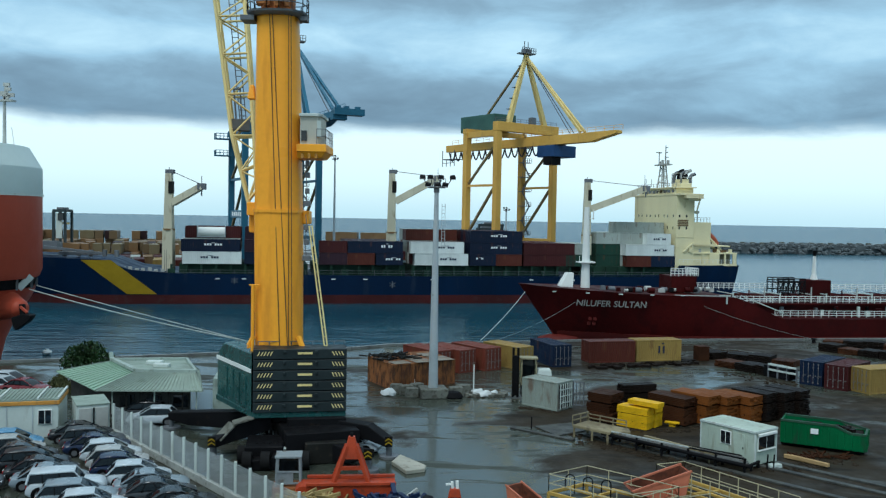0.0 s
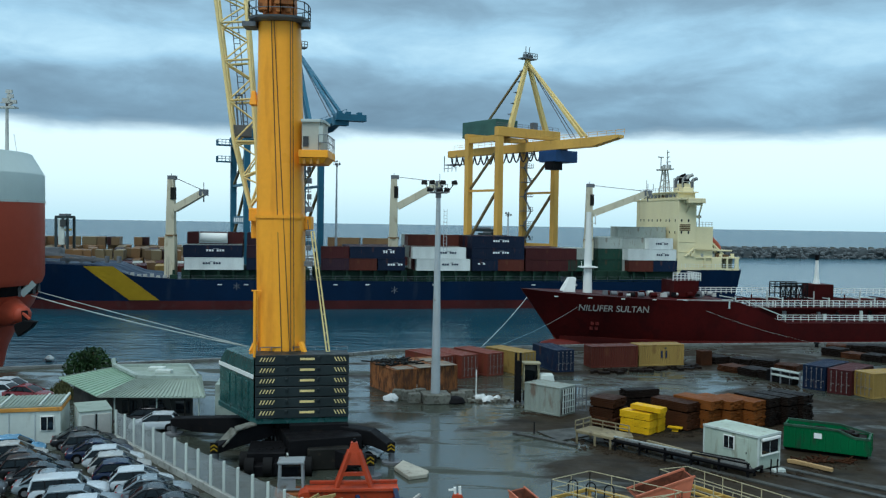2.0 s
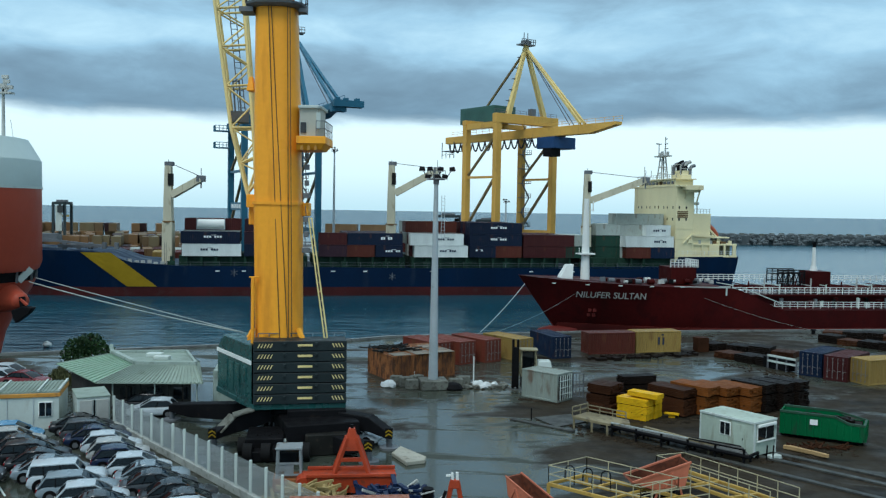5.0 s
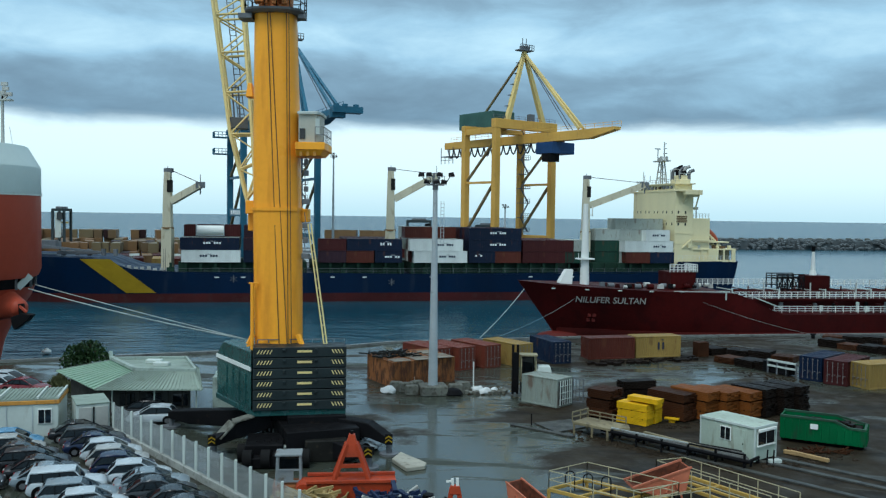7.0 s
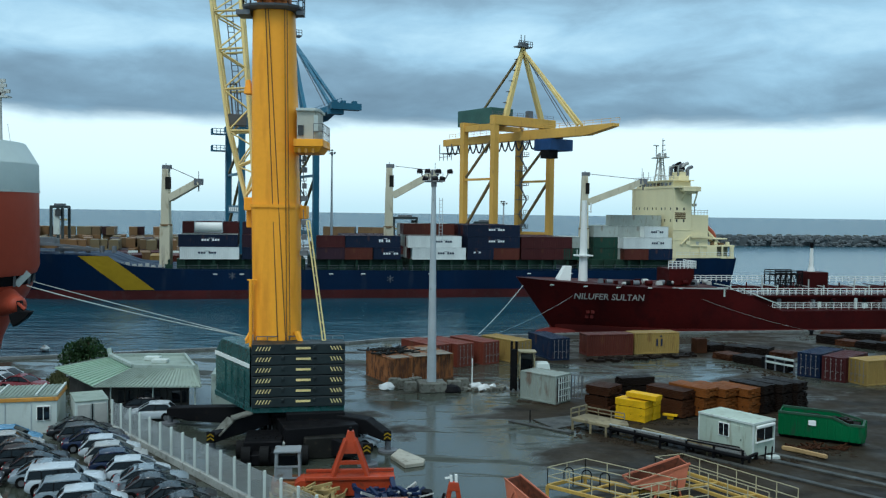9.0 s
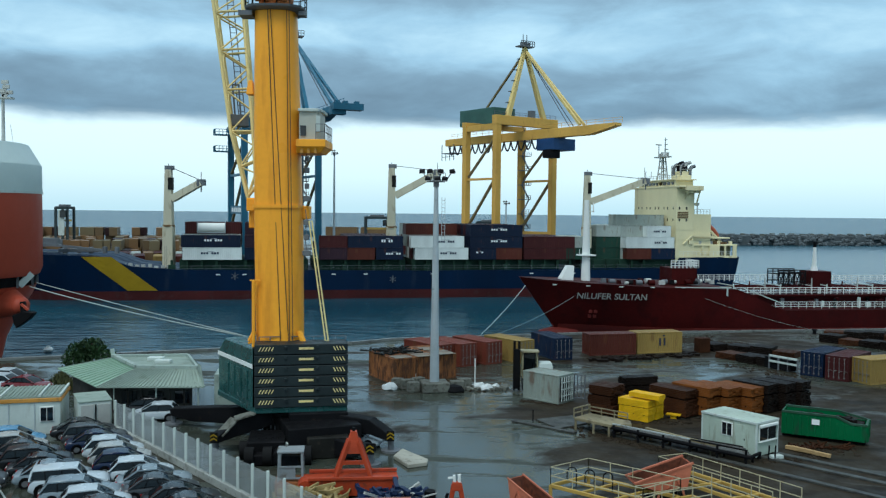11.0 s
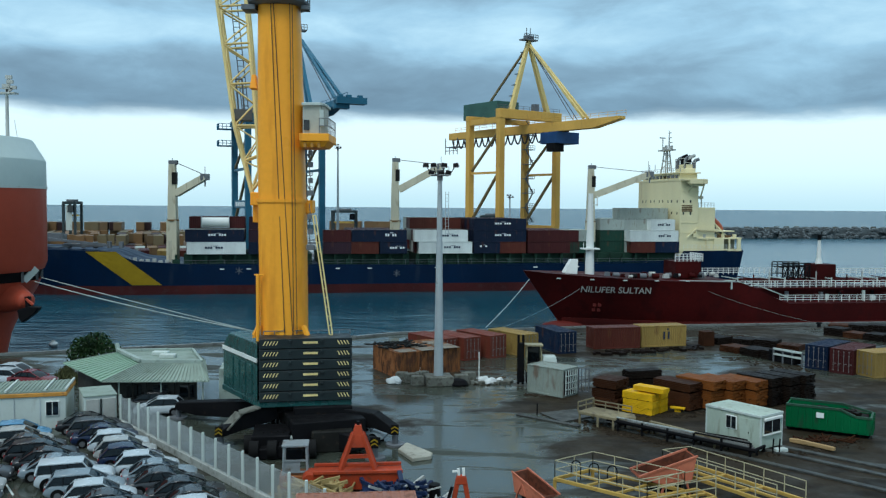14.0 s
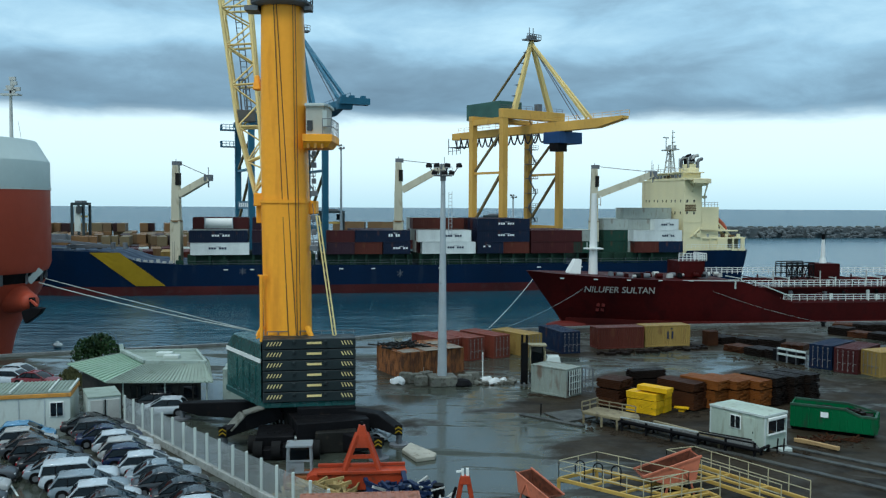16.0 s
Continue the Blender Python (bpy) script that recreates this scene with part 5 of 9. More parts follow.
    top.box((W * 0.6, 0, zt + 3.2), (1.6, 1.4, 2.0))
    part("girder_railing", top, GREY_STEEL, g_)
    return g_


shore_gantry("shore_gantry_crane", (14.05, 236), "yellow ship-to-shore gantry crane with a green machinery house", GANTRY_YELLOW, 33.8, 35.6, W=20.35, G=13.25, a=36.2, zt=40.3, zb=37.5, apex=61.3, trolley=10.4, lean=-0.7, stays=(0.636, 0.52), leg=1.75, stay_paint=STAY_CREAM, house_at=3.6, house_len=15.5)
blue_gantry = shore_gantry("shore_gantry_crane", (-49.8, 220.4), "blue ship-to-shore gantry crane partly behind the yellow harbour crane", GANTRY_BLUE, 47.5, 22.0, hut=GREY_STEEL, zt=37.5, zb=37.0, lean=2.9, stays=(0.97, 0.90))
end_beam = Shape().box((11.6, -47.2, 38.0), (6.4, 2.4, 1.3)).box((9.8, -46.5, 36.9), (3.0, 2.0, 1.0))
for x in (9.4, 11.2, 13.6):
    end_beam.box((x, -47.2, 38.9), (0.9, 1.2, 0.6))
part("boom_end_beam", end_beam, GANTRY_BLUE, blue_gantry)
part("heavy_fore_stay", Shape().beam((12.4, 0, 59.4), (9.5, -25, 38.4), 0.7), GANTRY_BLUE, blue_gantry)

part("name_beam", Shape().beam((0, 1, 16.6), (0, 16.8, 16.6), 0.8, 2.0), GANTRY_BLUE, blue_gantry)
for k in range(5):
    part("lettering_bar", Shape().box((-0.45, 3 + k * 2.6, 16.6), (0.06, 1.7, 1.1)), LABEL_WHITE, blue_gantry, "plain bar of lettering")
for z in (32.0, 36.4):
    sp_ = Shape().box((-2.6, 17.0, z), (3.8, 3.0, 0.25))
    railing(sp_, (-4.5, 15.5, z), (-4.5, 18.5, z), 1.4, 1.0, 0.14)
    railing(sp_, (-4.5, 15.5, z), (-0.6, 15.5, z), 1.4, 1.0, 0.14)
    part("leg_platform", sp_, GANTRY_BLUE, blue_gantry)


# ---- light masts ----
def flood_mast(o, height, r, n_lamps, label):
    m_ = thing("light_mast", Matrix.Translation(o), label, "light mast")
    part("pole", Shape().tube((0, 0, 0), (0, 0, height), r, r * 0.42, n=16), STEEL, m_)
    plat = Shape().box((0, 0, height), (r * 3.6, r * 1.6, 0.15)).tube((0, 0, height - 0.5), (0, 0, height + 0.5), r * 0.6)
    railing(plat, (-r * 1.8, -r * 0.8, height), (r * 1.8, -r * 0.8, height), 0.8, 0.5, 0.05)
    part("platform", plat, GREY_STEEL, m_)
    for k in range(n_lamps):
        x = ((k - (n_lamps - 1) / 2) * 0.95 + 0.35 * math.sin(2.4 * k)) * r
        z = height + (0.25 if k % 2 else 0.95) * max(1.0, r)
        lamp_ = part("floodlight", Shape().box((0, 0, 0), (r * 1.25, 0.34, r * 0.8), 0, 0.8, pose(x, -0.3, z, -28, 16 * math.sin(1.7 * k), 0)).beam((x * 0.6, 0, height), (x, -0.1, z), 0.08), BLACK_STEEL, m_, "", 0.03)
        part("lamp_glass", Shape().box((x, -0.4, z - r * 0.45), (r * 0.9, 0.3, 0.05)), LAMP_GLASS, lamp_)
    return m_


big_mast = flood_mast((-0.71, 83.93, 0.00), 20.04, 0.47, 7, "tall tapered grey floodlight mast on a concrete foot")
lad = Shape()
for x in (0.55, 0.85):
    lad.beam((x, 0, 14.5), (x, 0, 18.5), 0.05)
for i in range(12):
    lad.beam((0.55, 0, 14.5 + i * 0.34), (0.85, 0, 14.5 + i * 0.34), 0.04)
part("ladder", lad, STEEL, big_mast)
flood_mast((-29.28, 236, 0.3), 31.68, 0.45, 4, "slim grey floodlight mast in the far yard")
flood_mast((23.41, 330, 0.3), 19.63, 0.6, 4, "floodlight mast far off in the yard")

# ---- the mobile harbour crane ----
CR = Matrix.Translation((-11.0, 67.0, 0))
crane = thing("mobile_harbour_crane", CR, "tall yellow mobile harbour crane with dark teal counterweights", "crane")
TC = Vector((-12.25, 66.4, 0))             # axis of the tower
A, B = Vector((-13.4, 62.5, 0)), Vector((-6.85, 63.74, 0))
FD = (B - A).normalized()
BK = Vector((-FD.y, FD.x, 0))
for k in range(6):
    z0 = 2.95 + k * 0.77
    slab = Shape()
    a_, b_ = A + BK * 0.0, B
    pts = [a_, b_, b_ + BK * 2.2, a_ + BK * 2.2]
    slab.prism([(p.x, p.y) for p in pts], z0 + 0.03, z0 + 0.74)
    for u in (0.33, 0.67):
        c = A.lerp(B, u) - BK * 0.02
        slab.box((c.x, c.y, z0 + 0.55), (0.22, 0.22, 0.2), math.degrees(math.atan2(FD.y, FD.x)))
    cw = part("counterweight_slab", slab, DARK_TEAL, crane, "", 0.035, True)
    for u0, n, s in ((0.04, 5, 1), (0.86, 4, -1)):
        bar = Shape()
        for i in range(n):
            p = A.lerp(B, u0 + i * 0.033) - BK * 0.012
            q = p + FD * 0.16 * s
            w = FD * 0.08
            bar.add([(p.x, p.y, z0 + 0.28), (p.x + w.x, p.y + w.y, z0 + 0.28), (q.x + w.x, q.y + w.y, z0 + 0.58), (q.x, q.y, z0 + 0.58)], [(0, 1, 2, 3)])
            r_ = BK * 0.02
            bar.add([(p.x + r_.x, p.y + r_.y, z0 + 0.28), (p.x + w.x + r_.x, p.y + w.y + r_.y, z0 + 0.28), (q.x + w.x + r_.x, q.y + w.y + r_.y, z0 + 0.58), (q.x + r_.x, q.y + r_.y, z0 + 0.58)], [(3, 2, 1, 0)])
        part("hazard_stripe", bar, BOOM_CREAM, cw, "pale yellow hazard stripes", world=True)
    c = A.lerp(B, 0.55) - BK * 0.02
    part("name_plate", Shape().box((c.x, c.y, z0 + 0.45), (1.05, 0.05, 0.16), math.degrees(math.atan2(FD.y, FD.x))), BOOM_CREAM, cw, "plain bar of lettering", world=True)
slew = [(A + BK * 0.15), (B + BK * 0.15), Vector((-8.0, 68.0, 0)), Vector((-10.5, 71.5, 0)), Vector((-17.2, 70.4, 0)), Vector((-17.7, 69.0, 0))]
part("slewing_platform", Shape().prism([(p.x, p.y) for p in slew], 2.55, 2.98), TEAL, crane, "", 0.05, True)
hs = [A + BK * 2.25 + FD * 0.05, A + BK * 2.25 + FD * 1.6, Vector((-14.6, 71.5, 0)), Vector((-17.0, 70.2, 0)), Vector((-17.6, 69.0, 0)), A + BK * 0.3 - FD * 0.12]
mh = Shape().prism([(p.x, p.y) for p in hs], 2.98, 6.1)
mh.add([(p.x, p.y, 6.1) for p in hs] + [(p.x * 0.82 + -14.6 * 0.18, p.y * 0.82 + 67.2 * 0.18, 7.1) for p in hs], [(i, (i + 1) % 6, (i + 1) % 6 + 6, i + 6) for i in range(6)] + [(6, 7, 8, 9, 10, 11)])
house_ = part("machinery_house", mh, TEAL, crane, "teal-green machinery house", 0.05, True)
band = Shape()
e0, e1 = hs[5] - FD * 0.03, hs[4] - FD * 0.04
band.beam((e0.x, e0.y, 5.95), (e1.x, e1.y, 5.95), 0.06, 0.3)
part("white_band", band, WHITE, house_, "white lettering band", world=True)
for u in (0.2, 0.38, 0.56, 0.74):
    p = e0.lerp(e1, u)
    part("house_door", Shape().box((p.x, p.y, 4.4), (0.08, 0.95, 2.2), math.degrees(math.atan2((e1 - e0).y, (e1 - e0).x)) - 90), TEAL, house_, "", 0.02, True)
rl = Shape()
railing(rl, (A + BK * 1.9 + FD * 0.3 + Vector((0, 0, 7.6))), (B + BK * 1.9 + Vector((0, 0, 7.6))), 0.25, 0.8, 0.06, 1)
part("platform_railing", rl, GREY_STEEL, crane, world=True)


LEAN = 0.0145          # the tower stands a little out of plumb


def ring(c, r, z, n=24):
    """A round-cornered square ring about the leaning axis."""
    pts = []
    for i in range(n):
        t = 2 * math.pi * (i + 0.5) / n
        ct, stt = math.cos(t), math.sin(t)
        k = (abs(ct) ** 3.2 + abs(stt) ** 3.2) ** (-1 / 3.2)
        pts.append((c.x - LEAN * (z - 6.6) + r * k * ct, c.y + r * k * stt, z))
    return pts


tower = part("tower", Shape().loft([ring(TC, r, z) for z, r in ((6.6, 1.72), (17.3, 1.76), (17.5, 1.76))]), YELLOW, crane, "yellow tubular tower, lower section", world=True)
part("tower_upper", Shape().loft([ring(TC, r, z) for z, r in ((17.5, 1.72), (24, 1.66), (32.2, 1.50))]), YELLOW, tower, "", world=True)
part("flange", Shape().loft([ring(TC, 1.84, 17.35), ring(TC, 1.84, 17.6)], False), YELLOW, tower, "", 0.02, True)
for (x0, y0), (x1, y1) in (((-0.35, 32), (0.35, 7)), ((-0.15, 32), (0.95, 7)), ((1.05, 32), (1.0, 7)), ((1.22, 32), (1.25, 7))):
    part("hoist_cable", Shape().beam((TC.x + x0 - LEAN * 25, TC.y - 1.62, y0), (TC.x + x1, TC.y - 1.80, y1), 0.045), CABLE, crane, "dark hoist cable down the tower", world=True)
hd = Shape().loft([ring(TC, r, z) for z, r in ((32.2, 1.2), (33.2, 1.25), (38.0, 1.0))], False)
part("tower_head", hd, HEAD_ORANGE, crane, "", world=True)
hd2 = Shape()
for x, w in ((-1.1, 0.35), (-0.5, 0.3), (0.2, 0.4), (0.9, 0.35)):
    hd2.beam((TC.x + x - 0.37, TC.y - 1.5, 32.4), (TC.x + x * 0.6 - 0.42, TC.y - 1.3, 37.8), w)
hd2.box((TC.x + 0.3, TC.y - 1.6, 33.4), (1.4, 0.8, 1.0)).box((TC.x - 1.3, TC.y - 1.6, 33.1), (0.7, 0.5, 1.2))
part("head_bracket", hd2, HEAD_ORANGE, crane, "", 0.03, True)
pf = Shape()
pf.loft([ring(TC, 1.9, 31.8, 16), ring(TC, 2.2, 31.95, 16), ring(TC, 2.25, 32.1, 16)], False)
gr = ring(TC, 2.2, 32.1, 16)
for p, q in zip(gr, gr[1:] + gr[:1]):
    railing(pf, p, q, 1.1, 1.2, 0.06)
pf.box((TC.x - 2.4, TC.y - 0.6, 31.6), (1.0, 1.6, 0.35)).box((TC.x + 1.7, TC.y - 0.6, 31.65), (0.5, 1.0, 0.3))
part("head_platform", pf, GREY_STEEL, crane, "grey railed platform round the tower head", world=True)
# struts and pipes at the foot
ft = Shape()
for s in (-1, 1):
    ft.beam((TC.x + s * 1.65, TC.y - 1.4, 8.2), (TC.x + s * 2.0, TC.y - 1.6, 7.45), 0.3).beam((TC.x + s * 2.0, TC.y - 1.6, 7.45), (TC.x + (2.3 + 0.35 * s) * s, TC.y - 1.6, 7.3), 0.24)
ft.tube((TC.x - 1.68, TC.y - 1.7, 6.8), (TC.x - 1.68, TC.y - 1.7, 12.0), 0.14).beam((TC.x - 1.95, TC.y - 1.7, 12.0), (TC.x - 1.2, TC.y - 1.8, 12.0), 0.1)
part("foot_strut", ft, YELLOW, crane, "", 0.02, True)
# luffing boom: a lattice of four chords, opening upwards
P = {"a0": Vector((-15.01, 68.00, 17.76)), "a1": Vector((-18.39, 69.50, 35.17)), "b0": Vector((-14.49, 68.20, 18.69)), "b1": Vector((-16.70, 72.50, 35.99))}
away = Vector((-0.2, 2.0, 0))
mid_a, mid_b = Vector((-16.56, 68.60, 23.26)), Vector((-14.93, 69.00, 23.32))
ch = [[P["a0"], mid_a, P["a1"]], [P["b0"], mid_b, P["b1"]]]
ch += [[p + away * w for p, w in zip(c, (0.3, 0.9, 1.0))] for c in ch]
bm_ = Shape()
for c in ch:
    bm_.tube(c[0], c[1], 0.14, n=8).tube(c[1], c[2], 0.14, n=8)


def along(c, k):
    return c[0].lerp(c[1], k * 2) if k < 0.5 else c[1].lerp(c[2], k * 2 - 1)


boom_ = part("lattice_boom", bm_, BOOM_CREAM, crane, "pale yellow lattice boom, steeply raised", world=True)
lace = Shape()
levels = (0.04, 0.25, 0.5, 0.635, 0.765, 0.89, 1.0)
for k0, k1 in zip(levels, levels[1:]):
    for p, q in ((0, 1), (2, 3)):
        lace.tube(along(ch[p], k0), along(ch[q], k0), 0.10, n=6)
        lace.tube(along(ch[p], k0), along(ch[q], (k0 + k1) / 2), 0.07, n=6).tube(along(ch[q], (k0 + k1) / 2), along(ch[p], k1), 0.07, n=6)
    for p, q in ((0, 2), (1, 3)):
        lace.tube(along(ch[p], k0), along(ch[q], k1), 0.05, n=6)
part("lacing_tube", lace, BOOM_CREAM, boom_, world=True)
bl = Shape()
q0, q1 = Vector((-16.47, 71.00, 24.61)), Vector((-18.23, 73.50, 36.22))
for dx in (0, 0.5):
    bl.beam(q0 + Vector((dx, 0, 0)), q1 + Vector((dx, 0, 0)), 0.07)
for i in range(26):
    p = q0.lerp(q1, i / 25)
    bl.beam(p, p + Vector((0.5, 0, 0)), 0.05)
part("boom_ladder", bl, GREY_STEEL, boom_, world=True)
part("cable_drum", Shape().box((-16.39, 70.50, 24.24), (1.5, 1.2, 0.9), 20), GREY_STEEL, crane, "", 0.04, True)
part("boom_cabinet", Shape().beam((-16.87, 70.50, 27.10), (-16.67, 70.50, 24.68), 0.12).beam((-16.38, 70.50, 27.10), (-16.22, 70.50, 24.69), 0.12).beam((-16.92, 70.50, 27.09), (-16.33, 70.50, 27.11), 0.12), GREY_STEEL, crane, "", 0, True)
pv = Shape().box((-14.50, 67.60, 16.75), (0.55, 1.4, 1.9)).box((-14.31, 67.00, 17.59), (1.0, 1.6, 1.0)).box((-14.72, 67.40, 26.45), (0.6, 1.0, 1.1), 0, 0.5)
pv.box((-10.48, 67.00, 17.02), (0.7, 1.4, 1.0))
part("boom_pivot", pv, YELLOW, crane, "", 0.06, True)
# cab on its platform
cabm = Shape().loft([[(x, y, z) for x, y in ((-10.6, 64.6), (-9.3, 64.6), (-9.1, 65.4), (-9.1, 67.6), (-10.6, 67.6))] for z in (22.35, 24.4)], False)
cab = part("operator_cab", cabm, CAB_BEIGE, crane, "white operator's cab", 0.05, True)
part("cab_roof", Shape().prism([(-10.65, 64.4), (-9.2, 64.4), (-8.95, 65.4), (-8.95, 67.8), (-10.65, 67.8)], 24.4, 24.62), OLD_WHITE, cab, "", 0.03, True)
part("cab_window", Shape().box((-10.3, 64.56, 23.0), (0.4, 0.1, 0.75)), GLASS_DARK, cab, world=True)
part("cab_window", Shape().box((-9.3, 64.9, 23.5), (0.3, 0.9, 1.2), 14), OLD_WHITE, cab, world=True)
pl = Shape().prism([(-10.75, 64.0), (-8.6, 64.0), (-8.6, 68.2), (-10.75, 68.2)], 21.8, 22.35).add([(-10.75, 64.1, 21.75), (-8.7, 64.1, 21.8), (-9.0, 64.4, 21.4), (-10.75, 64.4, 21.35), (-10.75, 68, 21.75), (-8.7, 68, 21.8), (-9.0, 67.6, 21.4), (-10.75, 67.6, 21.35)], [(0, 1, 2, 3), (4, 7, 6, 5), (1, 5, 6, 2), (3, 2, 6, 7), (0, 3, 7, 4)])
part("cab_platform", pl, YELLOW, crane, "orange cab platform", 0.03, True)
cr_ = Shape()
railing(cr_, (-9.3, 64.05, 22.35), (-8.65, 64.05, 22.35), 1.1, 0.5, 0.05)
railing(cr_, (-8.65, 64.05, 22.35), (-8.65, 68.1, 22.35), 1.1, 0.7, 0.05)
for x in (-10.35, -9.85, -9.35):
    part("platform_bracket", Shape().box((x, 64.3, 21.5), (0.2, 0.3, 0.35)), EAVE, crane, "", 0.02, True)
part("cab_railing", cr_, GREY_STEEL, crane, world=True)
# stays beside the tower
sy = Shape()
for dx in (0, 0.22):
    sy.tube(Vector((-9.99, 65.50, 16.40)) + Vector((dx, 0, 0)), Vector((-8.60, 64.50, 7.62)) + Vector((dx, 0, 0)), 0.06, n=6)
for k in range(14):
    p = Vector((-9.99, 65.50, 16.40)).lerp(Vector((-8.60, 64.50, 7.62)), k / 13)
    sy.beam(p, p + Vector((0.22, 0, 0)), 0.05)
part("access_ladder", sy, BOOM_CREAM, crane, world=True)
# small gear hung on the tower's far edge
gz = Shape()
for y_, w in ((292, 0.3), (312, 0.35), (340, 0.3), (362, 0.5), (404, 0.45), (430, 0.35), (458, 0.6)):
    p = Vector((TC.x + 2.05, TC.y - 0.6, 17.3 + (380 - y_) / 1559 * 66))
    gz.box(tuple(p), (w, 0.4, 0.4)).beam(p, p + Vector((-0.1, 0, 1.0)), 0.06)
part("cable_guide", gz, GREY_STEEL, crane, "", 0.03, True)
# undercarriage, wheels, outriggers
part("chassis", Shape().box((-10.3, 67.0, 1.5), (5.2, 13.0, 1.2), 20).box((-9.2, 64.6, 1.9), (4.2, 3.4, 1.4), 12).tube((TC.x + 1, 66.2, 2.0), (TC.x + 1, 66.2, 2.6), 2.6, n=24), BLACK_STEEL, crane, "dark undercarriage", 0.06, True)
for i in range(6):
    for s in (-1, 1):
        c = Vector((-10.3, 67.0, 0.75)) + Vector((math.cos(radians(20)), math.sin(radians(20)), 0)) * 2.2 * s + Vector((-math.sin(radians(20)), math.cos(radians(20)), 0)) * (-5 + i * 2)
        d_ = Vector((math.cos(radians(20)), math.sin(radians(20)), 0)) * 0.4
        w_ = part("wheel", Shape().tube(c - d_, c + d_, 0.75, n=18), RUBBER, crane, "", 0.06, True)
        part("rim", Shape().tube(c - d_ * 1.05, c + d_ * 1.05, 0.36, n=12), GREY_STEEL, w_, world=True)


def outrigger(root, knee, foot, sign=True):
    root, knee, foot = Vector(root), Vector(knee), Vector(foot)
    sh = Shape()
    d = (knee - root).normalized()
    s = d.cross(Vector((0, 0, 1))).normalized() * 0.55
    up = Vector((0, 0, 1))
    rings = []
    for p, h in ((root, 1.3), (root.lerp(knee, 0.6), 1.25), (knee, 1.05), (foot + Vector((0, 0, 1.1)), 0.55)):
        rings.append([tuple(p - s - up * h * 0.5), tuple(p + s - up * h * 0.5), tuple(p + s + up * h * 0.5), tuple(p - s + up * h * 0.5)])
    sh.loft(rings, False)
    arm = part("outrigger_arm", sh, BLACK_STEEL, crane, "black arched outrigger arm", 0.05, True)
    part("support_jack", Shape().tube(foot + up * 0.1, foot + up * 1.0, 0.22, n=12).tube(foot, foot + up * 0.15, 0.7, n=16), GREY_STEEL, arm, world=True)
    if not sign:
        return arm
    f = foot + up * 1.15 - Vector((0, 0.62, 0))
    hz = Shape()
    for i in range(2):
        z = f.z - 0.2 + i * 0.26
        hz.add([(f.x - 0.25, f.y, z + 0.05), (f.x, f.y, z + 0.22), (f.x, f.y, z + 0.33), (f.x - 0.25, f.y, z + 0.16)], [(0, 1, 2, 3)]).add([(f.x + 0.25, f.y, z + 0.05), (f.x, f.y, z + 0.22), (f.x, f.y, z + 0.33), (f.x + 0.25, f.y, z + 0.16)], [(3, 2, 1, 0)])
    part("hazard_stripe", Shape().box((f.x, f.y + 0.06, f.z + 0.1), (0.55, 0.06, 0.75)), BLACK_STEEL, arm, world=True)
    part("chevron", hz, STRIPE, arm, "yellow chevron", world=True)
    return arm


la = outrigger((-12.6, 64.0, 2.2), (-14.82, 62.60, 1.56), (-15.90, 61.5, 0))
outrigger((-10.2, 64.8, 1.85), (-5.0, 63.0, 1.72), (-3.6, 62.45, 0))
outrigger((-13.6, 68.0, 1.25), (-19.7, 69.3, 1.0), (-21.4, 69.7, 0), False)
outrigger((-8.8, 62.2, 0.9), (-6.2, 60.2, 0.75), (-4.77, 59.0, 0))
part("arm_cover", Shape().beam(Vector((-13.43, 62.90, 2.29)) + Vector((0, 0, 0.32)), Vector((-14.78, 62.40, 1.93)) + Vector((0, 0, 0.34)), 1.15, 0.12).beam(Vector((-14.78, 62.40, 1.93)) + Vector((0, 0, 0.34)), Vector((-15.67, 61.50, 0.97)) + Vector((0, 0, 0.3)), 1.0, 0.12), CONCRETE, la, "pale worn cover plate", 0.02, True)
part("ballast_box", Shape().box((-8.15, 61.9, 0.76), (2.9, 3.2, 1.5), 12), WORN_BLACK, crane, "worn dark box on the chassis", 0.08, True)
# black boxes and wheels added to fill the dark area before the chassis
part("ballast_box", Shape().box((-12.2, 61.2, 0.72), (2.6, 3.4, 1.3), 8), BLACK_STEEL, crane, "", 0.08, True)
part("axle_frame", Shape().box((-10.4, 60.4, 0.55), (2.2, 3.6, 0.8), 8).box((-11.4, 59.0, 0.4), (3.6, 1.0, 0.7), 8), BLACK_STEEL, crane, "black boxes added to fill out the chassis", 0.06, True)
for cx, cy in ((-12.9, 58.6), (-11.7, 58.75), (-10.3, 58.9), (-9.1, 59.1), (-13.6, 60.2)):
    tyre_ = part("wheel", Shape().tube((cx - 0.3, cy, 0.62), (cx + 0.3, cy + 0.06, 0.62), 0.62, n=18), RUBBER, crane, "", 0.05, True)
    part("rim", Shape().tube((cx - 0.31, cy, 0.62), (cx + 0.31, cy + 0.06, 0.62), 0.28, n=12), BLACK_STEEL, tyre_, world=True)
hose_ = Shape()
for k in range(5):
    pts_ = [Vector((-12.6 + 0.45 * k + 0.9 * u, 60.2 + 0.2 * k, 1.45 - 0.55 * math.sin(math.pi * u))) for u in (0, 0.2, 0.4, 0.6, 0.8, 1)]
    for p, q in zip(pts_, pts_[1:]):
        hose_.tube(p, q, 0.05, n=6, caps=False)
part("hydraulic_hose", hose_, RUBBER, crane, "black hydraulic hoses", world=True)
pads = Shape().prism([(-3.3, 60.5), (-2.78, 62.3), (-0.86, 59.65), (-0.95, 58.9), (-2.19, 58.24)], 0.0, 0.28)
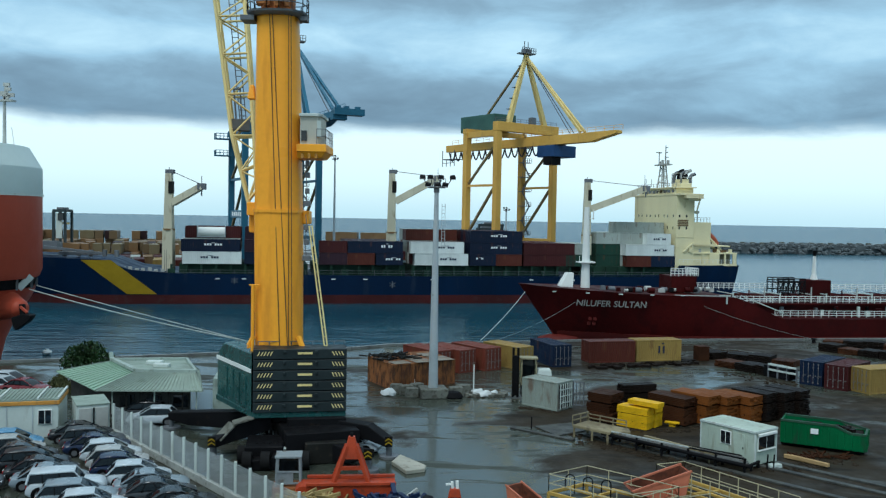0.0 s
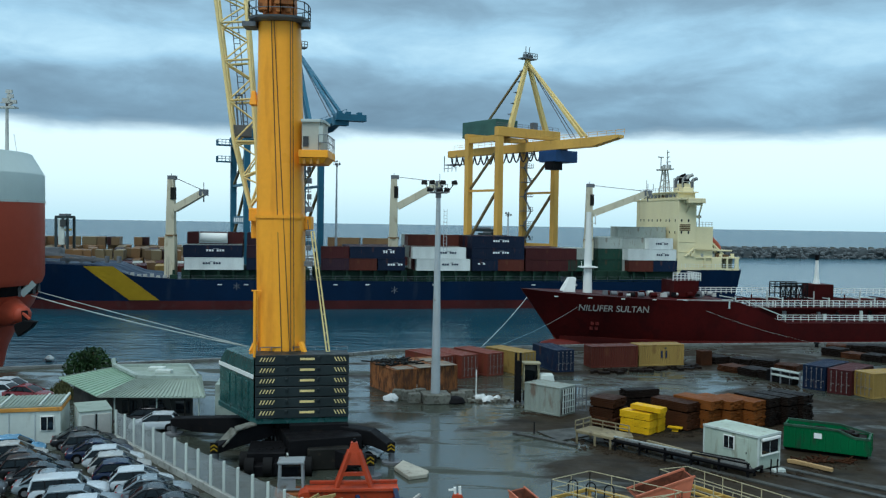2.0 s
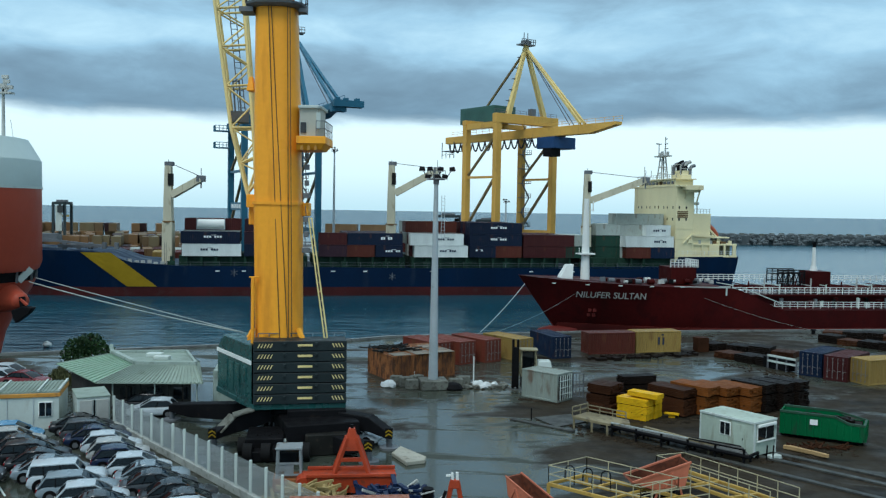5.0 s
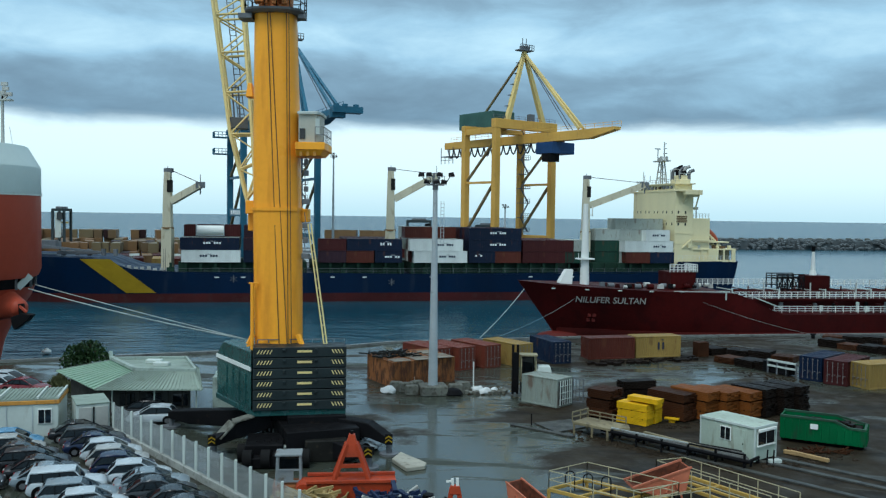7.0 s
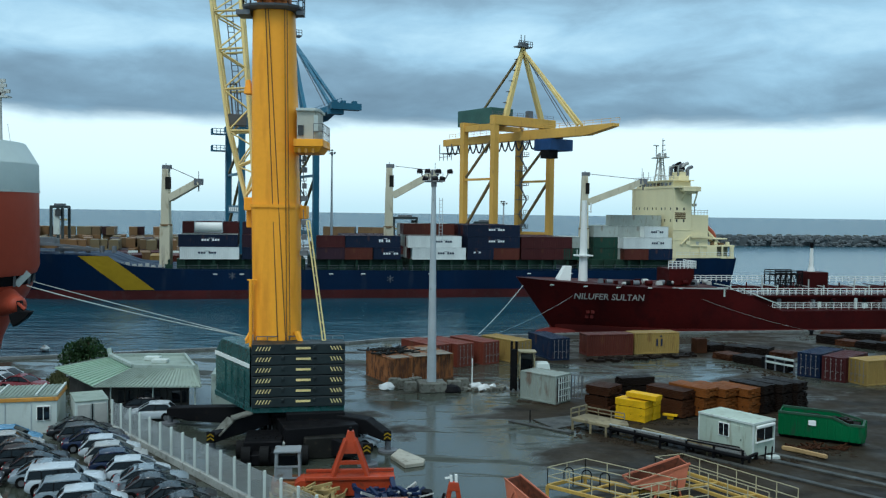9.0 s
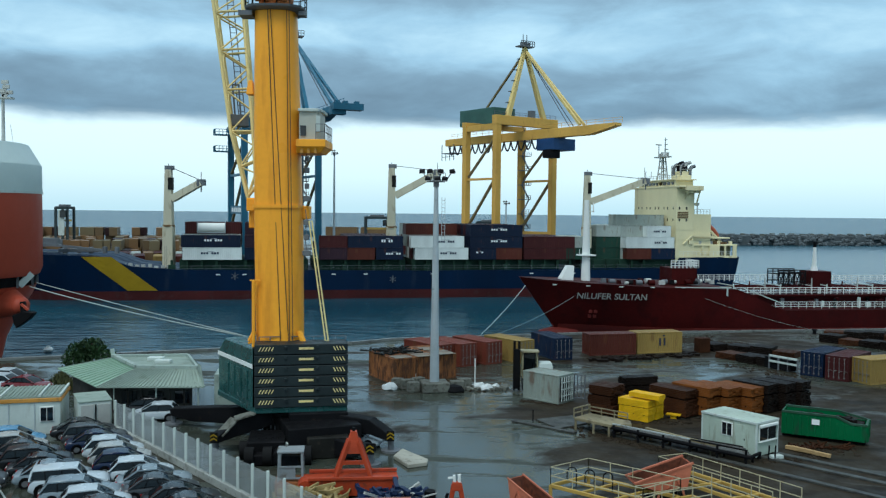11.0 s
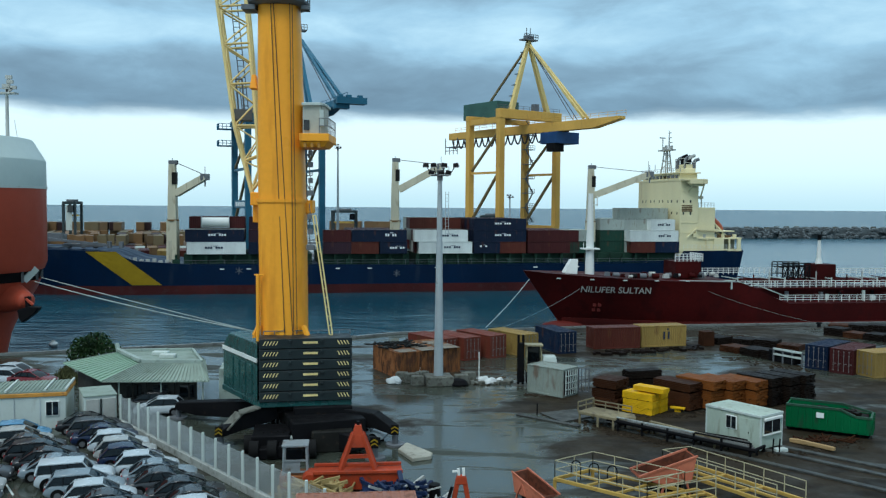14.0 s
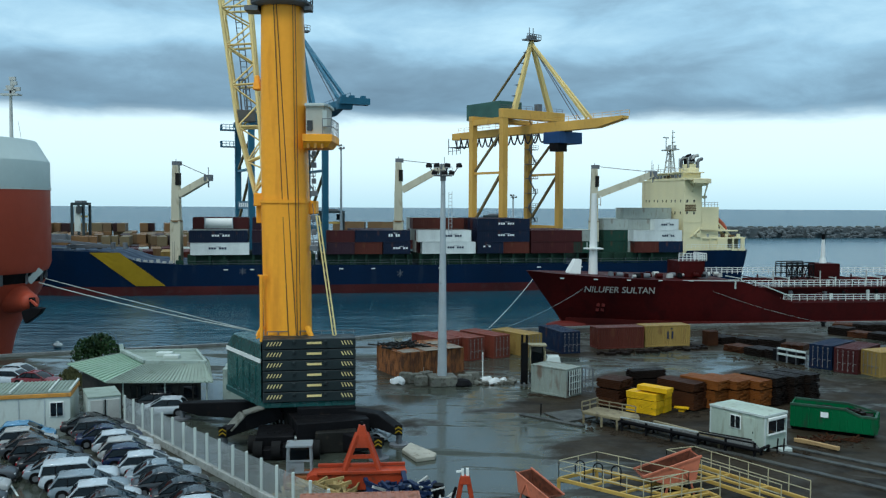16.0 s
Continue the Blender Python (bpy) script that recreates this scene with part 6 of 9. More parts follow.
solo("outrigger_pad", pads, surface("worn_pad", (0.34, 0.33, 0.27), 0.6, vary=0.25, scale=1.5, dirt=(0.12, 0.11, 0.09), dirt_at=0.56), "pale worn outrigger pad lying on the wet ground", "pad", 0.04)
plates = Shape().beam((-11.91, 60.00, 0.78), (-10.50, 60.40, 1.10), 0.5, 0.16).beam((-10.61, 59.50, 0.55), (-9.50, 60.00, 0.79), 0.5, 0.16)
part("step_plate", plates, OLD_WHITE, crane, "pale step plates on the chassis", 0.03, True)


# ---- cars ----
def car_paint(name, c):
    return surface(name, c, 0.30, vary=0.08, scale=0.8, bump=0, rough_vary=0.08, coat=0.2, spec=0.35)


CAR_COLOURS = [("white", car_paint("car_white", (0.47, 0.53, 0.56))), ("silver-grey", car_paint("car_silver", (0.20, 0.25, 0.28))), ("dark grey", car_paint("car_dark_grey", (0.04, 0.045, 0.05))), ("black", car_paint("car_black", (0.012, 0.013, 0.015))), ("dark blue", car_paint("car_dark_blue", (0.008, 0.017, 0.05))), ("light blue", car_paint("car_light_blue", (0.10, 0.26, 0.42))), ("red", car_paint("car_red", (0.16, 0.02, 0.025))), ("pale silver", car_paint("car_pale_silver", (0.36, 0.38, 0.37)))]
TAIL = surface("tail_lamp_red", (0.25, 0.01, 0.012), 0.2, vary=0.05, bump=0)
HEAD = surface("headlamp_clear", (0.6, 0.62, 0.62), 0.1, vary=0.05, bump=0)
PLATE = surface("plate_white", (0.6, 0.6, 0.56), 0.5, vary=0.03, bump=0)

# half lengths and heights: bonnet, windscreen foot, roof front, roof rear, tail
BODIES = {
    "hatchback": dict(L=4.0, W=1.72, belt=0.85, roof=1.46, nose=0.78, ws=1.08, rf=0.15, rr=-1.35, tw=-1.93, wheel=0.31),
    "estate_car": dict(L=4.5, W=1.76, belt=0.87, roof=1.48, nose=0.80, ws=1.15, rf=0.20, rr=-1.70, tw=-2.17, wheel=0.32),
    "off_roader": dict(L=4.5, W=1.80, belt=1.02, roof=1.68, nose=0.98, ws=0.95, rf=0.45, rr=-2.02, tw=-2.22, wheel=0.38),
    "saloon_car": dict(L=4.5, W=1.75, belt=0.86, roof=1.42, nose=0.80, ws=1.15, rf=0.15, rr=-0.95, tw=-1.80, wheel=0.31),
}
car_cache = {}
CAR_GLASS = surface("tinted_car_glass", (0.006, 0.009, 0.011), 0.05, vary=0.1, bump=0, rough_vary=0.02, spec=0.3)


def rounded(rings):
    """Cuts the corners of a loft, round each ring and from ring to ring."""
    def cut(a, b, t):
        return tuple(p + (q - p) * t for p, q in zip(a, b))

    soft = [[cut(r[i], r[(i + 1) % len(r)], t) for i in range(len(r)) for t in (0.25, 0.75)] for r in rings]
    out = [soft[0]]
    for r, q in zip(soft, soft[1:]):
        out += [[cut(a, b, t) for a, b in zip(r, q)] for t in (0.25, 0.75)]
    return out + [soft[-1]]


def car_meshes(kind, tone):
    if (kind, tone) in car_cache:
        return car_cache[kind, tone]
    d = BODIES[kind]
    paint = CAR_COLOURS[tone][1]
    h, w, b = d["L"] / 2, d["W"] / 2, d["belt"]
    rings = []
    for x, top, ww, low in ((h, 0.55, 0.74, 0.36), (h - 0.12, d["nose"] - 0.12, 0.88, 0.24), (h - 0.45, d["nose"], 0.97, 0.2), (d["ws"] + 0.1, b + 0.02, 1.0, 0.2), (0.0, b + 0.02, 1.0, 0.2), (d["rr"] + 0.2, b + 0.03, 1.0, 0.2), (-h + 0.35, b + (0.0 if kind == "saloon_car" else 0.04), 0.98, 0.22), (-h + 0.08, b - 0.08, 0.9, 0.3), (-h, 0.6, 0.82, 0.4)):
        y = w * ww
        rings.append([(x, -y * 0.9, low), (x, -y, low + 0.15), (x, -y, top * 0.62), (x, -y * 0.95, top - 0.06), (x, -y * 0.8, top), (x, y * 0.8, top), (x, y * 0.95, top - 0.06), (x, y, top * 0.62), (x, y, low + 0.15), (x, y * 0.9, low)])
    body = Shape().loft(rounded(rings))
    r, wi = d["roof"], w * 0.93

    def cabin_ring(x, z, top):
        y0, y1 = wi * (0.97 if abs(x) > 1.2 else 1.0), wi * 0.80
        k = max(0.0, (z - b) / (r - b))
        yy = y0 + (y1 - y0) * k
        return [(x, -y0, b - 0.06), (x, -yy, z - 0.04), (x, -yy * 0.85, z), (x, yy * 0.85, z), (x, yy, z - 0.04), (x, y0, b - 0.06)]

    ws, rf, rr_, tw = d["ws"], d["rf"], d["rr"], d["tw"]
    mx = (rf + rr_) / 2
    prof = [(ws + 0.02, b - 0.02), ((ws + rf) / 2, (b + r) / 2 + 0.03), (rf, r - 0.07), (mx + 0.3, r - 0.01), (mx - 0.3, r - 0.01), (rr_, r - 0.08), ((rr_ + tw) / 2, (b + r) / 2 + 0.02), (tw, b - 0.02)]
    g_ = Shape().loft(rounded([cabin_ring(x, z, r) for x, z in prof]))
    roof = Shape().loft(rounded([[(x, -wi * 0.86, z - 0.09), (x, -wi * 0.74, z + 0.02), (x, wi * 0.74, z + 0.02), (x, wi * 0.86, z - 0.09)] for x, z in ((rf + 0.02, r - 0.07), (rf - 0.25, r - 0.02), (mx, r + 0.03), (rr_ + 0.35, r - 0.02), (rr_ - 0.04, r - 0.10))]))
    pil = []
    for s in (-1, 1):
        pil.append(Shape().beam((ws + 0.04, s * wi * 0.98, b), (rf, s * wi * 0.82, r - 0.06), 0.07, 0.05))
        pil.append(Shape().beam((tw + 0.05, s * wi * 0.98, b), (rr_, s * wi * 0.82, r - 0.08), 0.14, 0.06))
        pil.append(Shape().beam((rf, s * wi * 0.83, r - 0.06), (rr_, s * wi * 0.83, r - 0.08), 0.06, 0.06))
        for u in (0.36, 0.72) if kind != "hatchback" else (0.45,):
            x0, x1 = ws + (tw - ws) * (u * 0.9 + 0.05), rf + (rr_ - rf) * u
            pil.append(Shape().beam((x0, s * (wi + 0.005), b), (x1, s * (wi * 0.81 + 0.005), r - 0.05), 0.05, 0.03))
    R = d["wheel"]
    tyre = Shape().tube((0, -0.1, 0), (0, 0.1, 0), R, n=16)
    rim = Shape().tube((0, -0.11, 0), (0, 0.11, 0), R * 0.62, n=12)
    arch = Shape().tube((0, -0.06, 0), (0, 0.06, 0), R * 1.18, n=16)
    out = {}
    for nm, sh, mt, bv in (("body", body, paint, 0), ("glasshouse", g_, CAR_GLASS, 0), ("roof", roof, paint, 0), ("tyre", tyre, RUBBER, 0.03), ("rim", rim, GREY_STEEL, 0), ("wheel_arch", arch, BLACK_STEEL, 0),
                           ("headlamp", Shape().box((0, 0, 0), (0.16, 0.30, 0.12)), HEAD, 0.03), ("tail_lamp", Shape().box((0, 0, 0), (0.10, 0.18, 0.22)), TAIL, 0.02), ("number_plate", Shape().box((0, 0, 0), (0.03, 0.5, 0.11)), PLATE, 0), ("mirror", Shape().box((0, 0, 0), (0.12, 0.2, 0.13)), paint, 0.03)):
        me = sh.mesh(nm, bv)
        me.materials.append(mt)
        out[nm] = me
    out["pillars"] = [sh.mesh("pillar") for sh in pil]
    side = len(pil) // 2
    for i, me in enumerate(out["pillars"]):
        me.materials.append(paint if i % side < 3 else BLACK_STEEL)
    car_cache[kind, tone] = out
    return out


def car(x, y, rz, kind, tone, where):
    ms = car_meshes(kind, tone)
    d = BODIES[kind]
    c = thing(kind, pose(x, y, 0, 0, 0, rz), f"{CAR_COLOURS[tone][0]} {kind.replace('_', ' ')} {where}", "car", "parked cars")
    part("body", ms["body"], None, c)
    part("glasshouse", ms["glasshouse"], None, c)
    part("roof", ms["roof"], None, c)
    for me in ms["pillars"]:
        part("pillar", me, None, c)
    h, w = d["L"] / 2, d["W"] / 2
    for sx in (h - 0.82, -h + 0.78):
        for s in (-1, 1):
            a = part("wheel_arch", ms["wheel_arch"], None, c)
            a.location = (sx, s * (w - 0.05), d["wheel"] + 0.03)
            t_ = part("tyre", ms["tyre"], None, c)
            t_.location = (sx, s * (w - 0.09), d["wheel"])
            part("rim", ms["rim"], None, t_)
    for s in (-1, 1):
        part("headlamp", ms["headlamp"], None, c).location = (h - 0.14, s * w * 0.62, 0.58 if kind != "off_roader" else 0.72)
        part("tail_lamp", ms["tail_lamp"], None, c).location = (-h + 0.075, s * w * 0.72, d["belt"] - 0.2)
        part("mirror", ms["mirror"], None, c).location = (d["ws"] - 0.15, s * (w + 0.05), d["belt"] + 0.05)
    part("number_plate", ms["number_plate"], None, c, "plain pale plate").location = (-h - 0.01, 0, 0.62)
    return c


LOT = "parked close on the wet lot"
cr = random.Random(21)
COL_R = [("saloon_car", 3), ("estate_car", 2), ("saloon_car", 4), ("hatchback", 0), ("hatchback", 7), ("hatchback", 4), ("hatchback", 0), ("saloon_car", 1), ("saloon_car", 2), ("saloon_car", 3), ("saloon_car", 2), ("hatchback", 0), ("saloon_car", 2)]
a_, b_ = Vector((-25.40, 63.79, 0.00)), Vector((-13.36, 47.58, 0.00))
dirn = (b_ - a_).normalized()
for i, (k, tn) in enumerate(COL_R):
    p = a_ + dirn * (i * 2.13 - 2.2)
    car(p.x + cr.uniform(-0.3, 0.3), p.y, 18 + cr.uniform(-1.5, 1.5), k, tn, LOT)
COL_L = [("hatchback", 5), ("hatchback", 7), ("saloon_car", 2), ("estate_car", 3), ("saloon_car", 3), ("saloon_car", 1), ("off_roader", 0), ("estate_car", 1), ("hatchback", 0), ("saloon_car", 2), ("estate_car", 3)]
a_, b_ = Vector((-29.88, 61.47, 0.00)), Vector((-18.24, 47.32, 0.00))
dirn = (b_ - a_).normalized()
for i, (k, tn) in enumerate(COL_L):
    p = a_ + dirn * (i * 2.15 - 1.6)
    car(p.x + cr.uniform(-0.3, 0.3), p.y, 18 + cr.uniform(-1.5, 1.5), k, tn, LOT)
for i, (k, tn) in enumerate((("estate_car", 2), ("hatchback", 7), ("hatchback", 3))):
    p = Vector((-28.97, 53.15, 0.00)) + Vector((0.9, -2.2, 0)) * i
    car(p.x, p.y, 18, k, tn, LOT)
for x, y, k, tn in ((-41.17, 82.61, "estate_car", 0), (-38.86, 82.02, "saloon_car", 6), (-41.97, 85.32, "hatchback", 0)):
    car(x, y, -8, k, tn, "parked near the quay edge")
p = (-23.34, 71.03, 0.00)
car(p[0], p[1], 190, "hatchback", 0, "parked behind the mesh fence")
p = (-25.00, 72.91, 0.00)
car(p[0], p[1], 188, "estate_car", 3, "parked behind the mesh fence")
p = (-6.2, 64.0, 0.00)
car(p[0], p[1], -15, "hatchback", 0, "standing beside the crane")


# ---- fence ----
solo("parking_line", Shape().beam((-28.6, 55.4, 0.004), (-25.4, 50.9, 0.004), 0.12, 0.008), OLD_WHITE, "worn white parking line on wet asphalt", "road marking", kind="structure")
FA, FB = Vector((-25.08, 67.17, 0.00)), Vector((-7.82, 47.00, 0.00))
PALE_CONCRETE = surface("pale_wall_concrete", (0.36, 0.38, 0.35), 0.75, vary=0.3, scale=1.6, dirt=(0.13, 0.13, 0.11), dirt_at=0.56, bump=0.4)
fence = thing("mesh_fence", Matrix.Translation(FA), "wire mesh fence with white concrete posts on a low wall", "fence")
fd_ = (FB - FA).normalized()
flen = (FB - FA).length + 6
part("base_wall", Shape().beam(FA + Vector((0, 0, 0.25)), FA + fd_ * flen + Vector((0, 0, 0.25)), 0.3, 0.5), PALE_CONCRETE, fence, "low pale concrete wall", 0.03, True)
npost = round(flen / 1.85)
MESH_WIRE = surface("fence_wire", (0.42, 0.46, 0.46), 0.5, metal=0.3, vary=0.15, bump=0)
for i in range(npost + 1):
    c = FA + fd_ * (flen * i / npost)
    part("post", Shape().beam(c + Vector((0, 0, 0.5)), c + Vector((0, 0, 2.45)), 0.16), OLD_WHITE, fence, "", 0.015, True)
    if i < npost:
        q = FA + fd_ * (flen * (i + 1) / npost)
        wire = Shape()
        for k in range(14):
            z = Vector((0, 0, 0.6 + k * 0.13))
            wire.beam(c + z, q + z, 0.016)
        for k in range(1, 22):
            e = c.lerp(q, k / 22)
            wire.beam(e + Vector((0, 0, 0.55)), e + Vector((0, 0, 2.32)), 0.015)
        part("mesh_panel", wire, MESH_WIRE, fence, world=True)


# ---- low house with a pale green roof ----
hse = thing("low_house", Matrix.Translation((-26, 77, 0)), "low house with a pale green and grey hipped sheet roof", "house")
E = [Vector((-28.4, 72.0, 2.45)), Vector((-19.7, 72.5, 2.45)), Vector((-22.6, 82, 2.45)), Vector((-35.2, 80.2, 2.45))]
U = [Vector((-26.4, 75.6, 3.35)), Vector((-21.2, 75.8, 3.35)), Vector((-23.8, 82.0, 3.35)), Vector((-30.4, 81.0, 3.35))]
# wall toned dark for the shade under the eaves
part("wall", Shape().prism([(-27.6, 73.2), (-21.0, 73.6), (-23.2, 81.0), (-33.6, 79.6)], 0, 2.6), surface("eave_shaded_wall", (0.05, 0.05, 0.045), 0.7, vary=0.2), hse, "", 0, True)


def roof_slope(e0, e1, u0, u1, n, material, rib=0.07):
    sh = Shape()
    th = Vector((0, 0, 0.08))
    sh.add([e0, e1, u1, u0, e0 - th, e1 - th, u1 - th, u0 - th], [(0, 1, 2, 3), (7, 6, 5, 4), (0, 4, 5, 1), (1, 5, 6, 2), (2, 6, 7, 3), (3, 7, 4, 0)])
    slope = part("roof_slope", sh, material, hse, "pale green sheet roof slope" if material is ROOF_GREEN else "grey corrugated roof slope", world=True)
    for i in range(n + 1):
        k = i / n
        p, q = Vector(e0).lerp(e1, k), Vector(u0).lerp(u1, k)
        part("roof_rib", Shape().beam(p + th * 0.5, q + th * 0.5, rib, 0.08), material, slope, world=True)


roof_slope(E[0], E[1], U[0], U[1], 26, ROOF_GREY, 0.12)
roof_slope(E[3], E[0], U[3], U[0], 12, ROOF_GREEN, 0.03)
roof_slope(E[1], E[2], U[1], U[2], 16, ROOF_GREY)
roof_slope(E[2], E[3], U[2], U[3], 16, ROOF_GREY)
part("flat_roof", Shape().prism([(u.x, u.y) for u in U], 3.28, 3.40), ROOF_GREY, hse, "flat grey upper roof", world=True)
par = Shape()
for p, q in zip(U, U[1:] + U[:1]):
    par.beam(p + Vector((0, 0, 0.1)), q + Vector((0, 0, 0.1)), 0.22, 0.4)
part("parapet", par, ROOF_TRIM, hse, "", 0.02, True)
part("ridge_cap", Shape().beam(U[3] + Vector((0, 0, 0.22)), U[0] + Vector((0, 0, 0.22)), 0.4, 0.28).beam(U[3], U[3] + Vector((-0.2, 0.2, 0.8)), 0.3), ROOF_TRIM, hse, "", 0.03, True)
for x, y in ((-26.0, 79.6), (-24.9, 78.2)):
    part("roof_vent", Shape().box((x, y, 3.55), (1.4, 0.8, 0.35)), OLD_WHITE, hse, "", 0.05, True)
for k in range(7):
    x = -27.2 + k * 1.15
    part("veranda_post", Shape().beam((x, 72.5 + k * 0.06, 0), (x, 72.5 + k * 0.06, 2.4), 0.10), WORN_BLACK if k % 3 else ROOF_TRIM, hse, world=True)
for k in range(3):
    part("window", Shape().box((-26.2 + k * 2.2, 73.22 + k * 0.12, 1.4), (1.2, 0.08, 1.0), 3), GLASS_DARK, hse, world=True)
bl_ = Shape().box((-18.6, 76.6, 1.5), (2.2, 3.5, 3.2), 8)
solo("site_hut", bl_, ROOF_TRIM, "pale site hut beside the low house", "hut", 0.05)

# portable cabin with an orange eave band
PA, PB = Vector((-36.03, 64.64, 0.00)), Vector((-29.04, 66.52, 0.00))
pd = (PB - PA).normalized()
pn = Vector((-pd.y, pd.x, 0))
pcab = thing("portable_cabin", Matrix.Translation(PA), "white portable cabin with an orange eave band", "cabin")
Lc = (PB - PA).length
prz = math.degrees(math.atan2(pd.y, pd.x))
c = PA + pd * Lc / 2 + pn * 2.2
part("wall", Shape().box((c.x, c.y, 1.25), (Lc, 4.4, 2.5), prz), OLD_WHITE, pcab, "white panel wall", 0.03, True)
part("eave_band", Shape().box((c.x, c.y, 2.62), (Lc + 0.2, 4.6, 0.3), prz), EAVE, pcab, "orange eave band", 0.03, True)
cab_roof = part("roof", Shape().box((c.x, c.y, 2.82), (Lc, 4.4, 0.12), prz), ROOF_GREY, pcab, "ribbed grey roof", world=True)
for i in range(int(Lc / 0.28)):
    q = PA + pd * (i * 0.28 + 0.14) + pn * 2.2
    part("roof_rib", Shape().box((q.x, q.y, 2.9), (0.1, 4.3, 0.08), prz), ROOF_GREY, cab_roof, world=True)
for u in (0.0, 0.42, 0.8, 1.0):
    q = PA + pd * Lc * u + pn * 2.2
    part("roof_trim", Shape().box((q.x, q.y, 2.96), (0.14, 4.5, 0.16), prz), OLD_WHITE, pcab, world=True)
for u in (0.25, 0.5, 0.75):
    q = PA + pd * Lc * u - pn * 0.02
    part("panel_joint", Shape().box((q.x, q.y, 1.25), (0.06, 0.05, 2.4), prz), STEEL, pcab, world=True)
q = PB - pd * 0.95 - pn * 0.03
wf = part("window", Shape().box((q.x, q.y, 1.55), (1.0, 0.1, 1.15), prz), WHITE, pcab, "", 0.02, True)
for s in (-0.23, 0.23):
    w_ = q + pd * s - pn * 0.05
    part("pane", Shape().box((w_.x, w_.y, 1.55), (0.4, 0.06, 1.0), prz), GLASS_DARK, wf, world=True)

# white storage box beside it
SA, SC = Vector((-27.5, 66.2, 0.00)), Vector((-25.43, 67.32, 0.00))
sd = (SC - SA).normalized()
sn = Vector((-sd.y, sd.x, 0))
sb = thing("storage_box", Matrix.Translation(SA), "white steel storage box with double doors", "storage box")
c = SA + sd * 1.17 + sn * 1.8
srz = math.degrees(math.atan2(sd.y, sd.x))
part("body", Shape().box((c.x, c.y, 1.2), (2.35, 3.6, 2.4), srz), OLD_WHITE, sb, "", 0.04, True)
part("roof_panel", Shape().box((c.x, c.y, 2.44), (2.45, 3.7, 0.1), srz), ROOF_GREY, sb, "", 0.02, True)
for u in (0.26, 0.76):
    q = SA + sd * 2.35 * u - sn * 0.03
    part("door", Shape().box((q.x, q.y, 1.15), (0.92, 0.08, 2.1), srz), MAST_GREY, sb, "", 0.02, True)
q = SA + sd * 2.35 * 0.51 - sn * 0.04
part("door_gap", Shape().box((q.x, q.y, 1.15), (0.1, 0.06, 2.1), srz), BLACK_STEEL, sb, world=True)

# ---- the tree behind the house ----
tree = thing("tree", Matrix.Translation((-35.1, 87, 0)) @ Matrix.Scale(1.13, 4), "dark green bushy tree behind the low house", "tree")
part("trunk", Shape().tube((0, 0, 0), (0.1, 0, 1.6), 0.2, 0.14, n=8).tube((0.1, 0, 1.5), (-0.9, 0.2, 2.8), 0.11, 0.05, n=6).tube((0.1, 0, 1.5), (0.9, -0.2, 3.0), 0.11, 0.05, n=6).tube((0.1, 0, 1.5), (0.1, 0.5, 3.3), 0.1, 0.05, n=6), BARK, tree)
lv = Shape()
tr2 = random.Random(3)
for cx, cz, rx, rz_ in ((0, 2.2, 1.9, 1.5), (-1.2, 1.7, 1.2, 1.0), (1.1, 1.8, 1.3, 1.1), (0.3, 2.9, 1.2, 0.9), (-0.7, 2.6, 1.2, 0.9)):
    for i in range(420):
        v = Vector((tr2.gauss(0, 1), tr2.gauss(0, 1), tr2.gauss(0, 1))).normalized() * tr2.uniform(0.65, 1.05)
        p = Vector((cx + v.x * rx, v.y * rx * 0.9, cz + v.z * rz_))
        s = tr2.uniform(0.10, 0.22)
        m = Matrix.Translation(p) @ Euler((tr2.uniform(0, 6), tr2.uniform(0, 6), tr2.uniform(0, 6))).to_matrix().to_4x4()
        lv.add([(-s, 0, 0), (0, -s * 0.5, 0.03), (s, 0, 0), (0, s * 0.5, 0.03)], [(0, 1, 2, 3)], False, m)
part("crown", lv, LEAF, tree, "dense dark green leaves", kind="stuff")

# ---- rough growth on the bank beside the house ----
bank = Shape()
gr = random.Random(31)
b0, b1, b2_ = Vector((-37.61, 83.73, 0.00)), Vector((-33.83, 81.42, 0.00)), Vector((-38.55, 88.89, 0.00))
for i in range(1500):
    u, v = sorted((gr.random(), gr.random()))
    p = b0 * u + b1 * (v - u) + b2_ * (1 - v)
    z = gr.random() ** 1.5 * 0.75
    a_ = gr.uniform(0, 6.28)
    w = Vector((math.cos(a_), math.sin(a_), 0)) * gr.uniform(0.05, 0.12)
    t = Vector((gr.uniform(-0.15, 0.15), gr.uniform(-0.15, 0.15), gr.uniform(0.15, 0.35)))
    q = p + Vector((0, 0, z))
    bank.add([tuple(q - w), tuple(q + w), tuple(q + t)], [(0, 1, 2)])
solo("rough_grass", bank, surface("dry_olive_growth", (0.07, 0.075, 0.03), 0.8, vary=0.35, scale=1.5), "rough olive and brown growth beside the low house", "grass", kind="stuff")

# ---- containers on the near quay ----
def at(corner, axis, side, size, paint, label, flip=False, marks=None):
    """A container whose bottom corner is given, its long axis leading away from it and its breadth along side."""
    ax, sd_ = Vector((*axis, 0)).normalized(), Vector((*side, 0)).normalized()
    c = Vector(corner) + ax * SIZES[size] / 2 + sd_ * 1.22
    rz = math.degrees(math.atan2(-ax.y, -ax.x)) + (180 if flip else 0)
    return container(pose(c.x, c.y, 0, 0, 0, rz), size, paint, label, True, marks, "containers on the quay")


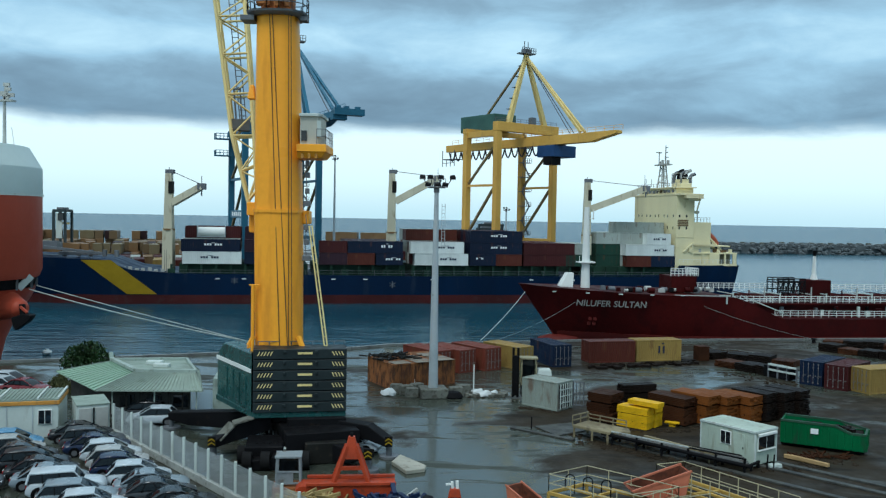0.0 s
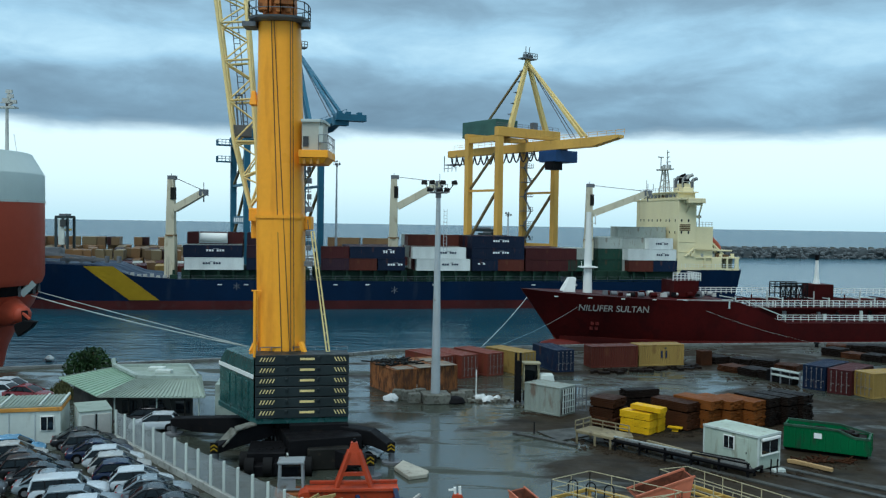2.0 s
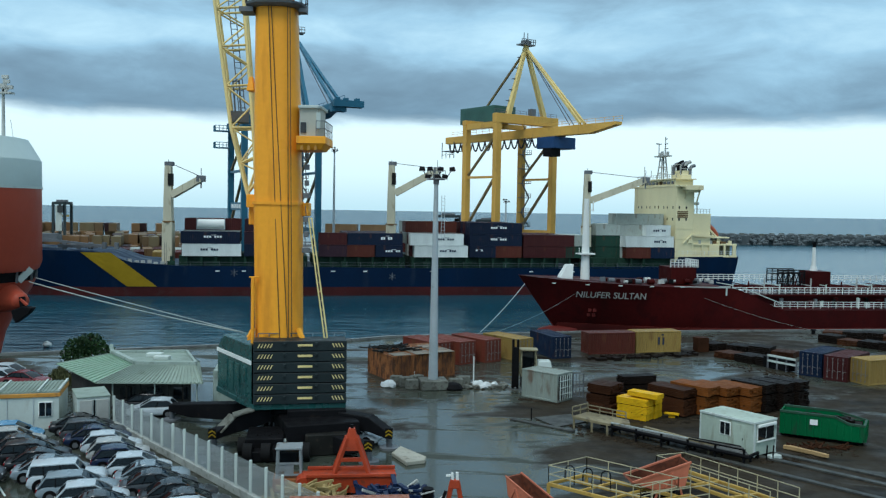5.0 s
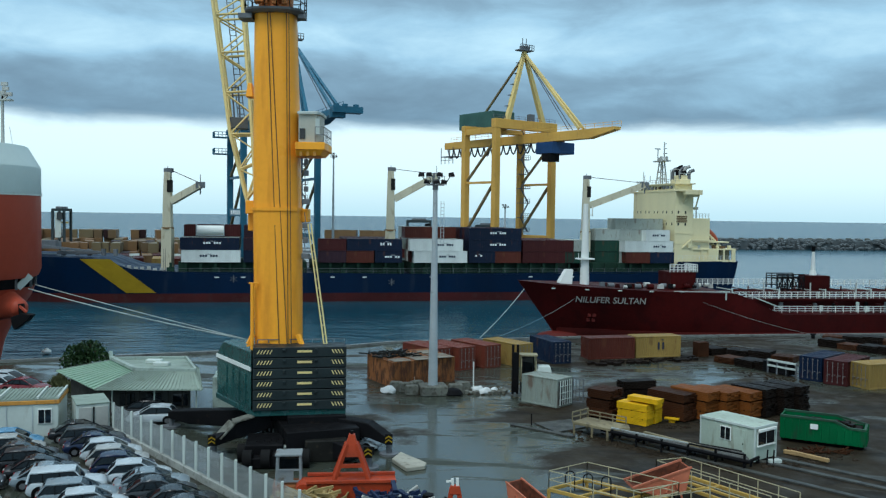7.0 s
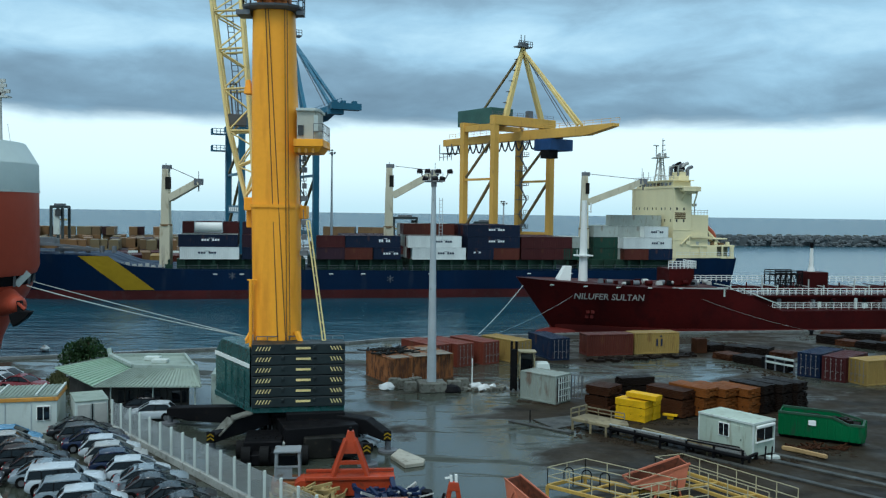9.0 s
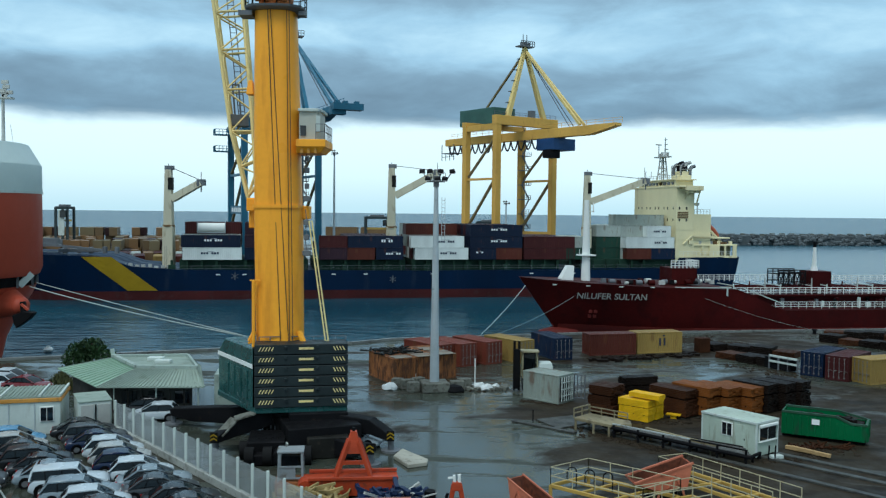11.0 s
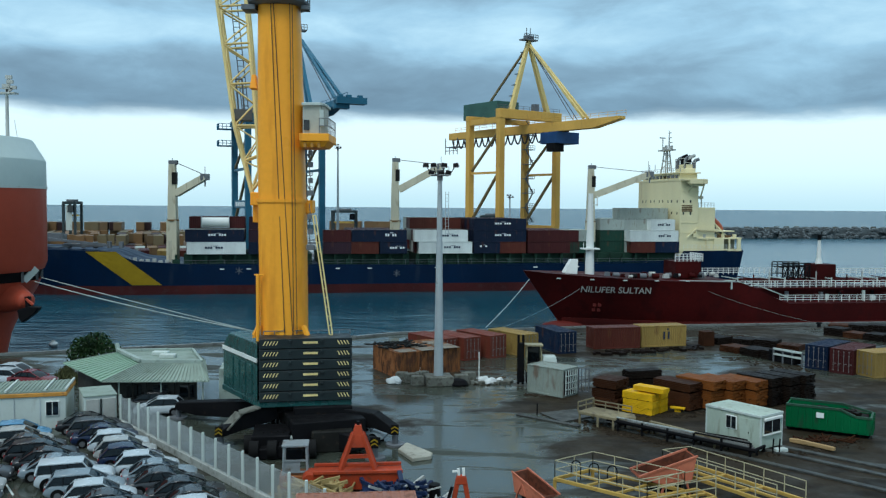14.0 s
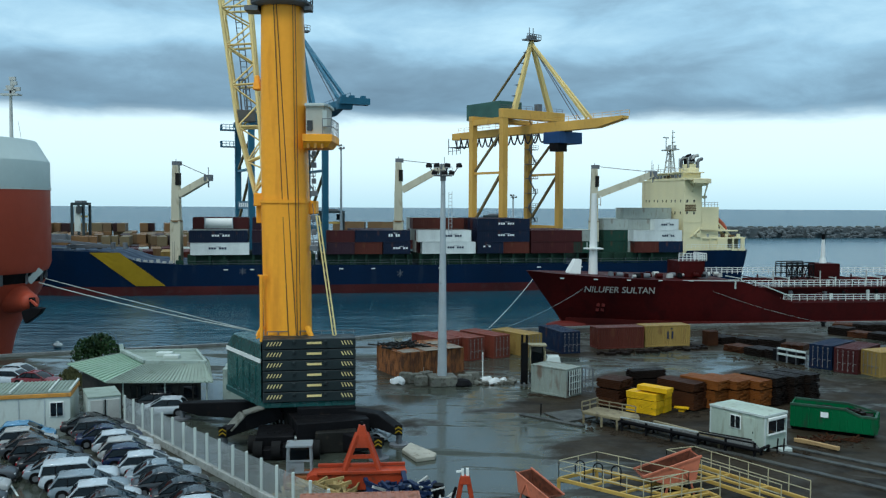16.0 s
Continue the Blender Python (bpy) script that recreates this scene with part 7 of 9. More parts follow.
RA, RS = (-0.48, 0.877), (0.877, 0.48)
for k in range(3):
    c = Vector((-4.75, 86.28, 0.00)) + Vector((*RS, 0)) * 2.5 * k + Vector((*RA, 0)) * (0, 0.25, 0.6)[k]
    at(c, RA, RS, 20, "rusty", "badly rusted orange freight container standing on the quay", True)
scrap = Shape()
sr_ = random.Random(8)
for i in range(90):
    u, v = sr_.uniform(-0.9, 1.6), sr_.uniform(2.2, 5.6)
    p = Vector((-4.75, 86.28, 2.62)) + Vector((*RS, 0)) * (u * 1.6 + 1.0) + Vector((*RA, 0)) * v
    a_ = sr_.uniform(0, 3.1)
    scrap.beam(p + Vector((0, 0, sr_.uniform(0.03, 0.25))), p + Vector((math.cos(a_), math.sin(a_), sr_.uniform(0.0, 0.22))) * sr_.uniform(0.4, 1.3), sr_.uniform(0.05, 0.2))
tagged(solo("scrap_pile", scrap, WORN_BLACK, "dark scrap heaped on the rusted containers", "scrap"), kind="stuff")
# sheets added so that the rusted containers have paler tops
SHEET = surface("weathered_grey_sheet", (0.22, 0.20, 0.16), 0.7, vary=0.3, scale=1.5, dirt=(0.16, 0.07, 0.03), dirt_at=0.52, dirt_amount=0.8)
for k, (u, v, w_, l_, rz) in enumerate(((1.2, 0.9, 1.9, 1.6, 31), (3.7, 1.0, 2.1, 1.9, 29), (6.2, 1.6, 2.0, 2.6, 27), (3.6, 3.4, 1.9, 2.0, 33), (6.1, 4.4, 1.8, 1.8, 30))):
    p = Vector((-4.75, 86.28, 0)) + Vector((*RS, 0)) * u + Vector((*RA, 0)) * v
    solo("loose_sheet", Shape().box((0, 0, 0.03), (w_, l_, 0.05)), SHEET, "weathered grey sheet added as the pale top of a rusted container", "sheet", 0.01, "sheets on the containers", m=pose(p.x, p.y, 2.595, 0, 0, rz))
XA, XS = (-0.62, 0.785), (0.785, 0.62)
at((-0.62, 95.48, 0.00), XA, XS, 20, "red", "dull red freight container standing on the quay")
at((1.99, 96.45, 0.00), XA, XS, 20, "red", "dull red freight container standing on the quay")
at((4.94, 98.19, 0.00), XA, XS, 20, "red", "dull red freight container standing on the quay")
at((8.72, 99.32, 0.00), XA, XS, 20, "sand", "sand-yellow freight container standing on the quay")
at((12.99, 101.66, 0.00), (-0.35, 0.94), (0.94, 0.35), 20, "blue", "blue freight container standing on the quay")
at((17.76, 105.19, 0.00), (0.97, 0.24), (-0.24, 0.97), 20, "brown", "brown-red freight container standing side-on on the quay", True)
at((23.88, 107.11, 0.00), (0.97, 0.24), (-0.24, 0.97), 20, "sand", "sand-yellow freight container standing side-on on the quay", True, (0.3, 1.4, 0.9, 0.9, LABEL_DARK))
short_box = at((10.49, 78.29, 0.00), (-0.74, 0.67), (0.67, 0.74), 10, "pale", "short pale grey container with barred doors")
# black sheet over the doors, in place of the unlit inside
dr_ = part("open_doorway", Shape().box((2.02, 0, 1.3), (0.05, 2.0, 2.1)), BLACK_STEEL, short_box, "black sheet for the unlit inside behind pale bars")
for y_ in (-0.85, -0.45, -0.1, 0.25, 0.6, 0.9):
    part("door_bar", Shape().beam((2.08, y_, 0.2), (2.08, y_, 2.4), 0.08), OLD_WHITE, dr_)
for z_ in (0.7, 1.3, 1.9):
    part("door_bar", Shape().beam((2.10, -0.95, z_), (2.10, 0.95, z_), 0.07), OLD_WHITE, dr_)
leaf_ = Shape().beam((2.05, 1.2, 0.25), (2.05, 1.2, 2.45), 0.09).beam((2.95, 1.55, 0.25), (2.95, 1.55, 2.45), 0.09)
for z_ in (0.3, 1.3, 2.4):
    leaf_.beam((2.05, 1.2, z_), (2.95, 1.55, z_), 0.09)
for u_ in (0.3, 0.65):
    leaf_.beam((2.05 + 0.9 * u_, 1.2 + 0.35 * u_, 0.3), (2.05 + 0.9 * u_, 1.2 + 0.35 * u_, 2.4), 0.06)
part("open_grille_leaf", leaf_, GREY_STEEL, short_box, "pale barred door leaf standing open")
at((38.50, 94.14, 0.00), (0.72, 0.70), (0.80, -0.6), 20, "blue", "blue freight container standing on the quay")
at((40.12, 91.79, 0.00), (0.72, 0.70), (0.80, -0.6), 20, "maroon", "maroon freight container standing on the quay")
at((42.34, 90.80, 0.00), (0.93, 0.36), (0.55, -0.83), 20, "sand", "sand-yellow freight container standing on the quay")

# ---- forklift behind the grey container ----
FORK_CREAM = surface("forklift_dull_cream", (0.34, 0.31, 0.19), 0.6, vary=0.25, dirt=(0.10, 0.07, 0.04), dirt_at=0.52)
fk = thing("forklift_truck", Matrix.Translation((8.45, 84.0, 0.00)), "dark forklift truck with a pale cab behind the grey container", "forklift")
part("chassis", Shape().box((0.6, 0.4, 0.9), (2.6, 1.5, 0.9)), BLACK_STEEL, fk, "", 0.06)
part("counterweight", Shape().box((1.5, 0.4, 2.5), (1.4, 1.5, 0.6), 0, 0.85).box((1.5, 0.4, 1.75), (1.2, 1.3, 0.95)), OLD_WHITE, fk, "", 0.06)
for x in (-1.5, -1.05):
    part("mast_rail", Shape().beam((x, 0, 0.1), (x, 0, 4.85), 0.22, 0.3), BLACK_STEEL, fk)
part("mast_carriage", Shape().box((-1.3, -0.1, 2.2), (0.5, 0.5, 3.8)), BLACK_STEEL, fk)
cg = Shape()
for x in (-0.7, 0.7):
    for y in (-0.2, 1.0):
        part("cab_post", Shape().beam((x, y, 1.3), (x, y, 3.8), 0.1), FORK_CREAM, fk)
cg.box((0, 0.4, 3.85), (1.7, 1.5, 0.12)).box((0, -0.2, 1.6), (1.4, 0.1, 0.6))
part("cab_guard", cg, FORK_CREAM, fk)
part("cab_glass", Shape().box((0, 0.95, 2.7), (1.3, 0.04, 1.8)), GLASS_DARK, fk)
part("seat", Shape().box((0.2, 0.5, 1.6), (0.6, 0.6, 0.5)).box((0.45, 0.5, 2.1), (0.15, 0.6, 0.8)), RUBBER, fk, "", 0.05)
for x in (-0.3, 1.5):
    part("wheel", Shape().tube((x, -0.5, 0.5), (x, -0.1, 0.5), 0.5, n=16), RUBBER, fk)

# ---- light mast foot: concrete blocks, bags, sign pole ----
MF = Vector((-0.71, 83.93, 0.00))
part("mast_footing", Shape().box((0, 0, 0.45), (2.6, 2.4, 0.9), 10), CONCRETE, big_mast, "stained concrete footing", 0.06)
for k, (dx, dy, s, rz) in enumerate(((-2.6, 0.9, 1.5, 20), (-3.6, 1.4, 1.3, -10), (-1.6, 1.9, 1.4, 40), (2.2, 0.4, 1.6, 5), (2.9, 1.6, 1.5, 25), (-2.0, -0.4, 1.3, 12))):
    solo("concrete_block", Shape().box((0, 0, 0.45), (s, 0.9, 0.9), 0, 0.85), CONCRETE, "weathered concrete block beside the mast foot", "concrete block", 0.06, "blocks round the mast", m=pose(MF.x + dx, MF.y + dy, 0, 0, 0, rz))
solo("dark_mound", Shape().ball((1.9, -0.5, 0.15), (1.0, 0.7, 0.6), 9), BLACK_STEEL, "dark heap at the mast foot", "heap", m=pose(MF.x, MF.y, 0))
BAG = surface("white_bag_cloth", (0.62, 0.65, 0.64), 0.8, vary=0.1, scale=3, bump=0.4)
for x, y, s in ((-4.98, 84.10, 0.8), (-4.50, 85.24, 0.6), (3.62, 85.17, 0.75), (4.25, 84.42, 0.7), (5.10, 85.04, 0.55), (2.92, 85.93, 0.4)):
    sh = Shape().ball((0, 0, 0.3 * s), (0.95 * s, 0.75 * s, 0.5 * s), 10)
    sh.v = [(a + 0.12 * math.sin(5 * b + x), b + 0.1 * math.sin(4 * c_ + y), max(0.0, c_ + 0.1 * math.sin(6 * a + y))) for a, b, c_ in sh.v]
    solo("bulk_bag", sh, BAG, "crumpled white bulk bag on the wet ground", "bag", group="bags near the mast", m=pose(x, y, 0, 0, 0, 40 * x))
pole = thing("sign_pole", Matrix.Translation((3.24, 85.41, 0.00)), "thin white pole standing in rubble", "pole")
part("pole", Shape().tube((0, 0, 0), (0, 0, 2.9), 0.06, n=8), WHITE, pole)
part("collar", Shape().tube((0, 0, 0), (0, 0, 0.25), 0.22, n=10), CONCRETE, pole)
rub = Shape()
for i in range(40):
    p = Vector((3.88, 84.92, 0.00)) + Vector((sr_.uniform(-2.4, 2.4), sr_.uniform(-0.8, 0.8), 0))
    rub.box((p.x, p.y, 0.12), (sr_.uniform(0.2, 0.9), sr_.uniform(0.2, 0.6), sr_.uniform(0.15, 0.4)), sr_.uniform(0, 180))
tagged(solo("rubble", rub, CONCRETE, "low rubble round the thin pole", "rubble", 0.02), kind="stuff")
solo("white_board", Shape().box((0, 0, 0.55), (0.45, 0.1, 0.8)), WHITE, "small white board against the rusted container", "board", 0.02, m=pose(*(-2.81, 87.67, 0.00)))

# ---- litter along the edges of the yard ----
LITTER = surface("wet_yard_litter", (0.035, 0.026, 0.017), 0.8, vary=0.5, scale=2.5, spec=0.08)
lit = Shape()
lr = random.Random(57)
for (x0, y0), (x1, y1), n_, w_ in (((7.4, 79.6), (10.6, 77.9), 70, 0.25), ((-3.4, 85.2), (5.2, 84.2), 120, 0.9), ((11.0, 68.2), (20.5, 59.6), 150, 0.8), ((8.2, 71.4), (13.5, 68.4), 60, 0.5), ((13.0, 72.2), (20.5, 71.6), 80, 0.6), ((20.5, 72.6), (33.0, 76.2), 90, 0.5), ((17.5, 103.0), (31.5, 106.5), 120, 1.3), ((32.0, 100.0), (38.0, 92.5), 80, 1.2), ((22.5, 60.4), (30.5, 64.2), 80, 0.8)):
    for i in range(n_):
        u = lr.random()
        p = (x0 + (x1 - x0) * u + lr.gauss(0, w_ * 0.6), y0 + (y1 - y0) * u + lr.gauss(0, w_ * 0.6))
        lit.box((p[0], p[1], 0.04), (lr.uniform(0.1, 0.55), lr.uniform(0.06, 0.3), lr.uniform(0.05, 0.12)), lr.uniform(0, 180), 0.6)
tagged(solo("yard_litter", lit, LITTER, "dark wet litter and broken wood along the yard edges", "litter"), kind="stuff")

# ---- timber ----
WOOD = surface("stacked_brown_timber", (0.065, 0.025, 0.011), 0.6, vary=0.35, spec=0.08, scale=1.6, random_tone=0.4, bump=0.4)
WOOD_ORANGE = surface("stacked_orange_timber", (0.22, 0.072, 0.016), 0.6, vary=0.3, spec=0.08, scale=1.6, random_tone=0.35, bump=0.4)
WOOD_DARK = surface("wet_dark_timber", (0.012, 0.008, 0.006), 0.55, vary=0.3, spec=0.08, scale=1.6, bump=0.4)
WRAP = surface("yellow_wrapped_timber", (0.74, 0.43, 0.006), 0.55, vary=0.22, scale=2, dirt=(0.35, 0.24, 0.02), dirt_at=0.66, bump=0.2)
PALE_WOOD = surface("raw_pale_timber", (0.42, 0.28, 0.13), 0.7, vary=0.2, bump=0.3)


def bundle_shape(L, W, H, seed, layers=5, uneven=1.0):
    """A bundle of boards: layers whose ends and edges stand a little uneven."""
    r = random.Random(seed)
    sh = Shape()
    h = H / layers
    for i in range(layers):
        n = 4
        for j in range(n):
            sh.box((r.uniform(-0.06, 0.06) * uneven, -W / 2 + (j + 0.5) * W / n, (i + 0.5) * h), (L + r.uniform(-0.12, 0.12) * uneven, W / n - 0.02 + (0.02 if j in (0, n - 1) else 0), h - 0.018))
    return sh


def stack(corner, axis, side, L, W, H, tiers, rows, mat_, label, gap=0.12, seed=0):
    ax, sd_ = Vector((*axis, 0)).normalized(), Vector((*side, 0)).normalized()
    rz = math.degrees(math.atan2(ax.y, ax.x))
    r = random.Random(seed)
    for j in range(rows):
        for i in range(tiers):
            c = Vector(corner) + ax * (L / 2 + r.uniform(-0.12, 0.12) * (0.4 if mat_ is WRAP else 1.0)) + sd_ * (W / 2 + j * (W + 0.08))
            th = thing("timber_bundle", pose(c.x, c.y, i * (H + gap), 0, 0, rz + r.uniform(-1.2, 1.2)), label, "timber", "stacked timber bundles")
            part("timber_block", bundle_shape(L, W, H, seed * 31 + i * 7 + j, 5, 0.2 if mat_ is WRAP else 1.0), mat_, th, kind="stuff")
            for u in (-0.35, 0.0, 0.35):
                part("bearer", Shape().box((u * L, 0, -gap / 2 + 0.001), (0.1, W, gap)), WOOD_DARK, th)
            if i == 0:
                th.location.z = gap


stack((14.41, 73.87, 0.00), (-0.76, 0.65), (0.65, 0.76), 2.3, 1.15, 0.74, 3, 2, WOOD, "brown timber bundle in a wet stack", seed=1)
stack((16.93, 71.64, 0.00), (-0.76, 0.65), (0.685, 0.728), 2.73, 1.3, 0.56, 3, 2, WRAP, "yellow timber bundle in a neat stack", 0.05, seed=2)
th = thing("timber_bundle", pose(17.1, 72.75, 1.9, 0, 0, 137), "yellow timber bundle laid across the top", "timber", "stacked timber bundles")
part("timber_block", bundle_shape(2.8, 1.05, 0.4, 77, 3, 0.2), WRAP, th, kind="stuff")
solo("loose_board", Shape().box((0, 0, 0.35), (1.2, 0.5, 0.12)).box((0.0, 0.1, 0.15), (0.5, 0.4, 0.3)), WRAP, "loose yellow boards beside the stack", "board", 0.01, m=pose(*(19.52, 73.43, 0.00), 0, 0, -25))
for k, (x, tiers) in enumerate(((0, 3), (1, 3), (2, 3), (3, 3))):
    c = Vector((20.30, 73.6, 0.00)) + Vector((1.97, 0.45, 0)) * k
    stack(c, (-0.62, 0.785), (0.97, 0.2), 3.8, 1.8, (0.70, 0.76, 0.72, 0.70)[k], tiers, 1, WOOD_ORANGE if k > 0 else WOOD, "orange-brown timber bundle in a long wet stack", seed=5 + k)
for k in range(3):
    c = Vector((28.1, 75.6, 0.00)) + Vector((1.75, 0.8, 0)) * k
    stack(c, (-0.62, 0.785), (0.95, 0.3), 3.6, 1.6, 0.74, 3, 1, WOOD_DARK, "dark wet timber bundle in a stack", seed=15 + k)
stack((16.45, 79.00, 0.00), (0.95, 0.3), (-0.3, 0.95), 3.4, 1.2, 0.7, 3, 1, WOOD_DARK, "dark wet timber bundle in a stack", seed=25)
for k in range(3):
    p, q = Vector((25.41, 64.24, 0.00)) + Vector((0.15, -0.18, 0)) * k, Vector((27.34, 62.01, 0.00)) + Vector((0.1, -0.2, 0)) * k
    solo("timber_beam", Shape().beam(p + Vector((0, 0, 0.16 + 0.03 * k)), q + Vector((0, 0, 0.16 + 0.03 * k)), 0.26, 0.26), PALE_WOOD, "long raw timber beam lying on the ground", "beam", 0.02, "beams beside the skip")
deb = Shape()
for i in range(40):
    p = Vector((27.74, 64.40, 0.00)) + Vector((sr_.uniform(-2.0, 2.2), sr_.uniform(-0.7, 0.7), 0.1))
    a_ = sr_.uniform(0, 3.1)
    deb.beam(p, p + Vector((math.cos(a_), math.sin(a_), sr_.uniform(0, 0.25))) * sr_.uniform(0.4, 1.2), 0.1)
tagged(solo("wood_debris", deb, WOOD, "loose broken wood in front of the skip", "debris"), kind="stuff")

# ---- white site cabin ----
KA = Vector((22.15, 61.34, 0.00))
kax, ksd = Vector((-0.60, 0.80, 0)), Vector((0.80, 0.60, 0))
MINT = surface("pale_mint_panel", (0.40, 0.47, 0.39), 0.5, vary=0.14, scale=1.3, dirt=(0.22, 0.22, 0.16), dirt_at=0.55, dirt_amount=0.6, streak=5)
sc = thing("site_cabin", Matrix(((-kax.x, ksd.x, 0, KA.x + (kax * 2.25 + ksd * 1.3).x), (-kax.y, ksd.y, 0, KA.y + (kax * 2.25 + ksd * 1.3).y), (0, 0, 1, 0.12), (0, 0, 0, 1))), "pale mint-white site cabin with dark windows", "cabin")
part("wall", Shape().box((0, 0, 1.22), (4.5, 2.6, 2.36)), MINT, sc, "", 0.03)
part("roof", Shape().box((0, 0, 2.45), (4.6, 2.7, 0.1)), MINT, sc, "", 0.03)
part("roof_edge", Shape().beam((-2.32, -1.36, 2.42), (2.32, -1.36, 2.42), 0.08, 0.16).beam((2.32, -1.36, 2.42), (2.32, 1.36, 2.42), 0.08, 0.16), OLD_WHITE, sc, "", 0.01)
for k in range(7):
    part("wall_panel", Shape().box((-1.93 + k * 0.643, -1.308, 1.2), (0.615, 0.03, 2.2)), MINT, sc, "", 0.008)
part("skid", Shape().box((0, -1.0, -0.02), (4.2, 0.15, 0.2)).box((0, 1.0, -0.02), (4.2, 0.15, 0.2)), BLACK_STEEL, sc)
fr_ = part("window", Shape().box((-0.1, -1.33, 1.6), (0.92, 0.08, 1.0)), WHITE, sc, "white-framed dark window", 0.02)
for u in (-0.21, 0.21):
    part("pane", Shape().box((-0.1 + u, -1.36, 1.6), (0.36, 0.06, 0.86)), GLASS_DARK, fr_)
fr_ = part("window", Shape().box((2.27, 0.05, 1.62), (0.08, 2.05, 0.98)), WHITE, sc, "wide white-framed dark window with raised shutters", 0.02)
for u in (-0.5, 0.5):
    part("pane", Shape().box((2.30, 0.05 + u, 1.58), (0.06, 0.92, 0.86)), GLASS_DARK, fr_)
part("shutter_box", Shape().box((2.38, 0.05, 2.18), (0.22, 2.15, 0.2)), WHITE, sc, "", 0.03)
part("sill", Shape().box((2.34, 0.05, 1.06), (0.14, 2.15, 0.08)), WHITE, sc, "", 0.01)
part("door", Shape().box((1.05, -1.335, 1.1), (0.8, 0.05, 2.0)), MINT, sc, "", 0.02)
part("door_handle", Shape().box((1.36, -1.37, 1.1), (0.05, 0.05, 0.14)), BLACK_STEEL, sc)
for x_, y in ((2.27, -1.27), (2.27, 1.27), (-2.25, -1.3)):
    part("corner_post", Shape().box((x_, y, 1.22), (0.12, 0.12, 2.4)), OLD_WHITE, sc)
solo("white_step", Shape().box((0, 0, 0.15), (1.0, 0.5, 0.3)), OLD_WHITE, "low white step before the cabin", "step", 0.03, m=pose(*(23.63, 61.48, 0.00), 0, 0, 20))
for px_ in (0.0, 0.45):
    p = Vector((22.99, 61.16, 0.00)) + Vector((px_, 0, 0))
    solo("short_post", Shape().beam((0, 0, 0), (0.05, 0, 1.05), 0.08), BLACK_STEEL, "short dark post in front of the cabin", "post", group="posts by the cabin", m=Matrix.Translation(p))

# ---- green skip ----
GREEN = surface("skip_green_paint", (0.004, 0.11, 0.034), 0.5, vary=0.2, scale=0.9, dirt=(0.02, 0.05, 0.03), dirt_at=0.58, streak=3)
ga, gb = Vector((26.45, 67.86, 0.00)), Vector((31.15, 65.25, 0.00))
gx = (gb - ga).normalized()
gy = Vector((-gx.y, gx.x, 0))
gl = (gb - ga).length + 0.5
skip = thing("roll_off_skip", Matrix(((gx.x, gy.x, 0, ga.x), (gx.y, gy.y, 0, ga.y), (0, 0, 1, 0), (0, 0, 0, 1))), "green steel roll-off skip on the wet ground", "skip")
part("body", Shape().side([(0, 0.3), (gl, 0.3), (gl + 0.25, 1.45), (gl, 1.55), (gl - 0.9, 1.55), (gl - 2.0, 2.0), (0, 2.0)], 0.0, 0.08).side([(0, 0.3), (gl, 0.3), (gl + 0.25, 1.45), (gl, 1.55), (gl - 0.9, 1.55), (gl - 2.0, 2.0), (0, 2.0)], 2.22, 2.3).box((gl / 2, 1.15, 0.35), (gl, 2.2, 0.1)).box((0.04, 1.15, 1.15), (0.08, 2.2, 1.7)).box((gl + 0.1, 1.15, 0.95), (0.08, 2.2, 1.3)), GREEN, skip, "green ribbed steel body")
for i in range(11):
    x = 0.3 + i * (gl - 0.6) / 10
    part("side_rib", Shape().box((x, -0.05, 1.05 if x < gl - 2 else 0.95), (0.12, 0.1, 1.5 if x < gl - 2 else 1.1)), GREEN, skip)
part("rim_rail", Shape().beam((0, 0.02, 2.02), (gl - 2.0, 0.02, 2.02), 0.16).beam((gl - 2.0, 0.02, 2.02), (gl - 0.9, 0.02, 1.58), 0.16).beam((gl - 0.9, 0.02, 1.58), (gl + 0.1, 0.02, 1.58), 0.16).beam((gl + 0.1, 0, 1.56), (gl + 0.1, 2.3, 1.56), 0.16).beam((0, 2.28, 2.02), (gl - 2.0, 2.28, 2.02), 0.16).beam((gl - 2.0, 2.28, 2.02), (gl + 0.1, 2.28, 1.58), 0.16), surface("worn_rim", (0.03, 0.075, 0.045), 0.5, vary=0.3, dirt=(0.12, 0.10, 0.06), dirt_at=0.58), skip)
for y in (0.7, 1.6):
    part("skid", Shape().box((gl / 2, y, 0.14), (gl, 0.18, 0.28)), BLACK_STEEL, skip)
for k in range(3):
    part("end_rib", Shape().box((gl + 0.2, 0.2 + k * 0.95, 1.0), (0.12, 0.14, 1.3)), GREEN, skip)
load = Shape()
for i in range(60):
    load.box((sr_.uniform(0.8, gl - 0.9), sr_.uniform(0.85, 1.45), 1.55 + sr_.uniform(-0.15, 0.2)), (sr_.uniform(0.5, 1.4), sr_.uniform(0.2, 0.6), 0.25), sr_.uniform(0, 180))
load.box((gl / 2, 1.15, 1.05), (gl - 0.3, 2.0, 0.9))
part("rubbish_load", load, WOOD_DARK, skip, "dark rubbish filling the skip", kind="stuff")
part("label_bar", Shape().box((gl * 0.42, -0.11, 1.45), (0.55, 0.03, 0.4)), LABEL_WHITE, skip, "white label, not readable")

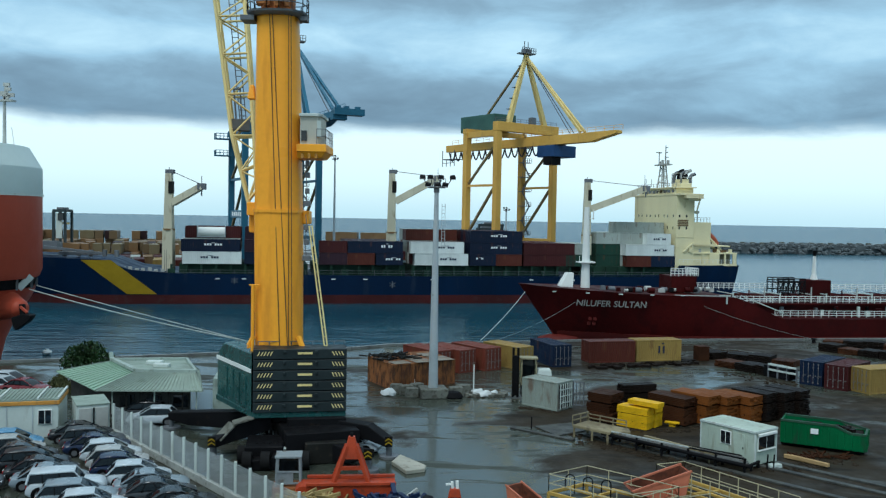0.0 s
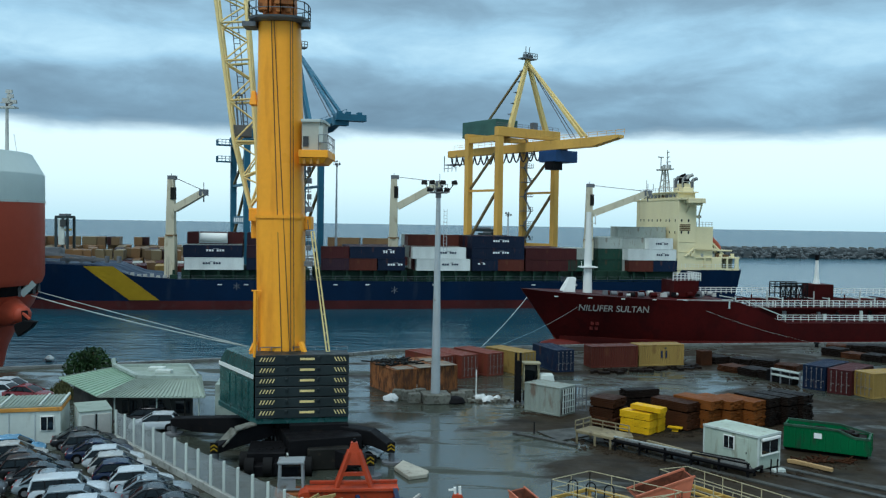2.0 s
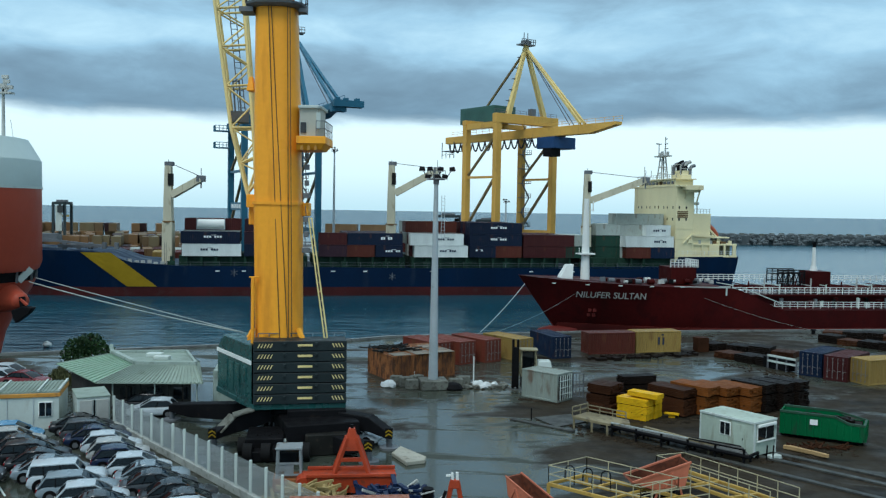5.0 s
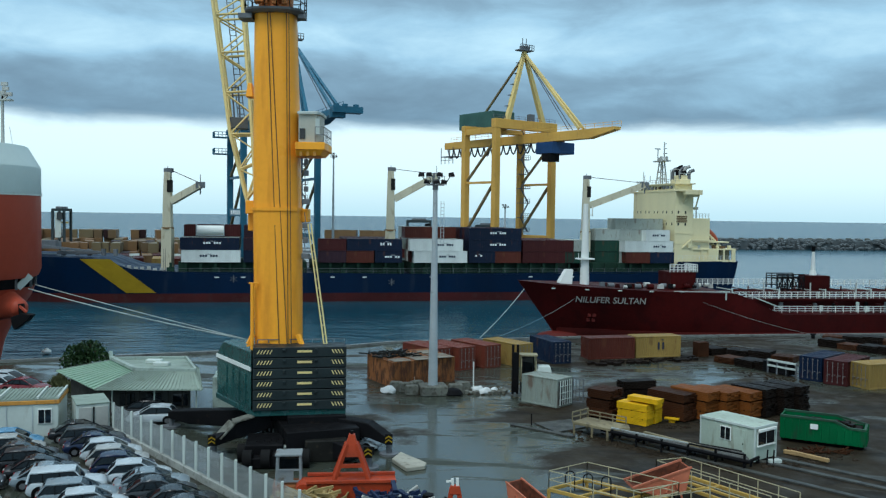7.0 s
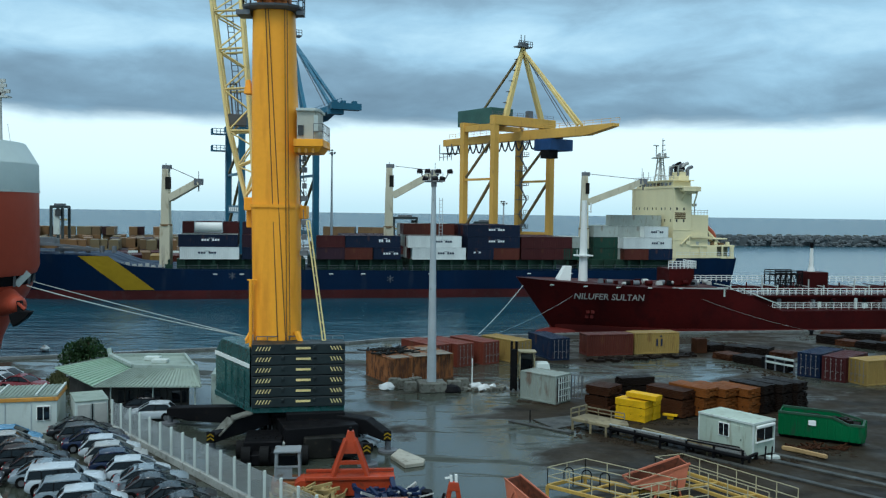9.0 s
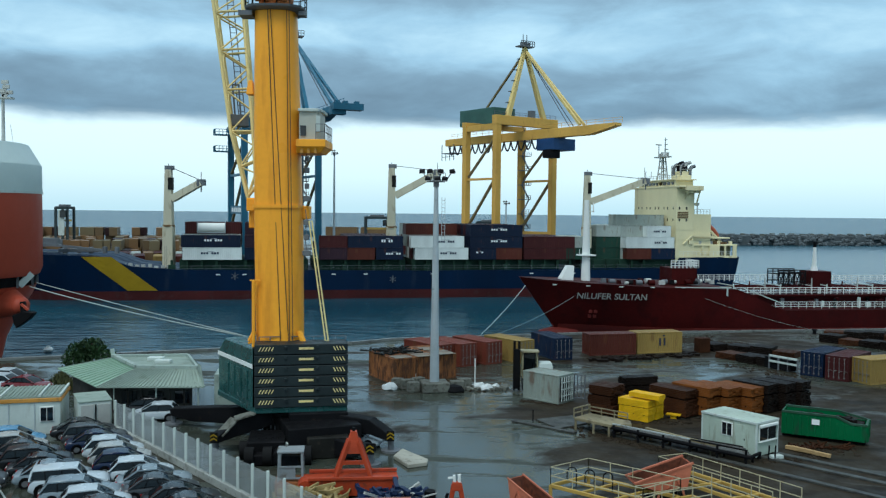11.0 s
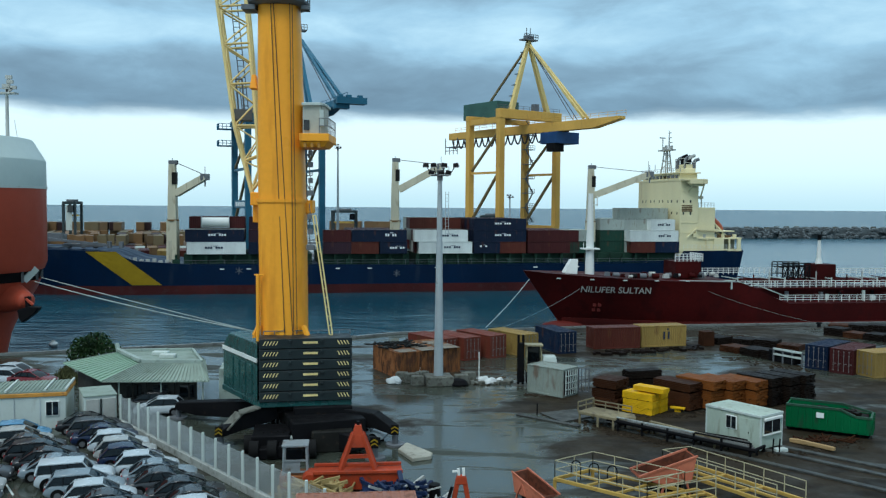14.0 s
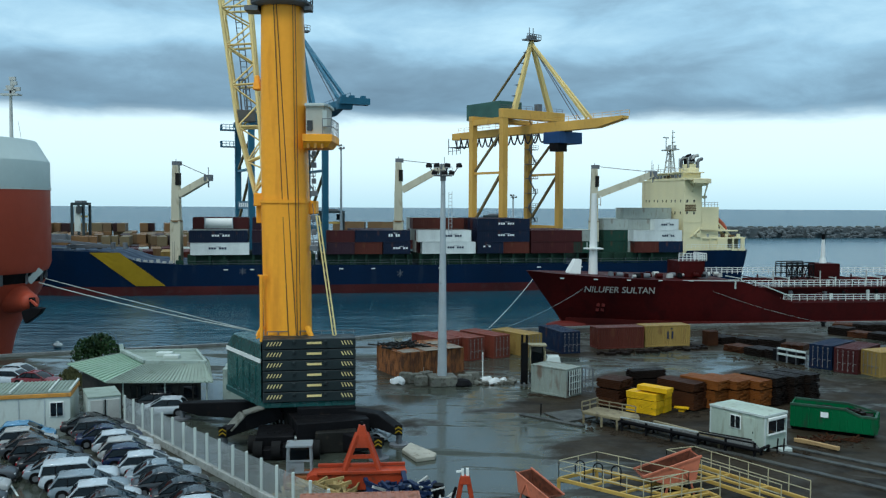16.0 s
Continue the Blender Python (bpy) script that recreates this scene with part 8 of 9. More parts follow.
# ---- low loader beds and pipes before the timber ----
GALVANISED = surface("galvanised_rail", (0.42, 0.45, 0.43), 0.5, metal=0.3, vary=0.25, scale=2, dirt=(0.16, 0.13, 0.09), dirt_at=0.6)
WET_PIPE = surface("wet_grey_pipe", (0.10, 0.105, 0.10), 0.55, vary=0.3, scale=1.5, dirt=(0.05, 0.03, 0.02), dirt_at=0.5)
TRAILER = surface("dull_yellow_deck", (0.23, 0.195, 0.115), 0.6, vary=0.3, dirt=(0.10, 0.08, 0.05), dirt_at=0.5)
p0, p1 = Vector((10.53, 69.32, 0.00)), Vector((19.30, 61.20, 0.00))
tdir = (p1 - p0).normalized()
tn_ = Vector((-tdir.y, tdir.x, 0))
tl = thing("flat_trailer", Matrix.Translation(p0), "worn dull yellow flat trailer with a low railing", "trailer")
c = p0 + tdir * 1.6 + tn_ * 0.8
part("deck", Shape().prism([tuple((p0 + tdir * a + tn_ * b)[:2]) for a, b in ((0, 0), (3.4, 0), (4.4, 1.4), (3.8, 2.2), (0, 2.2))], 0.75, 0.98), TRAILER, tl, "", 0.03, True)
for a, b in ((0.1, 0.1), (1.8, 0.05), (3.2, 0.05), (0.1, 2.0), (2.6, 2.0)):
    q = p0 + tdir * a + tn_ * b
    part("leg", Shape().beam(q, q + Vector((0, 0, 0.8)), 0.16), TRAILER, tl, world=True)
rg = Shape()
railing(rg, p0 + Vector((0, 0, 0.95)), p0 + tdir * 0.1 + tn_ * 2.1 + Vector((0, 0, 0.95)), 0.75, 1.1, 0.09, 2)
railing(rg, p0 + tn_ * 2.1 + Vector((0, 0, 0.95)), p0 + tdir * 3.6 + tn_ * 2.1 + Vector((0, 0, 0.95)), 0.6, 1.3, 0.08, 2)
part("railing", rg, TRAILER, tl, world=True)
for k in range(6):
    a_ = p0 + tdir * (2.6 + 0.2 * k) + tn_ * (0.15 + k * 0.34)
    b2 = p0 + tdir * (14.5 - 0.3 * k) + tn_ * (0.1 + k * 0.42)
    solo("steel_pipe", Shape().tube(a_ + Vector((0, 0, 0.75 - 0.06 * k)), b2 + Vector((0, 0, 0.6)), 0.14, n=10), (BLACK_STEEL, WET_PIPE, WET_PIPE, BLACK_STEEL, WET_PIPE, BLACK_STEEL)[k], "long dark steel pipe lying on low trestles", "pipe", group="pipes on trestles")
for k in range(6):
    q = p0 + tdir * (3.6 + k * 2.1)
    tre = thing("trestle", Matrix.Translation(q), "low steel trestle under the pipes", "trestle", "trestles under the pipes")
    part("cross_bar", Shape().beam(q + Vector((0, 0, 0.42)), q + tn_ * 2.5 + Vector((0, 0, 0.42)), 0.16), BLACK_STEEL, tre, world=True)
    for b in (0.1, 1.2, 2.4):
        part("leg", Shape().beam(q + tn_ * b, q + tn_ * b + Vector((0, 0, 1.0 if b < 0.5 else 0.42)), 0.14), BLACK_STEEL, tre, world=True)
# a galvanised rail, then a dark one, on the trestles' tall legs
for x0, x1, mt, word in ((3.5, 9.9, GALVANISED, "pale galvanised"), (10.0, 14.2, BLACK_STEEL, "dark")):
    a_, b2 = p0 + tdir * x0 + tn_ * 0.1, p0 + tdir * x1 + tn_ * 0.1
    solo("guide_rail", Shape().beam(a_ + Vector((0, 0, 1.05)), b2 + Vector((0, 0, 1.05)), 0.14, 0.1), mt, f"{word} steel rail along the pipe trestles", "rail", 0.01, "rails on the trestles")
r0, r1 = Vector((15.65, 66.69, 0.0)), Vector((19.5, 61.9, 0.0))
pb = thing("timber_bench", Matrix.Translation(r0), "long yellowed timber rail on short legs", "rail")
part("rail", Shape().beam(r0 + Vector((0, 0, 0.75)), r1 + Vector((0, 0, 0.75)), 0.25, 0.3), TRAILER, pb, "", 0.02, True)
for k in range(4):
    q = r0.lerp(r1, 0.06 + 0.29 * k)
    part("leg", Shape().beam(q, q + Vector((0, 0, 0.62)), 0.12), TRAILER, pb, world=True)
# low strips that edge the roadway
for k, (x0, y0, x1, y1) in enumerate(((0, 3.6, 30, 2.0), (0.5, 1.0, 30, -1.4), (12, 4.6, 34, 3.6))):
    a_, b2 = p0 + tdir * x0 + tn_ * y0, p0 + tdir * x1 + tn_ * y1
    solo("kerb_strip", Shape().beam(a_ + Vector((0, 0, 0.06)), b2 + Vector((0, 0, 0.06)), 0.5, 0.14), KERB, "low wet concrete kerb strip", "kerb", 0.02, "kerbs by the pipes", "structure")
a_, b2 = Vector((5.90, 71.77, 0.00)), Vector((10.48, 68.07, 0.00))
solo("kerb_strip", Shape().beam(a_ + Vector((0, 0, 0.06)), b2 + Vector((0, 0, 0.06)), 0.5, 0.14), KERB, "low wet concrete kerb strip", "kerb", 0.02, "kerbs by the pipes", "structure")
solo("kerb_strip", Shape().prism([(7.82, 72.31), (11.08, 73.77), (12.11, 71.29), (9.30, 69.23)], 0.0, 0.12), KERB, "low wet concrete slab", "kerb", 0.02, "kerbs by the pipes", "structure")
solo("short_post", Shape().beam((0, 0, 0), (0, 0, 0.95), 0.1), BLACK_STEEL, "short dark post on the wet roadway", "post", m=Matrix.Translation((7.55, 71.90, 0.00)))

# ---- yellow railed frames in front ----
FRAME_Y = surface("frame_yellow_paint", (0.44, 0.29, 0.07), 0.5, vary=0.15, scale=1.5, dirt=(0.25, 0.12, 0.03), dirt_at=0.6)
RAIL_Y = surface("rail_pale_yellow", (0.42, 0.38, 0.24), 0.5, vary=0.12, scale=1.5, dirt=(0.3, 0.2, 0.08), dirt_at=0.62)


def railed_frame(o, dx, dy, L, W, h, label, rail_sides):
    o, dx, dy = Vector(o), Vector((*dx, 0)).normalized(), Vector((*dy, 0)).normalized()
    f = thing("railed_frame", Matrix.Translation(o), label, "platform frame", "yellow railed frames")
    P_ = [o, o + dx * L, o + dx * L + dy * W, o + dy * W]
    up = Vector((0, 0, 1))
    for p, q in zip(P_, P_[1:] + P_[:1]):
        part("edge_beam", Shape().beam(p + up * h, q + up * h, 0.15, 0.22), FRAME_Y, f, "", 0.02, True)
    for k in (0.34, 0.67):
        part("cross_beam", Shape().beam(o + dx * L * k + up * h, o + dx * L * k + dy * W + up * h, 0.14, 0.16), FRAME_Y, f, "", 0.02, True)
    part("cross_beam", Shape().beam(o + dy * W / 2 + up * h, o + dx * L + dy * W / 2 + up * h, 0.16, 0.16), FRAME_Y, f, "", 0.02, True)
    for p in P_:
        part("foot", Shape().beam(p, p + up * h, 0.2), FRAME_Y, f, world=True)
    for k in rail_sides:
        p, q = P_[k], P_[(k + 1) % 4]
        n = max(1, round((q - p).length / 1.5))
        for i in range(n + 1):
            c = p.lerp(q, i / n)
            part("rail_post", Shape().beam(c + up * h, c + up * (h + 1.15), 0.05), RAIL_Y, f, world=True)
        for z in (0.6, 1.15):
            part("rail_bar", Shape().beam(p + up * (h + z), q + up * (h + z), 0.045), RAIL_Y, f, world=True)
    return f


railed_frame((6.70, 53.04, 0.00), (0.76, -0.65), (0.80, 0.60), 6.2, 3.3, 0.6, "yellow steel frame with pale railings on the quay", (0, 1, 2, 3))
railed_frame((13.89, 55.63, 0.00), (0.56, -0.83), (0.93, 0.37), 8.4, 2.1, 0.6, "yellow steel frame with pale railings on the quay", (0, 2, 3))
railed_frame((11.83, 48.29, 0.00), (0.9, 0.43), (-0.43, 0.9), 4.2, 1.6, 0.5, "low yellow steel frame with pale railings on the quay", (0, 2))
for x_, y_ in ((0, 0), (1.0, -0.5), (2.0, -1.0)):
    o = Vector((8.2, 52.6, 0.00)) + Vector((x_, y_, 0.7))
    hk = Shape()
    pts = [o + Vector((0.28 * math.cos(t) - 0.28, 0, 0.9 + 0.28 * math.sin(t))) for t in np.linspace(0, math.pi, 7)]
    hk.tube(o, pts[0], 0.04, n=6)
    for p, q in zip(pts, pts[1:]):
        hk.tube(p, q, 0.04, n=6, caps=False)
    hk.tube(pts[-1], pts[-1] - Vector((0, 0, 0.5)), 0.04, n=6)
    solo("ladder_hoop", hk, BLACK_STEEL, "dark bent ladder hoop on the yellow frame", "ladder hoop", group="ladder hoops")

# ---- orange tipping bins ----
PINK = surface("faded_orange_bin", (0.50, 0.16, 0.09), 0.55, vary=0.15, scale=1.5, dirt=(0.22, 0.08, 0.05), dirt_at=0.58)

BIN_INSIDE = surface("dark_brown_bin_inside", (0.17, 0.055, 0.03), 0.75, vary=0.4, scale=2.5, dirt=(0.06, 0.025, 0.015), dirt_at=0.5)


def tipping_bin(m, label):
    b = thing("tipping_bin", m, label, "tipping bin", "orange tipping bins")
    # long wedge: open top, high back, drawn-out lip
    outer = [(-1.7, 1.05), (1.45, 2.05), (1.2, 0.75), (-0.6, 0.65)]
    body = Shape()
    for y in (-0.72, 0.68):
        body.side(outer, y, y + 0.05)
    for (x0, z0), (x1, z1) in zip(outer[1:], outer[2:] + outer[:1]):
        body.add([(x0, -0.7, z0), (x1, -0.7, z1), (x1, 0.7, z1), (x0, 0.7, z0)], [(0, 1, 2, 3)]).add([(x0 - 0.04, -0.7, z0 - 0.04), (x1 - 0.04, -0.7, z1 - 0.04), (x1 - 0.04, 0.7, z1 - 0.04), (x0 - 0.04, 0.7, z0 - 0.04)], [(3, 2, 1, 0)])
    part("hopper", body, PINK, b, "faded orange hopper", 0.0)
    # dark brown inside, a finger's width off the shell
    inner = [(-1.6, 1.07), (1.38, 2.02), (1.14, 0.82), (-0.56, 0.72)]
    lining = Shape().side(inner, -0.665, -0.655).side(inner, 0.655, 0.665)
    for (x0, z0), (x1, z1) in zip(inner[1:], inner[2:] + inner[:1]):
        lining.add([(x0, -0.66, z0), (x1, -0.66, z1), (x1, 0.66, z1), (x0, 0.66, z0)], [(0, 1, 2, 3)])
    part("lining", lining, BIN_INSIDE, b, "dark brown inside of the hopper")
    for y in (-0.72, 0.72):
        part("rim_bar", Shape().beam((-1.75, y, 1.07), (1.5, y, 2.1), 0.1), PINK, b)
        part("stand_leg", Shape().beam((-0.3, y, 0.7), (-0.5, y, 0), 0.1).beam((0.9, y, 0.75), (1.1, y, 0), 0.1), PINK, b)
        part("side_brace", Shape().beam((0.1, y * 1.06, 0.75), (0.45, y * 1.06, 1.5), 0.09).beam((0.45, y * 1.06, 1.5), (0.85, y * 1.06, 0.75), 0.09), PINK, b)
    part("base_frame", Shape().box((0.3, 0, 0.06), (1.9, 1.5, 0.12)).box((0.2, 0, 0.4), (1.0, 1.0, 0.5)), BLACK_STEEL, b)
    return b


tipping_bin(Matrix.Translation((13.35, 52.7, 0.00)) @ pose(0, 0, 0, 0, 0, 7.5) @ Matrix.Scale(1.12, 4), "faded orange tipping bin beside the yellow frames")
tipping_bin(Matrix.Translation((5.15, 50.0, 0.00)) @ pose(0, 0, 0.0, 0, 0, 128) @ Matrix.Scale(0.85, 4), "faded orange tipping bin standing on the quay")

# ---- orange grab and scrap at the fence ----
gm = Vector((-5.28, 52.59, 0.00))
GS = 0.86
grab = thing("cargo_grab", Matrix.Translation(gm) @ pose(0, 0, 0, 0, 0, 6), "orange-red steel cargo grab set down on the quay", "grab")
part("base_box", Shape().loft([[(-2.9, -0.8, 0.25), (2.9, -0.8, 0.25), (2.9, 0.9, 0.25), (-2.9, 0.9, 0.25)], [(-3.1, -0.9, 1.35), (3.1, -0.9, 1.35), (3.1, 1.0, 1.35), (-3.1, 1.0, 1.35)]], False).scaled(GS), ORANGE, grab, "", 0.05)
part("top_rail", Shape().beam((-3.1, -0.9, 1.5), (3.1, -0.9, 1.5), 0.22).beam((-3.1, 1.0, 1.5), (3.1, 1.0, 1.5), 0.22).scaled(GS), ORANGE, grab, "", 0.02)
for s in (-1, 1):
    for y in (-0.7, 0.8):
        part("frame_arm", Shape().beam((s * 1.25, y, 1.4), (s * 0.32, y * 0.35, 4.0), 0.32, 0.26).scaled(GS), ORANGE, grab, "", 0.02)
part("cross_tie", Shape().beam((-0.85, -0.5, 2.5), (0.85, -0.5, 2.5), 0.24).beam((-0.95, -0.5, 1.9), (0.95, -0.5, 1.9), 0.2).scaled(GS), ORANGE, grab)
part("head_block", Shape().loft([[(-0.6, -0.45, 3.1), (0.6, -0.45, 3.1), (0.6, 0.45, 3.1), (-0.6, 0.45, 3.1)], [(-0.22, -0.25, 4.6), (0.22, -0.25, 4.6), (0.22, 0.25, 4.6), (-0.22, 0.25, 4.6)]], False).scaled(GS), ORANGE, grab, "", 0.04)
part("lifting_eye", Shape().beam((0, 0, 4.55), (0, 0, 4.85), 0.2).scaled(GS), BLACK_STEEL, grab)
part("pulley_drum", Shape().tube((-3.3, -0.8, 0.75), (-3.3, 0.9, 0.75), 0.6, n=16).scaled(GS), ORANGE, grab)
CAB_GREY = surface("worn_grey_cab", (0.24, 0.27, 0.28), 0.5, vary=0.2, dirt=(0.1, 0.07, 0.04), dirt_at=0.55)
cage = thing("cab_cage", Matrix.Translation((-9.16, 53.23, 0.00)) @ pose(0, 0, 0, 0, 0, 6), "weathered grey machine cab frame beside the grab", "machine cab")
for x in (-0.75, 0.75):
    for y in (-0.6, 0.6):
        part("post", Shape().beam((x, y, 0.2), (x * 0.9, y * 0.9, 2.6), 0.13), CAB_GREY, cage)
part("roof", Shape().box((0, 0, 2.6), (1.6, 1.35, 0.14)), CAB_GREY, cage, "", 0.03)
part("base", Shape().box((0, 0, 0.4), (1.9, 1.6, 0.8)), surface("rusted_base", (0.25, 0.09, 0.03), 0.7, vary=0.3), cage, "", 0.05)
for z in (1.0, 1.7):
    part("cross_bar", Shape().beam((-0.72, -0.58, z), (0.72, -0.58, z), 0.1).beam((0.72, -0.58, z), (0.72, 0.58, z), 0.1), CAB_GREY, cage)
part("window_pane", Shape().box((0, 0.58, 1.9), (1.2, 0.04, 1.0)), GLASS_DARK, cage)
part("side_panel", Shape().box((-0.2, -0.56, 1.35), (1.0, 0.05, 0.6)), CAB_GREY, cage)


def heap(name, c, sx, sy, h, mat_, n, seed, label, r=0.08):
    rr_ = random.Random(seed)
    sh = Shape()
    for i in range(n):
        x, y = rr_.uniform(-1, 1), rr_.uniform(-1, 1)
        z = h * max(0.05, 1 - 0.6 * (x * x + y * y)) * rr_.uniform(0.3, 1)
        a_, e_ = rr_.uniform(0, 6.28), rr_.uniform(-0.4, 0.5)
        p = Vector((c[0] + x * sx, c[1] + y * sy, max(0.1, z)))
        q = p + Vector((math.cos(a_), math.sin(a_), e_)) * rr_.uniform(0.5, 1.3)
        q.z = max(0.08, q.z)
        sh.beam(p, q, r * rr_.uniform(0.7, 1.8))
    ob = solo(name, sh, mat_, label, "scrap heap")
    return tagged(ob, kind="stuff")


heap("yellow_scrap_heap", (-7.48, 49.74, 0.00), 1.9, 1.3, 1.5, surface("yellow_scrap", (0.36, 0.27, 0.11), 0.6, vary=0.4, scale=2), 130, 31, "heap of pale yellow scrap frames by the fence", 0.13)
heap("blue_scrap_heap", (-2.81, 50.48, 0.00), 1.9, 1.2, 1.25, surface("dark_blue_scrap", (0.012, 0.025, 0.07), 0.45, vary=0.3), 110, 33, "heap of dark blue scrap parts", 0.15)
heap("grey_scrap_heap", (-1.97, 50.04, 0.00), 1.9, 1.1, 1.15, MAST_GREY, 42, 35, "heap of pale grey scrap parts", 0.10)
at((-1.52, 44.64, 0.00), (-0.97, -0.1), (0.1, -0.97), 20, "faded", "faded pinkish red container lying close below")
solo("oil_drum", Shape().tube((0, 0, 0), (0, 0, 1.0), 0.32, n=16).tube((0, 0, 0.33), (0, 0, 0.37), 0.34, n=16).tube((0, 0, 0.65), (0, 0, 0.69), 0.34, n=16), BLACK_STEEL, "dark steel drum standing on the wet quay", "drum", m=pose(*(-0.61, 50.60, 0.00)))
hb = thing("lifting_bracket", Matrix.Translation((0.9, 48.36, 0.00)), "orange lifting bracket with a white capped top", "bracket")
for s in (-1, 1):
    part("arm", Shape().beam((s * 0.55, 0, 0), (s * 0.16, 0, 2.1), 0.26, 0.3), ORANGE, hb, "", 0.03)
part("top_plate", Shape().box((0, 0, 2.0), (0.62, 0.4, 0.5), 0, 0.8), ORANGE, hb, "", 0.04)
part("cap", Shape().beam((-0.12, -0.05, 2.2), (-0.16, -0.05, 2.62), 0.14).beam((0.14, -0.05, 2.2), (0.12, -0.05, 2.66), 0.16).beam((-0.5, -0.05, 2.45), (-0.1, -0.05, 2.5), 0.1), WHITE, hb)
part("side_chain", Shape().beam((-0.5, -0.1, 1.6), (-0.85, -0.1, 0.5), 0.16), BLACK_STEEL, hb)

# ---- far part of the near quay: timber rows, bench, parked van ----
rows_ = [((33.86, 105.95, 0.00), (38.40, 98.14, 0.00)), ((36.35, 110.47, 0.00), (42.86, 105.33, 0.00)), ((52.21, 119.98, 0.00), (58.92, 111.31, 0.00)), ((54.90, 125.67, 0.00), (63.65, 120.37, 0.00)), ((33.48, 112.85, 0.00), (35.32, 109.48, 0.00))]
for k, (p, q) in enumerate(rows_):
    p, q = Vector(p), Vector(q)
    n_ = max(1, round((q - p).length / 2.65))
    for i in range(n_):
        c = p.lerp(q, (i + 0.5) / n_)
        rz = math.degrees(math.atan2((q - p).y, (q - p).x)) + 90
        th = thing("timber_bundle", pose(c.x, c.y, 0.0, 0, 0, rz), "dark wet timber bundle in a low row on the quay", "timber", "low timber rows")
        part("timber_block", bundle_shape(2.6, 2.6, 0.72 + 0.16 * ((i * 7 + k) % 3), 50 + k * 9 + i), WOOD_DARK if (i + k) % 3 else WOOD, th, kind="stuff")
bn_ = thing("steel_rack", Matrix.Translation((36.62, 97.96, 0.00)), "low white-edged steel rack beside the blue container", "rack")
r0, r1 = Vector((36.62, 97.96, 0.00)), Vector((38.52, 94.78, 0.00))
for z in (0.9, 1.5):
    part("rail", Shape().beam(r0 + Vector((0, 0, z)), r1 + Vector((0, 0, z)), 0.2), OLD_WHITE, bn_, world=True)
for k in range(4):
    q = r0.lerp(r1, k / 3)
    part("leg", Shape().beam(q, q + Vector((0, 0, 1.6)), 0.16), GREY_STEEL, bn_, world=True)
part("load", Shape().beam(r0 + Vector((0.3, 1, 0.7)), r1 + Vector((0, 1, 0.7)), 1.2, 1.2), BLACK_STEEL, bn_, world=True)
for k, (a_, b2) in enumerate((((35.31, 111.24, 0.00), (36.06, 109.56, 0.00)),)):
    solo("white_sheet", Shape().ball((0, 0, 0.35), (1.5, 0.7, 0.5), 9), BAG, "white sheet over a low pile", "sheet", m=pose(*a_))
solo("crate", Shape().box((0, 0, 0.9), (1.5, 1.3, 1.8)), WOOD, "brown crate near the quay edge", "crate", 0.04, m=pose(*(32.40, 109.14, 0.00), 0, 0, 15))
lowp = Shape()
for i in range(60):
    t = sr_.random()
    p = Vector((17.21, 102.51, 0.00)).lerp(Vector((31.41, 108.17, 0.00)), t) + Vector((0, sr_.uniform(-1.0, 1.0) - 1.2, 0.12))
    lowp.box(tuple(p), (sr_.uniform(0.3, 1.2), sr_.uniform(0.3, 0.8), sr_.uniform(0.15, 0.45)), sr_.uniform(0, 180))
tagged(solo("low_debris", lowp, WOOD_DARK, "dark low debris before the containers", "debris"), kind="stuff")
for k, (x, y) in enumerate(((-21.42, 107.01), (-40.60, 95.33), (53.88, 126.89))):
    solo("bollard", Shape().tube((0, 0, 0), (0, 0, 0.5), 0.28, 0.24, n=12).tube((0, 0, 0.5), (0, 0, 0.68), 0.42, 0.36, n=12), BLACK_STEEL, "black mooring bollard near the quay edge", "bollard", group="bollards", m=pose(x, y, 0))


buoy = thing("mooring_buoy", Matrix.Translation((-52.73, 117.22, -2.20)), "small white buoy floating near the quay edge", "buoy")
part("float", Shape().ball((0, 0, 0.35), (0.62, 0.62, 0.35), 12), WHITE, buoy)
part("top_ring", Shape().tube((0, 0, 0.6), (0, 0, 0.8), 0.25, n=10), WHITE, buoy)


# ---- straddle carriers in the far yard ----
CARRIER_FRAME = surface("carrier_frame_slate", (0.040, 0.055, 0.058), 0.5, vary=0.2)


